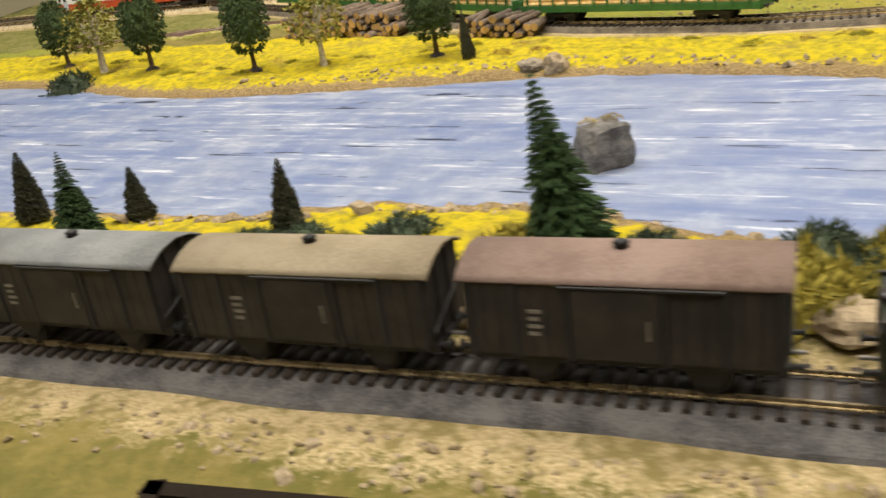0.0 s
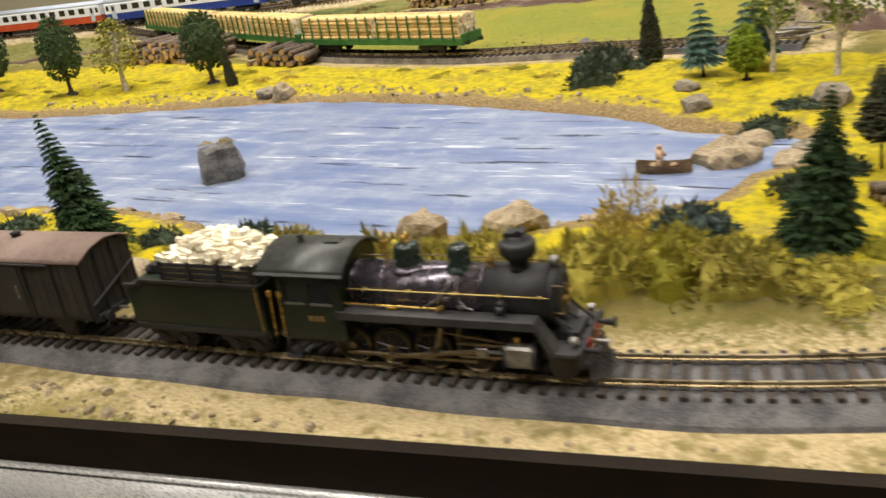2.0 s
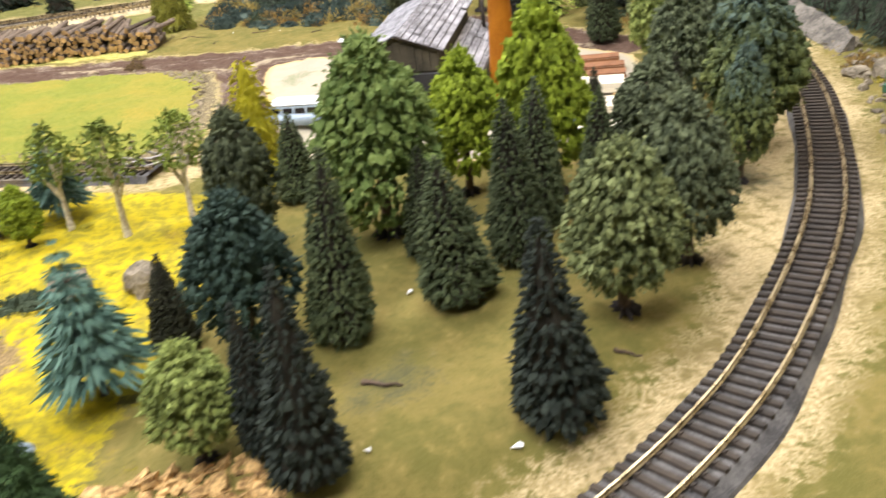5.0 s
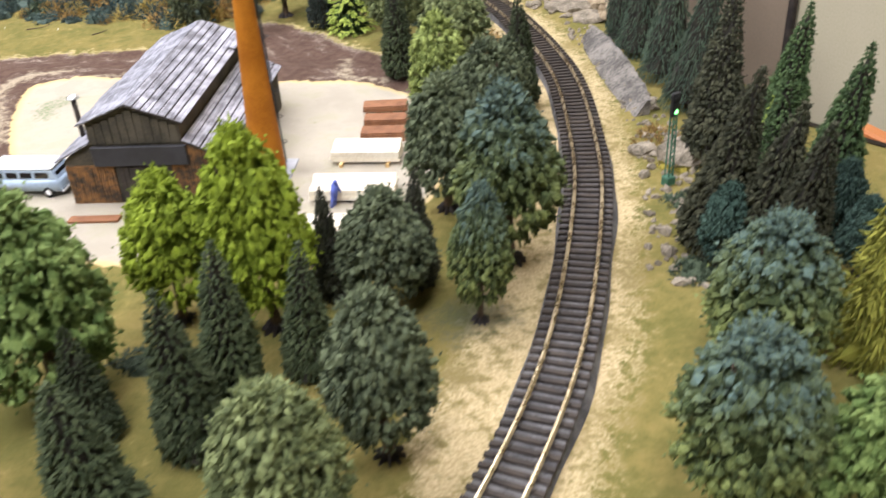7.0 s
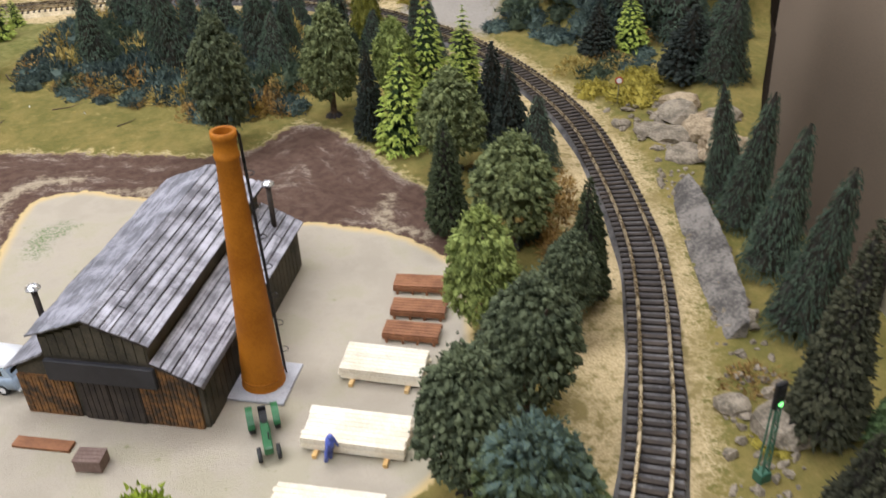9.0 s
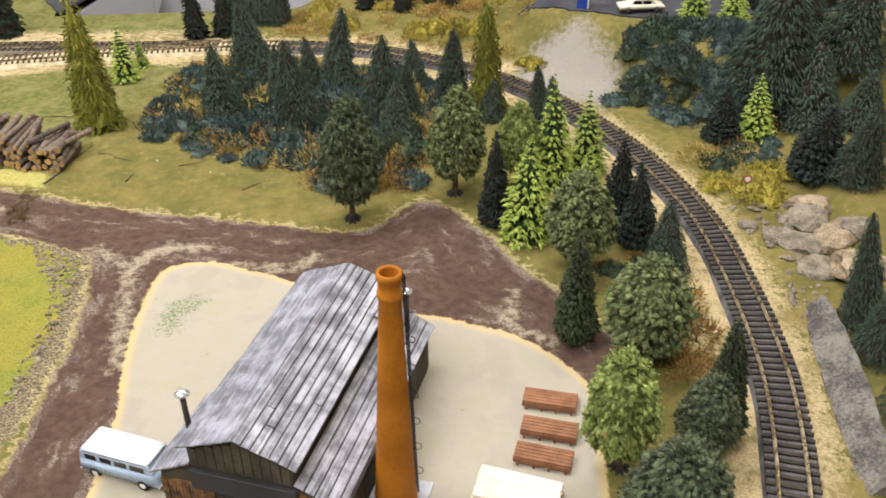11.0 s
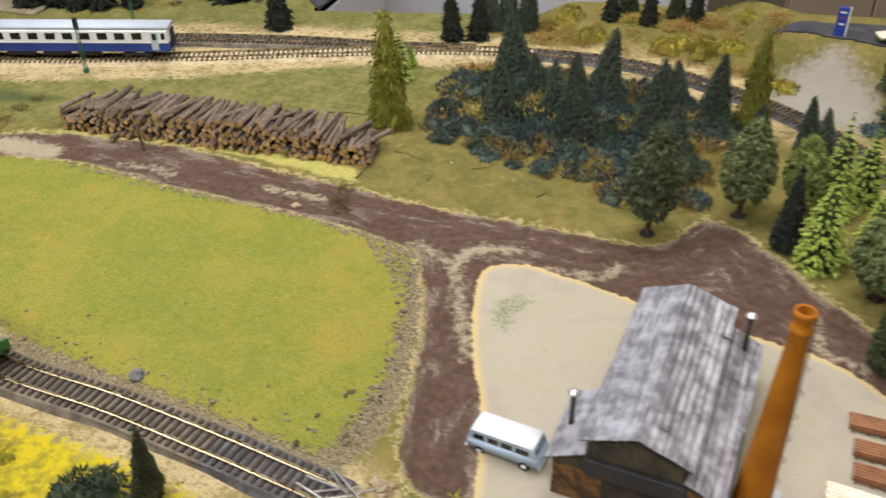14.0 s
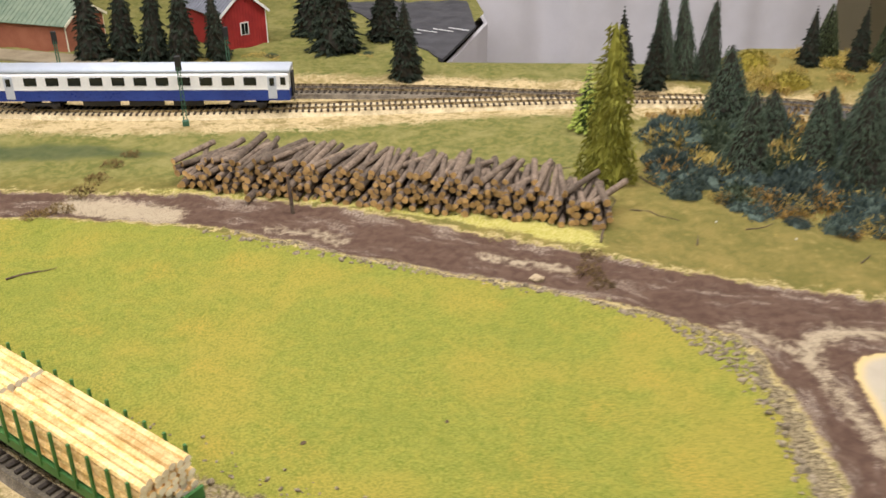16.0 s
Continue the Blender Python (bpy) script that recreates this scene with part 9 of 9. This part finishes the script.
        rod(bm, (-58, s * 12, 16.4), (-36, s * 12.2, 14), 0.55, n=6)
        rod(bm, (-58, s * 12, 16.4), (-62, s * 12.2, 6.6), 0.55, n=6)
        rod(bm, (-57.5, s * 12, 18.5), (-59.5, s * 12, 11), 1.2, n=8)
        rod(bm, (-62, s * 12.4, 6.6), (-66, s * 12.4, 5), 0.6, n=6)
        rod(bm, (-50, s * 12.4, 20), (-52, s * 12.4, 13.6), 0.5, n=6)
        part("valve_gear", bm, M["rod"], root, "brassy valve gear links")
        bm = bmesh.new()
        rod(bm, (-34.4, s * 12.4, 9.6), (-24, s * 12.4, 9.6), 4.4, n=24)
        cyl = part("cylinder", bm, M["steel"], root, "grey steel cylinder", True)
        bm = bmesh.new()
        box(bm, -34, -24.4, s * 12.4 - 4.1, s * 12.4 + 4.1, 9.6, 14.6, 0.8)
        part("valve_chest", bm, M["steel"], cyl)
        for x in (-34.6, -24.2):
            bm = bmesh.new()
            rod(bm, (x - 0.4, s * 12.4, 9.6), (x + 0.6, s * 12.4, 9.6), 4.7, n=24)
            part("cylinder_cover", bm, M["smoke_black"], cyl)
        bm = bmesh.new()
        lathe(bm, [(0.9, 14.4), (0.9, 15.8), (1.3, 16.2), (0.4, 17.6)], 10, (-30, s * 13.6, 0))
        part("oil_cup", bm, M["brass"], cyl, "brass oil cup", True)
    # cowcatcher
    bm = bmesh.new()
    box(bm, -8.4, -7.0, -11.5, 11.5, 5.6, 7.6, 0.2)
    cow = part("cowcatcher", bm, M["smoke_black"], root, "black slatted cowcatcher")
    for k in range(13):
        y = -11.4 + 1.9 * k
        bm = bmesh.new()
        rod(bm, (-7.4, y * 0.85, 6.8), (-0.4 - 0.52 * abs(y), y, 1.4), 0.42, n=5)
        part("slat", bm, M["plate_grey"], cow)
    for s in (-1, 1):
        bm = bmesh.new()
        rod(bm, (-6.6, s * 11.8, 1.3), (-0.3, 0, 1.3), 0.5, n=6)
        part("bottom_rail", bm, M["plate_grey"], cow)
    # cab
    for s in (-1, 1):
        y0, y1 = (14.0, 15.0) if s > 0 else (-15.0, -14.0)
        for x0, x1, z0, z1 in ((-119, -94, 11.5, 26), (-119, -116.5, 26, 36.6), (-108.6, -106, 26, 36.6), (-97.4, -94, 26, 36.6), (-119, -94, 34.6, 38)):
            bm = bmesh.new()
            box(bm, x0, x1, y0, y1, z0, z1)
            part("cab_side", bm, M["loco_green"], root)
        bm = bmesh.new()
        box(bm, -106.1, -97.3, s * 14.5 - 0.2, s * 14.5 + 0.2, 26, 34.7)
        window = part("cab_window", bm, M["glass_dark"], root)
        bm = bmesh.new()
        box(bm, -106.2, -97.2, s * 15.05 - 0.25, s * 15.05 + 0.25, 25.4, 26.2)
        box(bm, -116.6, -108.4, s * 15.05 - 0.25, s * 15.05 + 0.25, 25.4, 26.2)
        part("window_ledge", bm, M["steel"], window, "bright window ledge")
        # black panel added behind the rear opening, standing for the cab's shaded inside
        bm = bmesh.new()
        box(bm, -116.6, -108.5, s * 13.9 - 0.2, s * 13.9 + 0.2, 26, 34.7)
        part("dark_opening_panel", bm, M["smoke_black"], root)
        # plain bars in place of the painted number
        for k in range(3):
            bm = bmesh.new()
            box(bm, -108 + k * 2.4, -106.4 + k * 2.4, s * 15.05 - 0.1, s * 15.05 + 0.1, 19, 21.2)
            part("number_bar", bm, M["number_brown"], root, "dull gilt bar")
        for x in (-119.4, -123.5):
            bm = bmesh.new()
            rod(bm, (x, s * 15.4, 12), (x + 1, s * 15.4, 30), 0.28, n=6)
            rod(bm, (x + 0.9, s * 15.4, 28.6), (x + 1, s * 15.4, 30.4), 0.9, n=8)
            part("grab_rail", bm, M["brass"], root, "brass grab rail")
        bm = bmesh.new()
        box(bm, -121, -114, s * 14 - 2, s * 14 + 2, 3.4, 4.4, 0.2)
        rod(bm, (-120, s * 14, 4), (-120, s * 14, 12), 0.5, n=5)
        rod(bm, (-115, s * 14, 4), (-115, s * 14, 12), 0.5, n=5)
        part("cab_step", bm, M["smoke_black"], root)
    bm = bmesh.new()
    prism(bm, [(-14.9, 11.5), (14.9, 11.5), (14.9, 37.8), (8, 41.5), (0, 43), (-8, 41.5), (-14.9, 37.8)], -94.6, -93.4)
    part("cab_front", bm, M["loco_green"], root)
    bm = bmesh.new()
    box(bm, -122, -94.6, -14, 14, 11.4, 12.6)
    part("cab_floor", bm, M["dark_wood"], root)
    bm = bmesh.new()
    box(bm, -97.5, -94.6, -9, 9, 12.6, 33)
    part("backhead", bm, M["rod"], root, "oily boiler backhead")
    bm = bmesh.new()
    half_ring(bm, -126, -90.8, 22.2, 23.1, 21.2, radians(46.5), radians(133.5), 22)
    roof = part("cab_roof", bm, M["roof_black"], root, "black-green arched cab roof", True)
    for s in (0, 1):
        bm = bmesh.new()
        half_ring(bm, -126.4, -90.4, 22.4, 23.3, 21.2, radians(44 + 89 * s), radians(47 + 89 * s), 4)
        part("roof_edge", bm, M["roof_black"], roof)
    bm = bmesh.new()
    box(bm, -104, -97.5, -2.4, 2.4, 43.9, 45.1, 0.4)
    part("roof_hatch", bm, M["roof_black"], roof)
    bm = bmesh.new()
    lathe(bm, [(1.7, 43.8), (1.1, 44.8), (0.8, 45.8), (1.5, 46.2), (0.5, 47.2)], 10, (-114, -1, 0))
    part("vent", bm, M["roof_black"], roof, "", True)
    return root


def build_tender(m):
    """In millimetres, x = 0 at the tender's middle; 56 long."""
    root = thing("tender", m, "dark green model tender heaped with split firewood", "tender", scale=MM)
    bm = bmesh.new()
    box(bm, -28, 28, -14.5, 14.5, 9, 12, 0.3)
    part("frame", bm, M["smoke_black"], root)
    bm = bmesh.new()
    prism_y(bm, [(-28, 12.2), (28, 12.2), (28, 31), (-20, 31), (-23, 28.6), (-28, 28.6)], -15.6, 15.6)
    part("body", bm, M["loco_green"], root, "dark green tank")
    for s in (-1, 1):
        bm = bmesh.new()
        prism_y(bm, [(-28.4, 28.4), (-23, 28.4), (-20, 30.8), (28, 30.8), (28, 32), (-20.6, 32), (-23.4, 29.8), (-28.4, 29.8)], s * 16 - 0.7, s * 16 + 0.7)
        part("beading", bm, M["black_paint"], root)
        bm = bmesh.new()
        rod(bm, (27, s * 16.6, 13), (27, s * 16.6, 31), 0.3, n=6)
        part("grab_rail", bm, M["brass"], root, "brass grab rail")
        bm = bmesh.new()
        box(bm, -27, 27, s * 15.9 - 0.35, s * 15.9 + 0.35, 10.4, 12.6)
        part("sole_bar", bm, M["smoke_black"], root)
        # slatted rack
        for k in range(3):
            bm = bmesh.new()
            box(bm, -13, 26, s * 13.4 - 0.4, s * 13.4 + 0.4, 32.4 + k * 2.3, 33.7 + k * 2.3)
            part("rack_slat", bm, M["smoke_black"], root)
        for x in (-12, 0, 12, 25):
            bm = bmesh.new()
            box(bm, x - 0.5, x + 0.5, s * 13.9 - 0.5, s * 13.9 + 0.5, 31, 39)
            part("rack_post", bm, M["smoke_black"], root)
    for x in (-13, 26):
        for k in range(3):
            bm = bmesh.new()
            box(bm, x - 0.4, x + 0.4, -13.4, 13.4, 32.4 + k * 2.3, 33.7 + k * 2.3)
            part("rack_slat", bm, M["smoke_black"], root)
    bm = bmesh.new()
    box(bm, -22, -15, -8, 8, 31, 35, 0.6)
    part("tool_box", bm, M["black_paint"], root)
    bm = bmesh.new()
    lathe(bm, [(4, 28.8), (4.2, 30), (3.6, 31), (1, 31.6)], 16, (-25, 0, 0))
    part("water_filler", bm, M["black_paint"], root, "", True)
    for s in (-1, 1):
        bm = bmesh.new()
        box(bm, -28.6, -28.1, s * 8 - 4, s * 8 + 4, 16, 24)
        part("rear_panel", bm, M["black_paint"], root)
    buffers(root, -28, 11, -1)
    for x in (-20, -11, 11, 20):
        rail_wheels(root, x, 5.0)
    for x in (-15.5, 15.5):
        for s in (-1, 1):
            bm = bmesh.new()
            box(bm, x - 10, x + 10, s * 11.6 - 0.8, s * 11.6 + 0.8, 5.6, 8.6, 0.3)
            rod(bm, (x - 4.5, s * 12.4, 4.8), (x - 4.5, s * 12.9, 4.8), 2.2, n=10)
            rod(bm, (x + 4.5, s * 12.4, 4.8), (x + 4.5, s * 12.9, 4.8), 2.2, n=10)
            part("bogie_frame", bm, M["smoke_black"], root)
    # firewood heap
    bm = bmesh.new()
    box(bm, -12.5, 25.5, -12.8, 12.8, 31.2, 38)
    part("load_core", bm, M["fresh_wood"], root, "packed firewood")
    rng = random.Random(11)
    bm = bmesh.new()
    prism_y(bm, [(-5, -0.9), (5, -0.9), (5, 0.9), (-5, 0.9)], -1.1, 0.9)
    split = bm_mesh("billet", bm, M["fresh_wood"])
    for k in range(190):
        x, y = rng.uniform(-12, 25), rng.uniform(-11.5, 11.5)
        dome = (1 - ((x - 6.5) / 20) ** 2) * (1 - (y / 14) ** 2)
        o = part("billet", split, None, root)
        o.matrix_local = pose(x, y, 37.4 + 8.2 * max(dome, 0) + rng.uniform(-1.0, 0.9), rng.uniform(-18, 18), rng.uniform(-20, 20), rng.uniform(0, 180))
        o.scale = (rng.uniform(0.5, 0.85), rng.uniform(0.8, 1.3), rng.uniform(0.8, 1.2))
    return root


def build_wagon(m, roof, label):
    """A four-wheeled covered wagon, 92 long in millimetres."""
    root = thing("goods_wagon", m, label, "wagon", "covered goods wagons", MM)
    bm = bmesh.new()
    box(bm, -45, 45, -14.6, 14.6, 12, 36)
    part("body", bm, M["wagon_side"], root)
    bm = bmesh.new()
    box(bm, -46.5, 46.5, -12, 12, 8.6, 11.8, 0.3)
    part("underframe", bm, M["smoke_black"], root)
    for s in (-1, 1):
        for k in range(18):
            x = -44.6 + k * 4.96
            bm = bmesh.new()
            box(bm, x, x + 4.6, s * 14.9 - 0.35, s * 14.9 + 0.35, 12.2, 35.6)
            part("plank", bm, M["wagon_side"], root)
        for x in (-44.5, -30, -14, 14, 30, 44.5):
            bm = bmesh.new()
            box(bm, x - 0.8, x + 0.8, s * 15.7 - 0.5, s * 15.7 + 0.5, 11.6, 36)
            part("rib", bm, M["smoke_black"], root)
        bm = bmesh.new()
        box(bm, -12.5, 12.5, s * 16.1 - 0.4, s * 16.1 + 0.4, 12.6, 34.6, 0.2)
        d = part("sliding_door", bm, M["wagon_side"], root, "dark sliding door")
        bm = bmesh.new()
        rod(bm, (9.5, s * 16.8, 20), (9.5, s * 16.8, 26), 0.5, n=6)
        part("door_handle", bm, M["steel"], d)
        bm = bmesh.new()
        rod(bm, (-16, s * 16.3, 35.2), (30, s * 16.3, 35.2), 0.6, n=6)
        part("door_rail", bm, M["smoke_black"], root)
        for k in range(4):
            bm = bmesh.new()
            box(bm, -26, -22.6 + 0.8 * (k % 2), s * 15.3 - 0.12, s * 15.3 + 0.12, 19 + k * 2.4, 20.2 + k * 2.4)
            part("marking_bar", bm, M["stencil"], root, "pale stencilled bar")
        for x in (-25, 25):
            bm = bmesh.new()
            prism_y(bm, [(x - 7, 9), (x + 7, 9), (x + 2.6, 3.6), (x - 2.6, 3.6)], s * 11 - 0.6, s * 11 + 0.6)
            part("axle_guard", bm, M["smoke_black"], root)
    for e in (-1, 1):
        for k in range(6):
            bm = bmesh.new()
            y = -14.4 + k * 4.85
            box(bm, e * 45.3 - 0.3, e * 45.3 + 0.3, y, y + 4.5, 12.2, 35.8 + 3.4 * (1 - ((y + 2.2) / 15) ** 2))
            part("plank", bm, M["wagon_side"], root)
        for y in (-5, 5):
            bm = bmesh.new()
            box(bm, e * 46 - 0.5, e * 46 + 0.5, y - 0.7, y + 0.7, 11, 38)
            part("rib", bm, M["smoke_black"], root)
        bm = bmesh.new()
        rod(bm, (e * 46.8, -14, 17), (e * 46.8, 14, 26), 0.5, n=6)
        part("end_brace", bm, M["smoke_black"], root)
    # arched roof
    bm = bmesh.new()
    half_ring(bm, -47.5, 47.5, 29.0, 30.0, 11.2, radians(57), radians(123), 16)
    part("roof", bm, M[roof], root, "weathered arched roof", True)
    bm = bmesh.new()
    prism(bm, [(-14.6, 35.8), (14.6, 35.8), (11, 38.2), (6, 39.6), (0, 40.2), (-6, 39.6), (-11, 38.2)], -45, 45)
    part("roof_filler", bm, M["wagon_side"], root)
    bm = bmesh.new()
    lathe(bm, [(2.2, 41), (2.0, 42.2), (2.6, 42.6), (0.9, 43.6)], 12)
    part("roof_vent", bm, M["smoke_black"], root, "", True)
    for x in (-25, 25):
        rail_wheels(root, x, 5.4)
    buffers(root, 46.5, 11, 1)
    buffers(root, -46.5, 11, -1)
    return root


def build_coach(m, low, label, name="passenger_coach"):
    """A long passenger coach, 300 long in millimetres."""
    root = thing(name, m, label, "railway coach", "passenger coaches", MM)
    H = 149
    bm = bmesh.new()
    prism(bm, [(-16.4, 11), (16.4, 11), (16.6, 22.6), (-16.6, 22.6)], -H, H)
    part("lower_body", bm, M[low], root, "")
    bm = bmesh.new()
    prism(bm, [(-16.6, 22.6), (16.6, 22.6), (16.2, 37), (14.8, 39.2), (-14.8, 39.2), (-16.2, 37)], -H, H)
    part("upper_body", bm, M["coach_white"], root, "white upper body")
    bm = bmesh.new()
    prism(bm, [(-15.2, 38.8), (15.2, 38.8), (12.6, 42.4), (7, 44.4), (0, 45), (-7, 44.4), (-12.6, 42.4)], -H - 0.5, H + 0.5)
    part("roof", bm, M["coach_roof"], root, "pale blue-grey roof", True)
    for s in (-1, 1):
        for k in range(11):
            x = -110 + k * 22
            bm = bmesh.new()
            box(bm, x - 6.4, x + 6.4, s * 16.4 - 0.35, s * 16.4 + 0.35, 26.6, 35.6, 0.3)
            w = part("window", bm, M["glass_dark"], root)
        bm = bmesh.new()
        box(bm, -H, H, s * 16.65 - 0.2, s * 16.65 + 0.2, 22.2, 23.4)
        part("stripe", bm, M["coach_white"], root)
        for x in (-132, 132):
            bm = bmesh.new()
            box(bm, x - 4.5, x + 4.5, s * 16.6 - 0.3, s * 16.6 + 0.3, 13, 36.4, 0.3)
            d = part("door", bm, M["coach_roof"], root, "pale grey door")
            bm = bmesh.new()
            box(bm, x - 2.4, x + 2.4, s * 16.95 - 0.2, s * 16.95 + 0.2, 26.4, 34.4, 0.2)
            part("door_window", bm, M["glass_dark"], d)
        for x in (-143, 143):
            bm = bmesh.new()
            box(bm, x - 2.6, x + 2.6, s * 16.5 - 0.3, s * 16.5 + 0.3, 27, 35, 0.3)
            part("window", bm, M["glass_dark"], root)
        for k, (x0, x1) in enumerate(((-60, -30), (-20, 15), (25, 62))):
            bm = bmesh.new()
            box(bm, x0, x1, s * 12 - 2, s * 12 + 2, 4.8, 10.8, 0.4)
            part("equipment_box", bm, M["smoke_black"], root)
    for e in (-1, 1):
        bm = bmesh.new()
        box(bm, e * (H + 1.2) - 1.2, e * (H + 1.2) + 1.2, -5.5, 5.5, 12, 37, 0.6)
        part("gangway", bm, M["smoke_black"], root, "black gangway bellows")
        buffers(root, e * H, 11, e)
    for x in (-105, 105):
        for s in (-1, 1):
            bm = bmesh.new()
            box(bm, x - 19, x + 19, s * 12.4 - 0.9, s * 12.4 + 0.9, 4.6, 8.2, 0.4)
            for q in (-13, 13):
                rod(bm, (x + q, s * 13.2, 5.2), (x + q, s * 13.8, 5.2), 2.6, n=12)
            part("bogie_frame", bm, M["dark_slate"], root, "dark bogie side frame")
        for q in (-13, 13):
            rail_wheels(root, x + q, 5.2)
    return root


def build_log_wagon(m):
    """A long flat wagon with stakes and two bundles of peeled logs, 225 long in millimetres."""
    root = thing("timber_wagon", m, "green stake wagon loaded with pale peeled logs", "wagon", "timber wagons", MM)
    bm = bmesh.new()
    box(bm, -112, 112, -14, 14, 11, 14, 0.3)
    part("deck", bm, M["wagon_green"], root, "green flat deck")
    for s in (-1, 1):
        bm = bmesh.new()
        box(bm, -112, 112, s * 14.4 - 0.7, s * 14.4 + 0.7, 9, 15, 0.2)
        part("side_sill", bm, M["wagon_green"], root, "green side sill")
        for k in range(16):
            x = -104 + k * 13.87
            bm = bmesh.new()
            box(bm, x - 0.8, x + 0.8, s * 15 - 0.7, s * 15 + 0.7, 12, 37, 0.15)
            part("stake", bm, M["wagon_green"], root, "green stake")
    for e in (-1, 1):
        bm = bmesh.new()
        box(bm, e * 112.8 - 0.9, e * 112.8 + 0.9, -15, 15, 8.6, 19, 0.3)
        part("end_panel", bm, M["wagon_green"], root, "green end panel")
        buffers(root, e * 113, 11, e)
    for x in (-72, 72):
        for s in (-1, 1):
            bm = bmesh.new()
            box(bm, x - 16, x + 16, s * 11.4 - 0.9, s * 11.4 + 0.9, 4.6, 8, 0.4)
            part("bogie_frame", bm, M["smoke_black"], root)
        for q in (-10.5, 10.5):
            rail_wheels(root, x + q, 5)
    rng = random.Random(int(m.translation.x * 1e4))
    for bx in (-1, 1):
        for k in range(6):
            for j in range(7):
                o = part("log", SLIM_LOG, None, root)
                o.matrix_local = pose(bx * 55.5 + rng.uniform(-1.2, 1.2), -11.6 + j * 3.87 + 0.4 * (k % 2) + rng.uniform(-0.2, 0.2), 16.2 + k * 3.5 + rng.uniform(-0.5, 0.5) * (k > 3), 0, rng.uniform(-0.5, 0.5), 90 + rng.uniform(-0.5, 0.5))
                o.scale = (2.0, 107 + rng.uniform(-2, 1), 2.0)
    return root


def squat(ob, sx, sy, sz):
    """Sets a vehicle's proportions and keeps its wheels round."""
    ob.scale = (0.001 * sx, 0.001 * sy, 0.001 * sz)
    for c in ob.children:
        if c.name.split(".")[0] in ("axle", "driving_wheel"):
            c.scale = (1, 1, sx / sz)


# the goods train on the near straight
FRONT = nearest_s(LOOP, 0.2815, 0.146)
engine = build_locomotive(Matrix.Identity(4))
engine.matrix_world = on_rails(LOOP, FRONT - 0.06, 0.06) @ pose(0.06, 0, 0)
engine.scale = MM
ten = build_tender(on_rails(LOOP, FRONT - 0.1595, 0.036))
squat(ten, 1.14, 0.93, 1.0)
at = FRONT - 0.213
for roof, label in (("roof_brown", "black-brown covered wagon with a brown arched roof"), ("roof_tan", "black-brown covered wagon with a tan arched roof"), ("roof_grey", "black-brown covered wagon with a grey arched roof"), ("roof_grey", "black-brown covered wagon with a grey arched roof")):
    w = build_wagon(on_rails(LOOP, at - 0.0475, 0.05), roof, label)
    squat(w, 1.0, 0.97, 1.03)
    at -= 0.104

# coaches standing at the back
end = nearest_s(LOOP, 0.234, 1.33)
for k, (low, label) in enumerate((("coach_blue", "blue and white model passenger coach standing on the back line"), ("coach_blue", "blue and white model passenger coach standing on the back line"), ("coach_red", "red and white model railcar standing on the back line"))):
    c = build_coach(on_rails(LOOP, end + 0.151 + k * 0.308, 0.21), low, label)
    c.scale = MM

# timber wagons beside the meadow
end = nearest_s(MID, 0.244, 0.7255)
for k in range(3):
    w = build_log_wagon(on_rails(MID, end - 0.117 - k * 0.235, 0.144))
    w.scale = MM
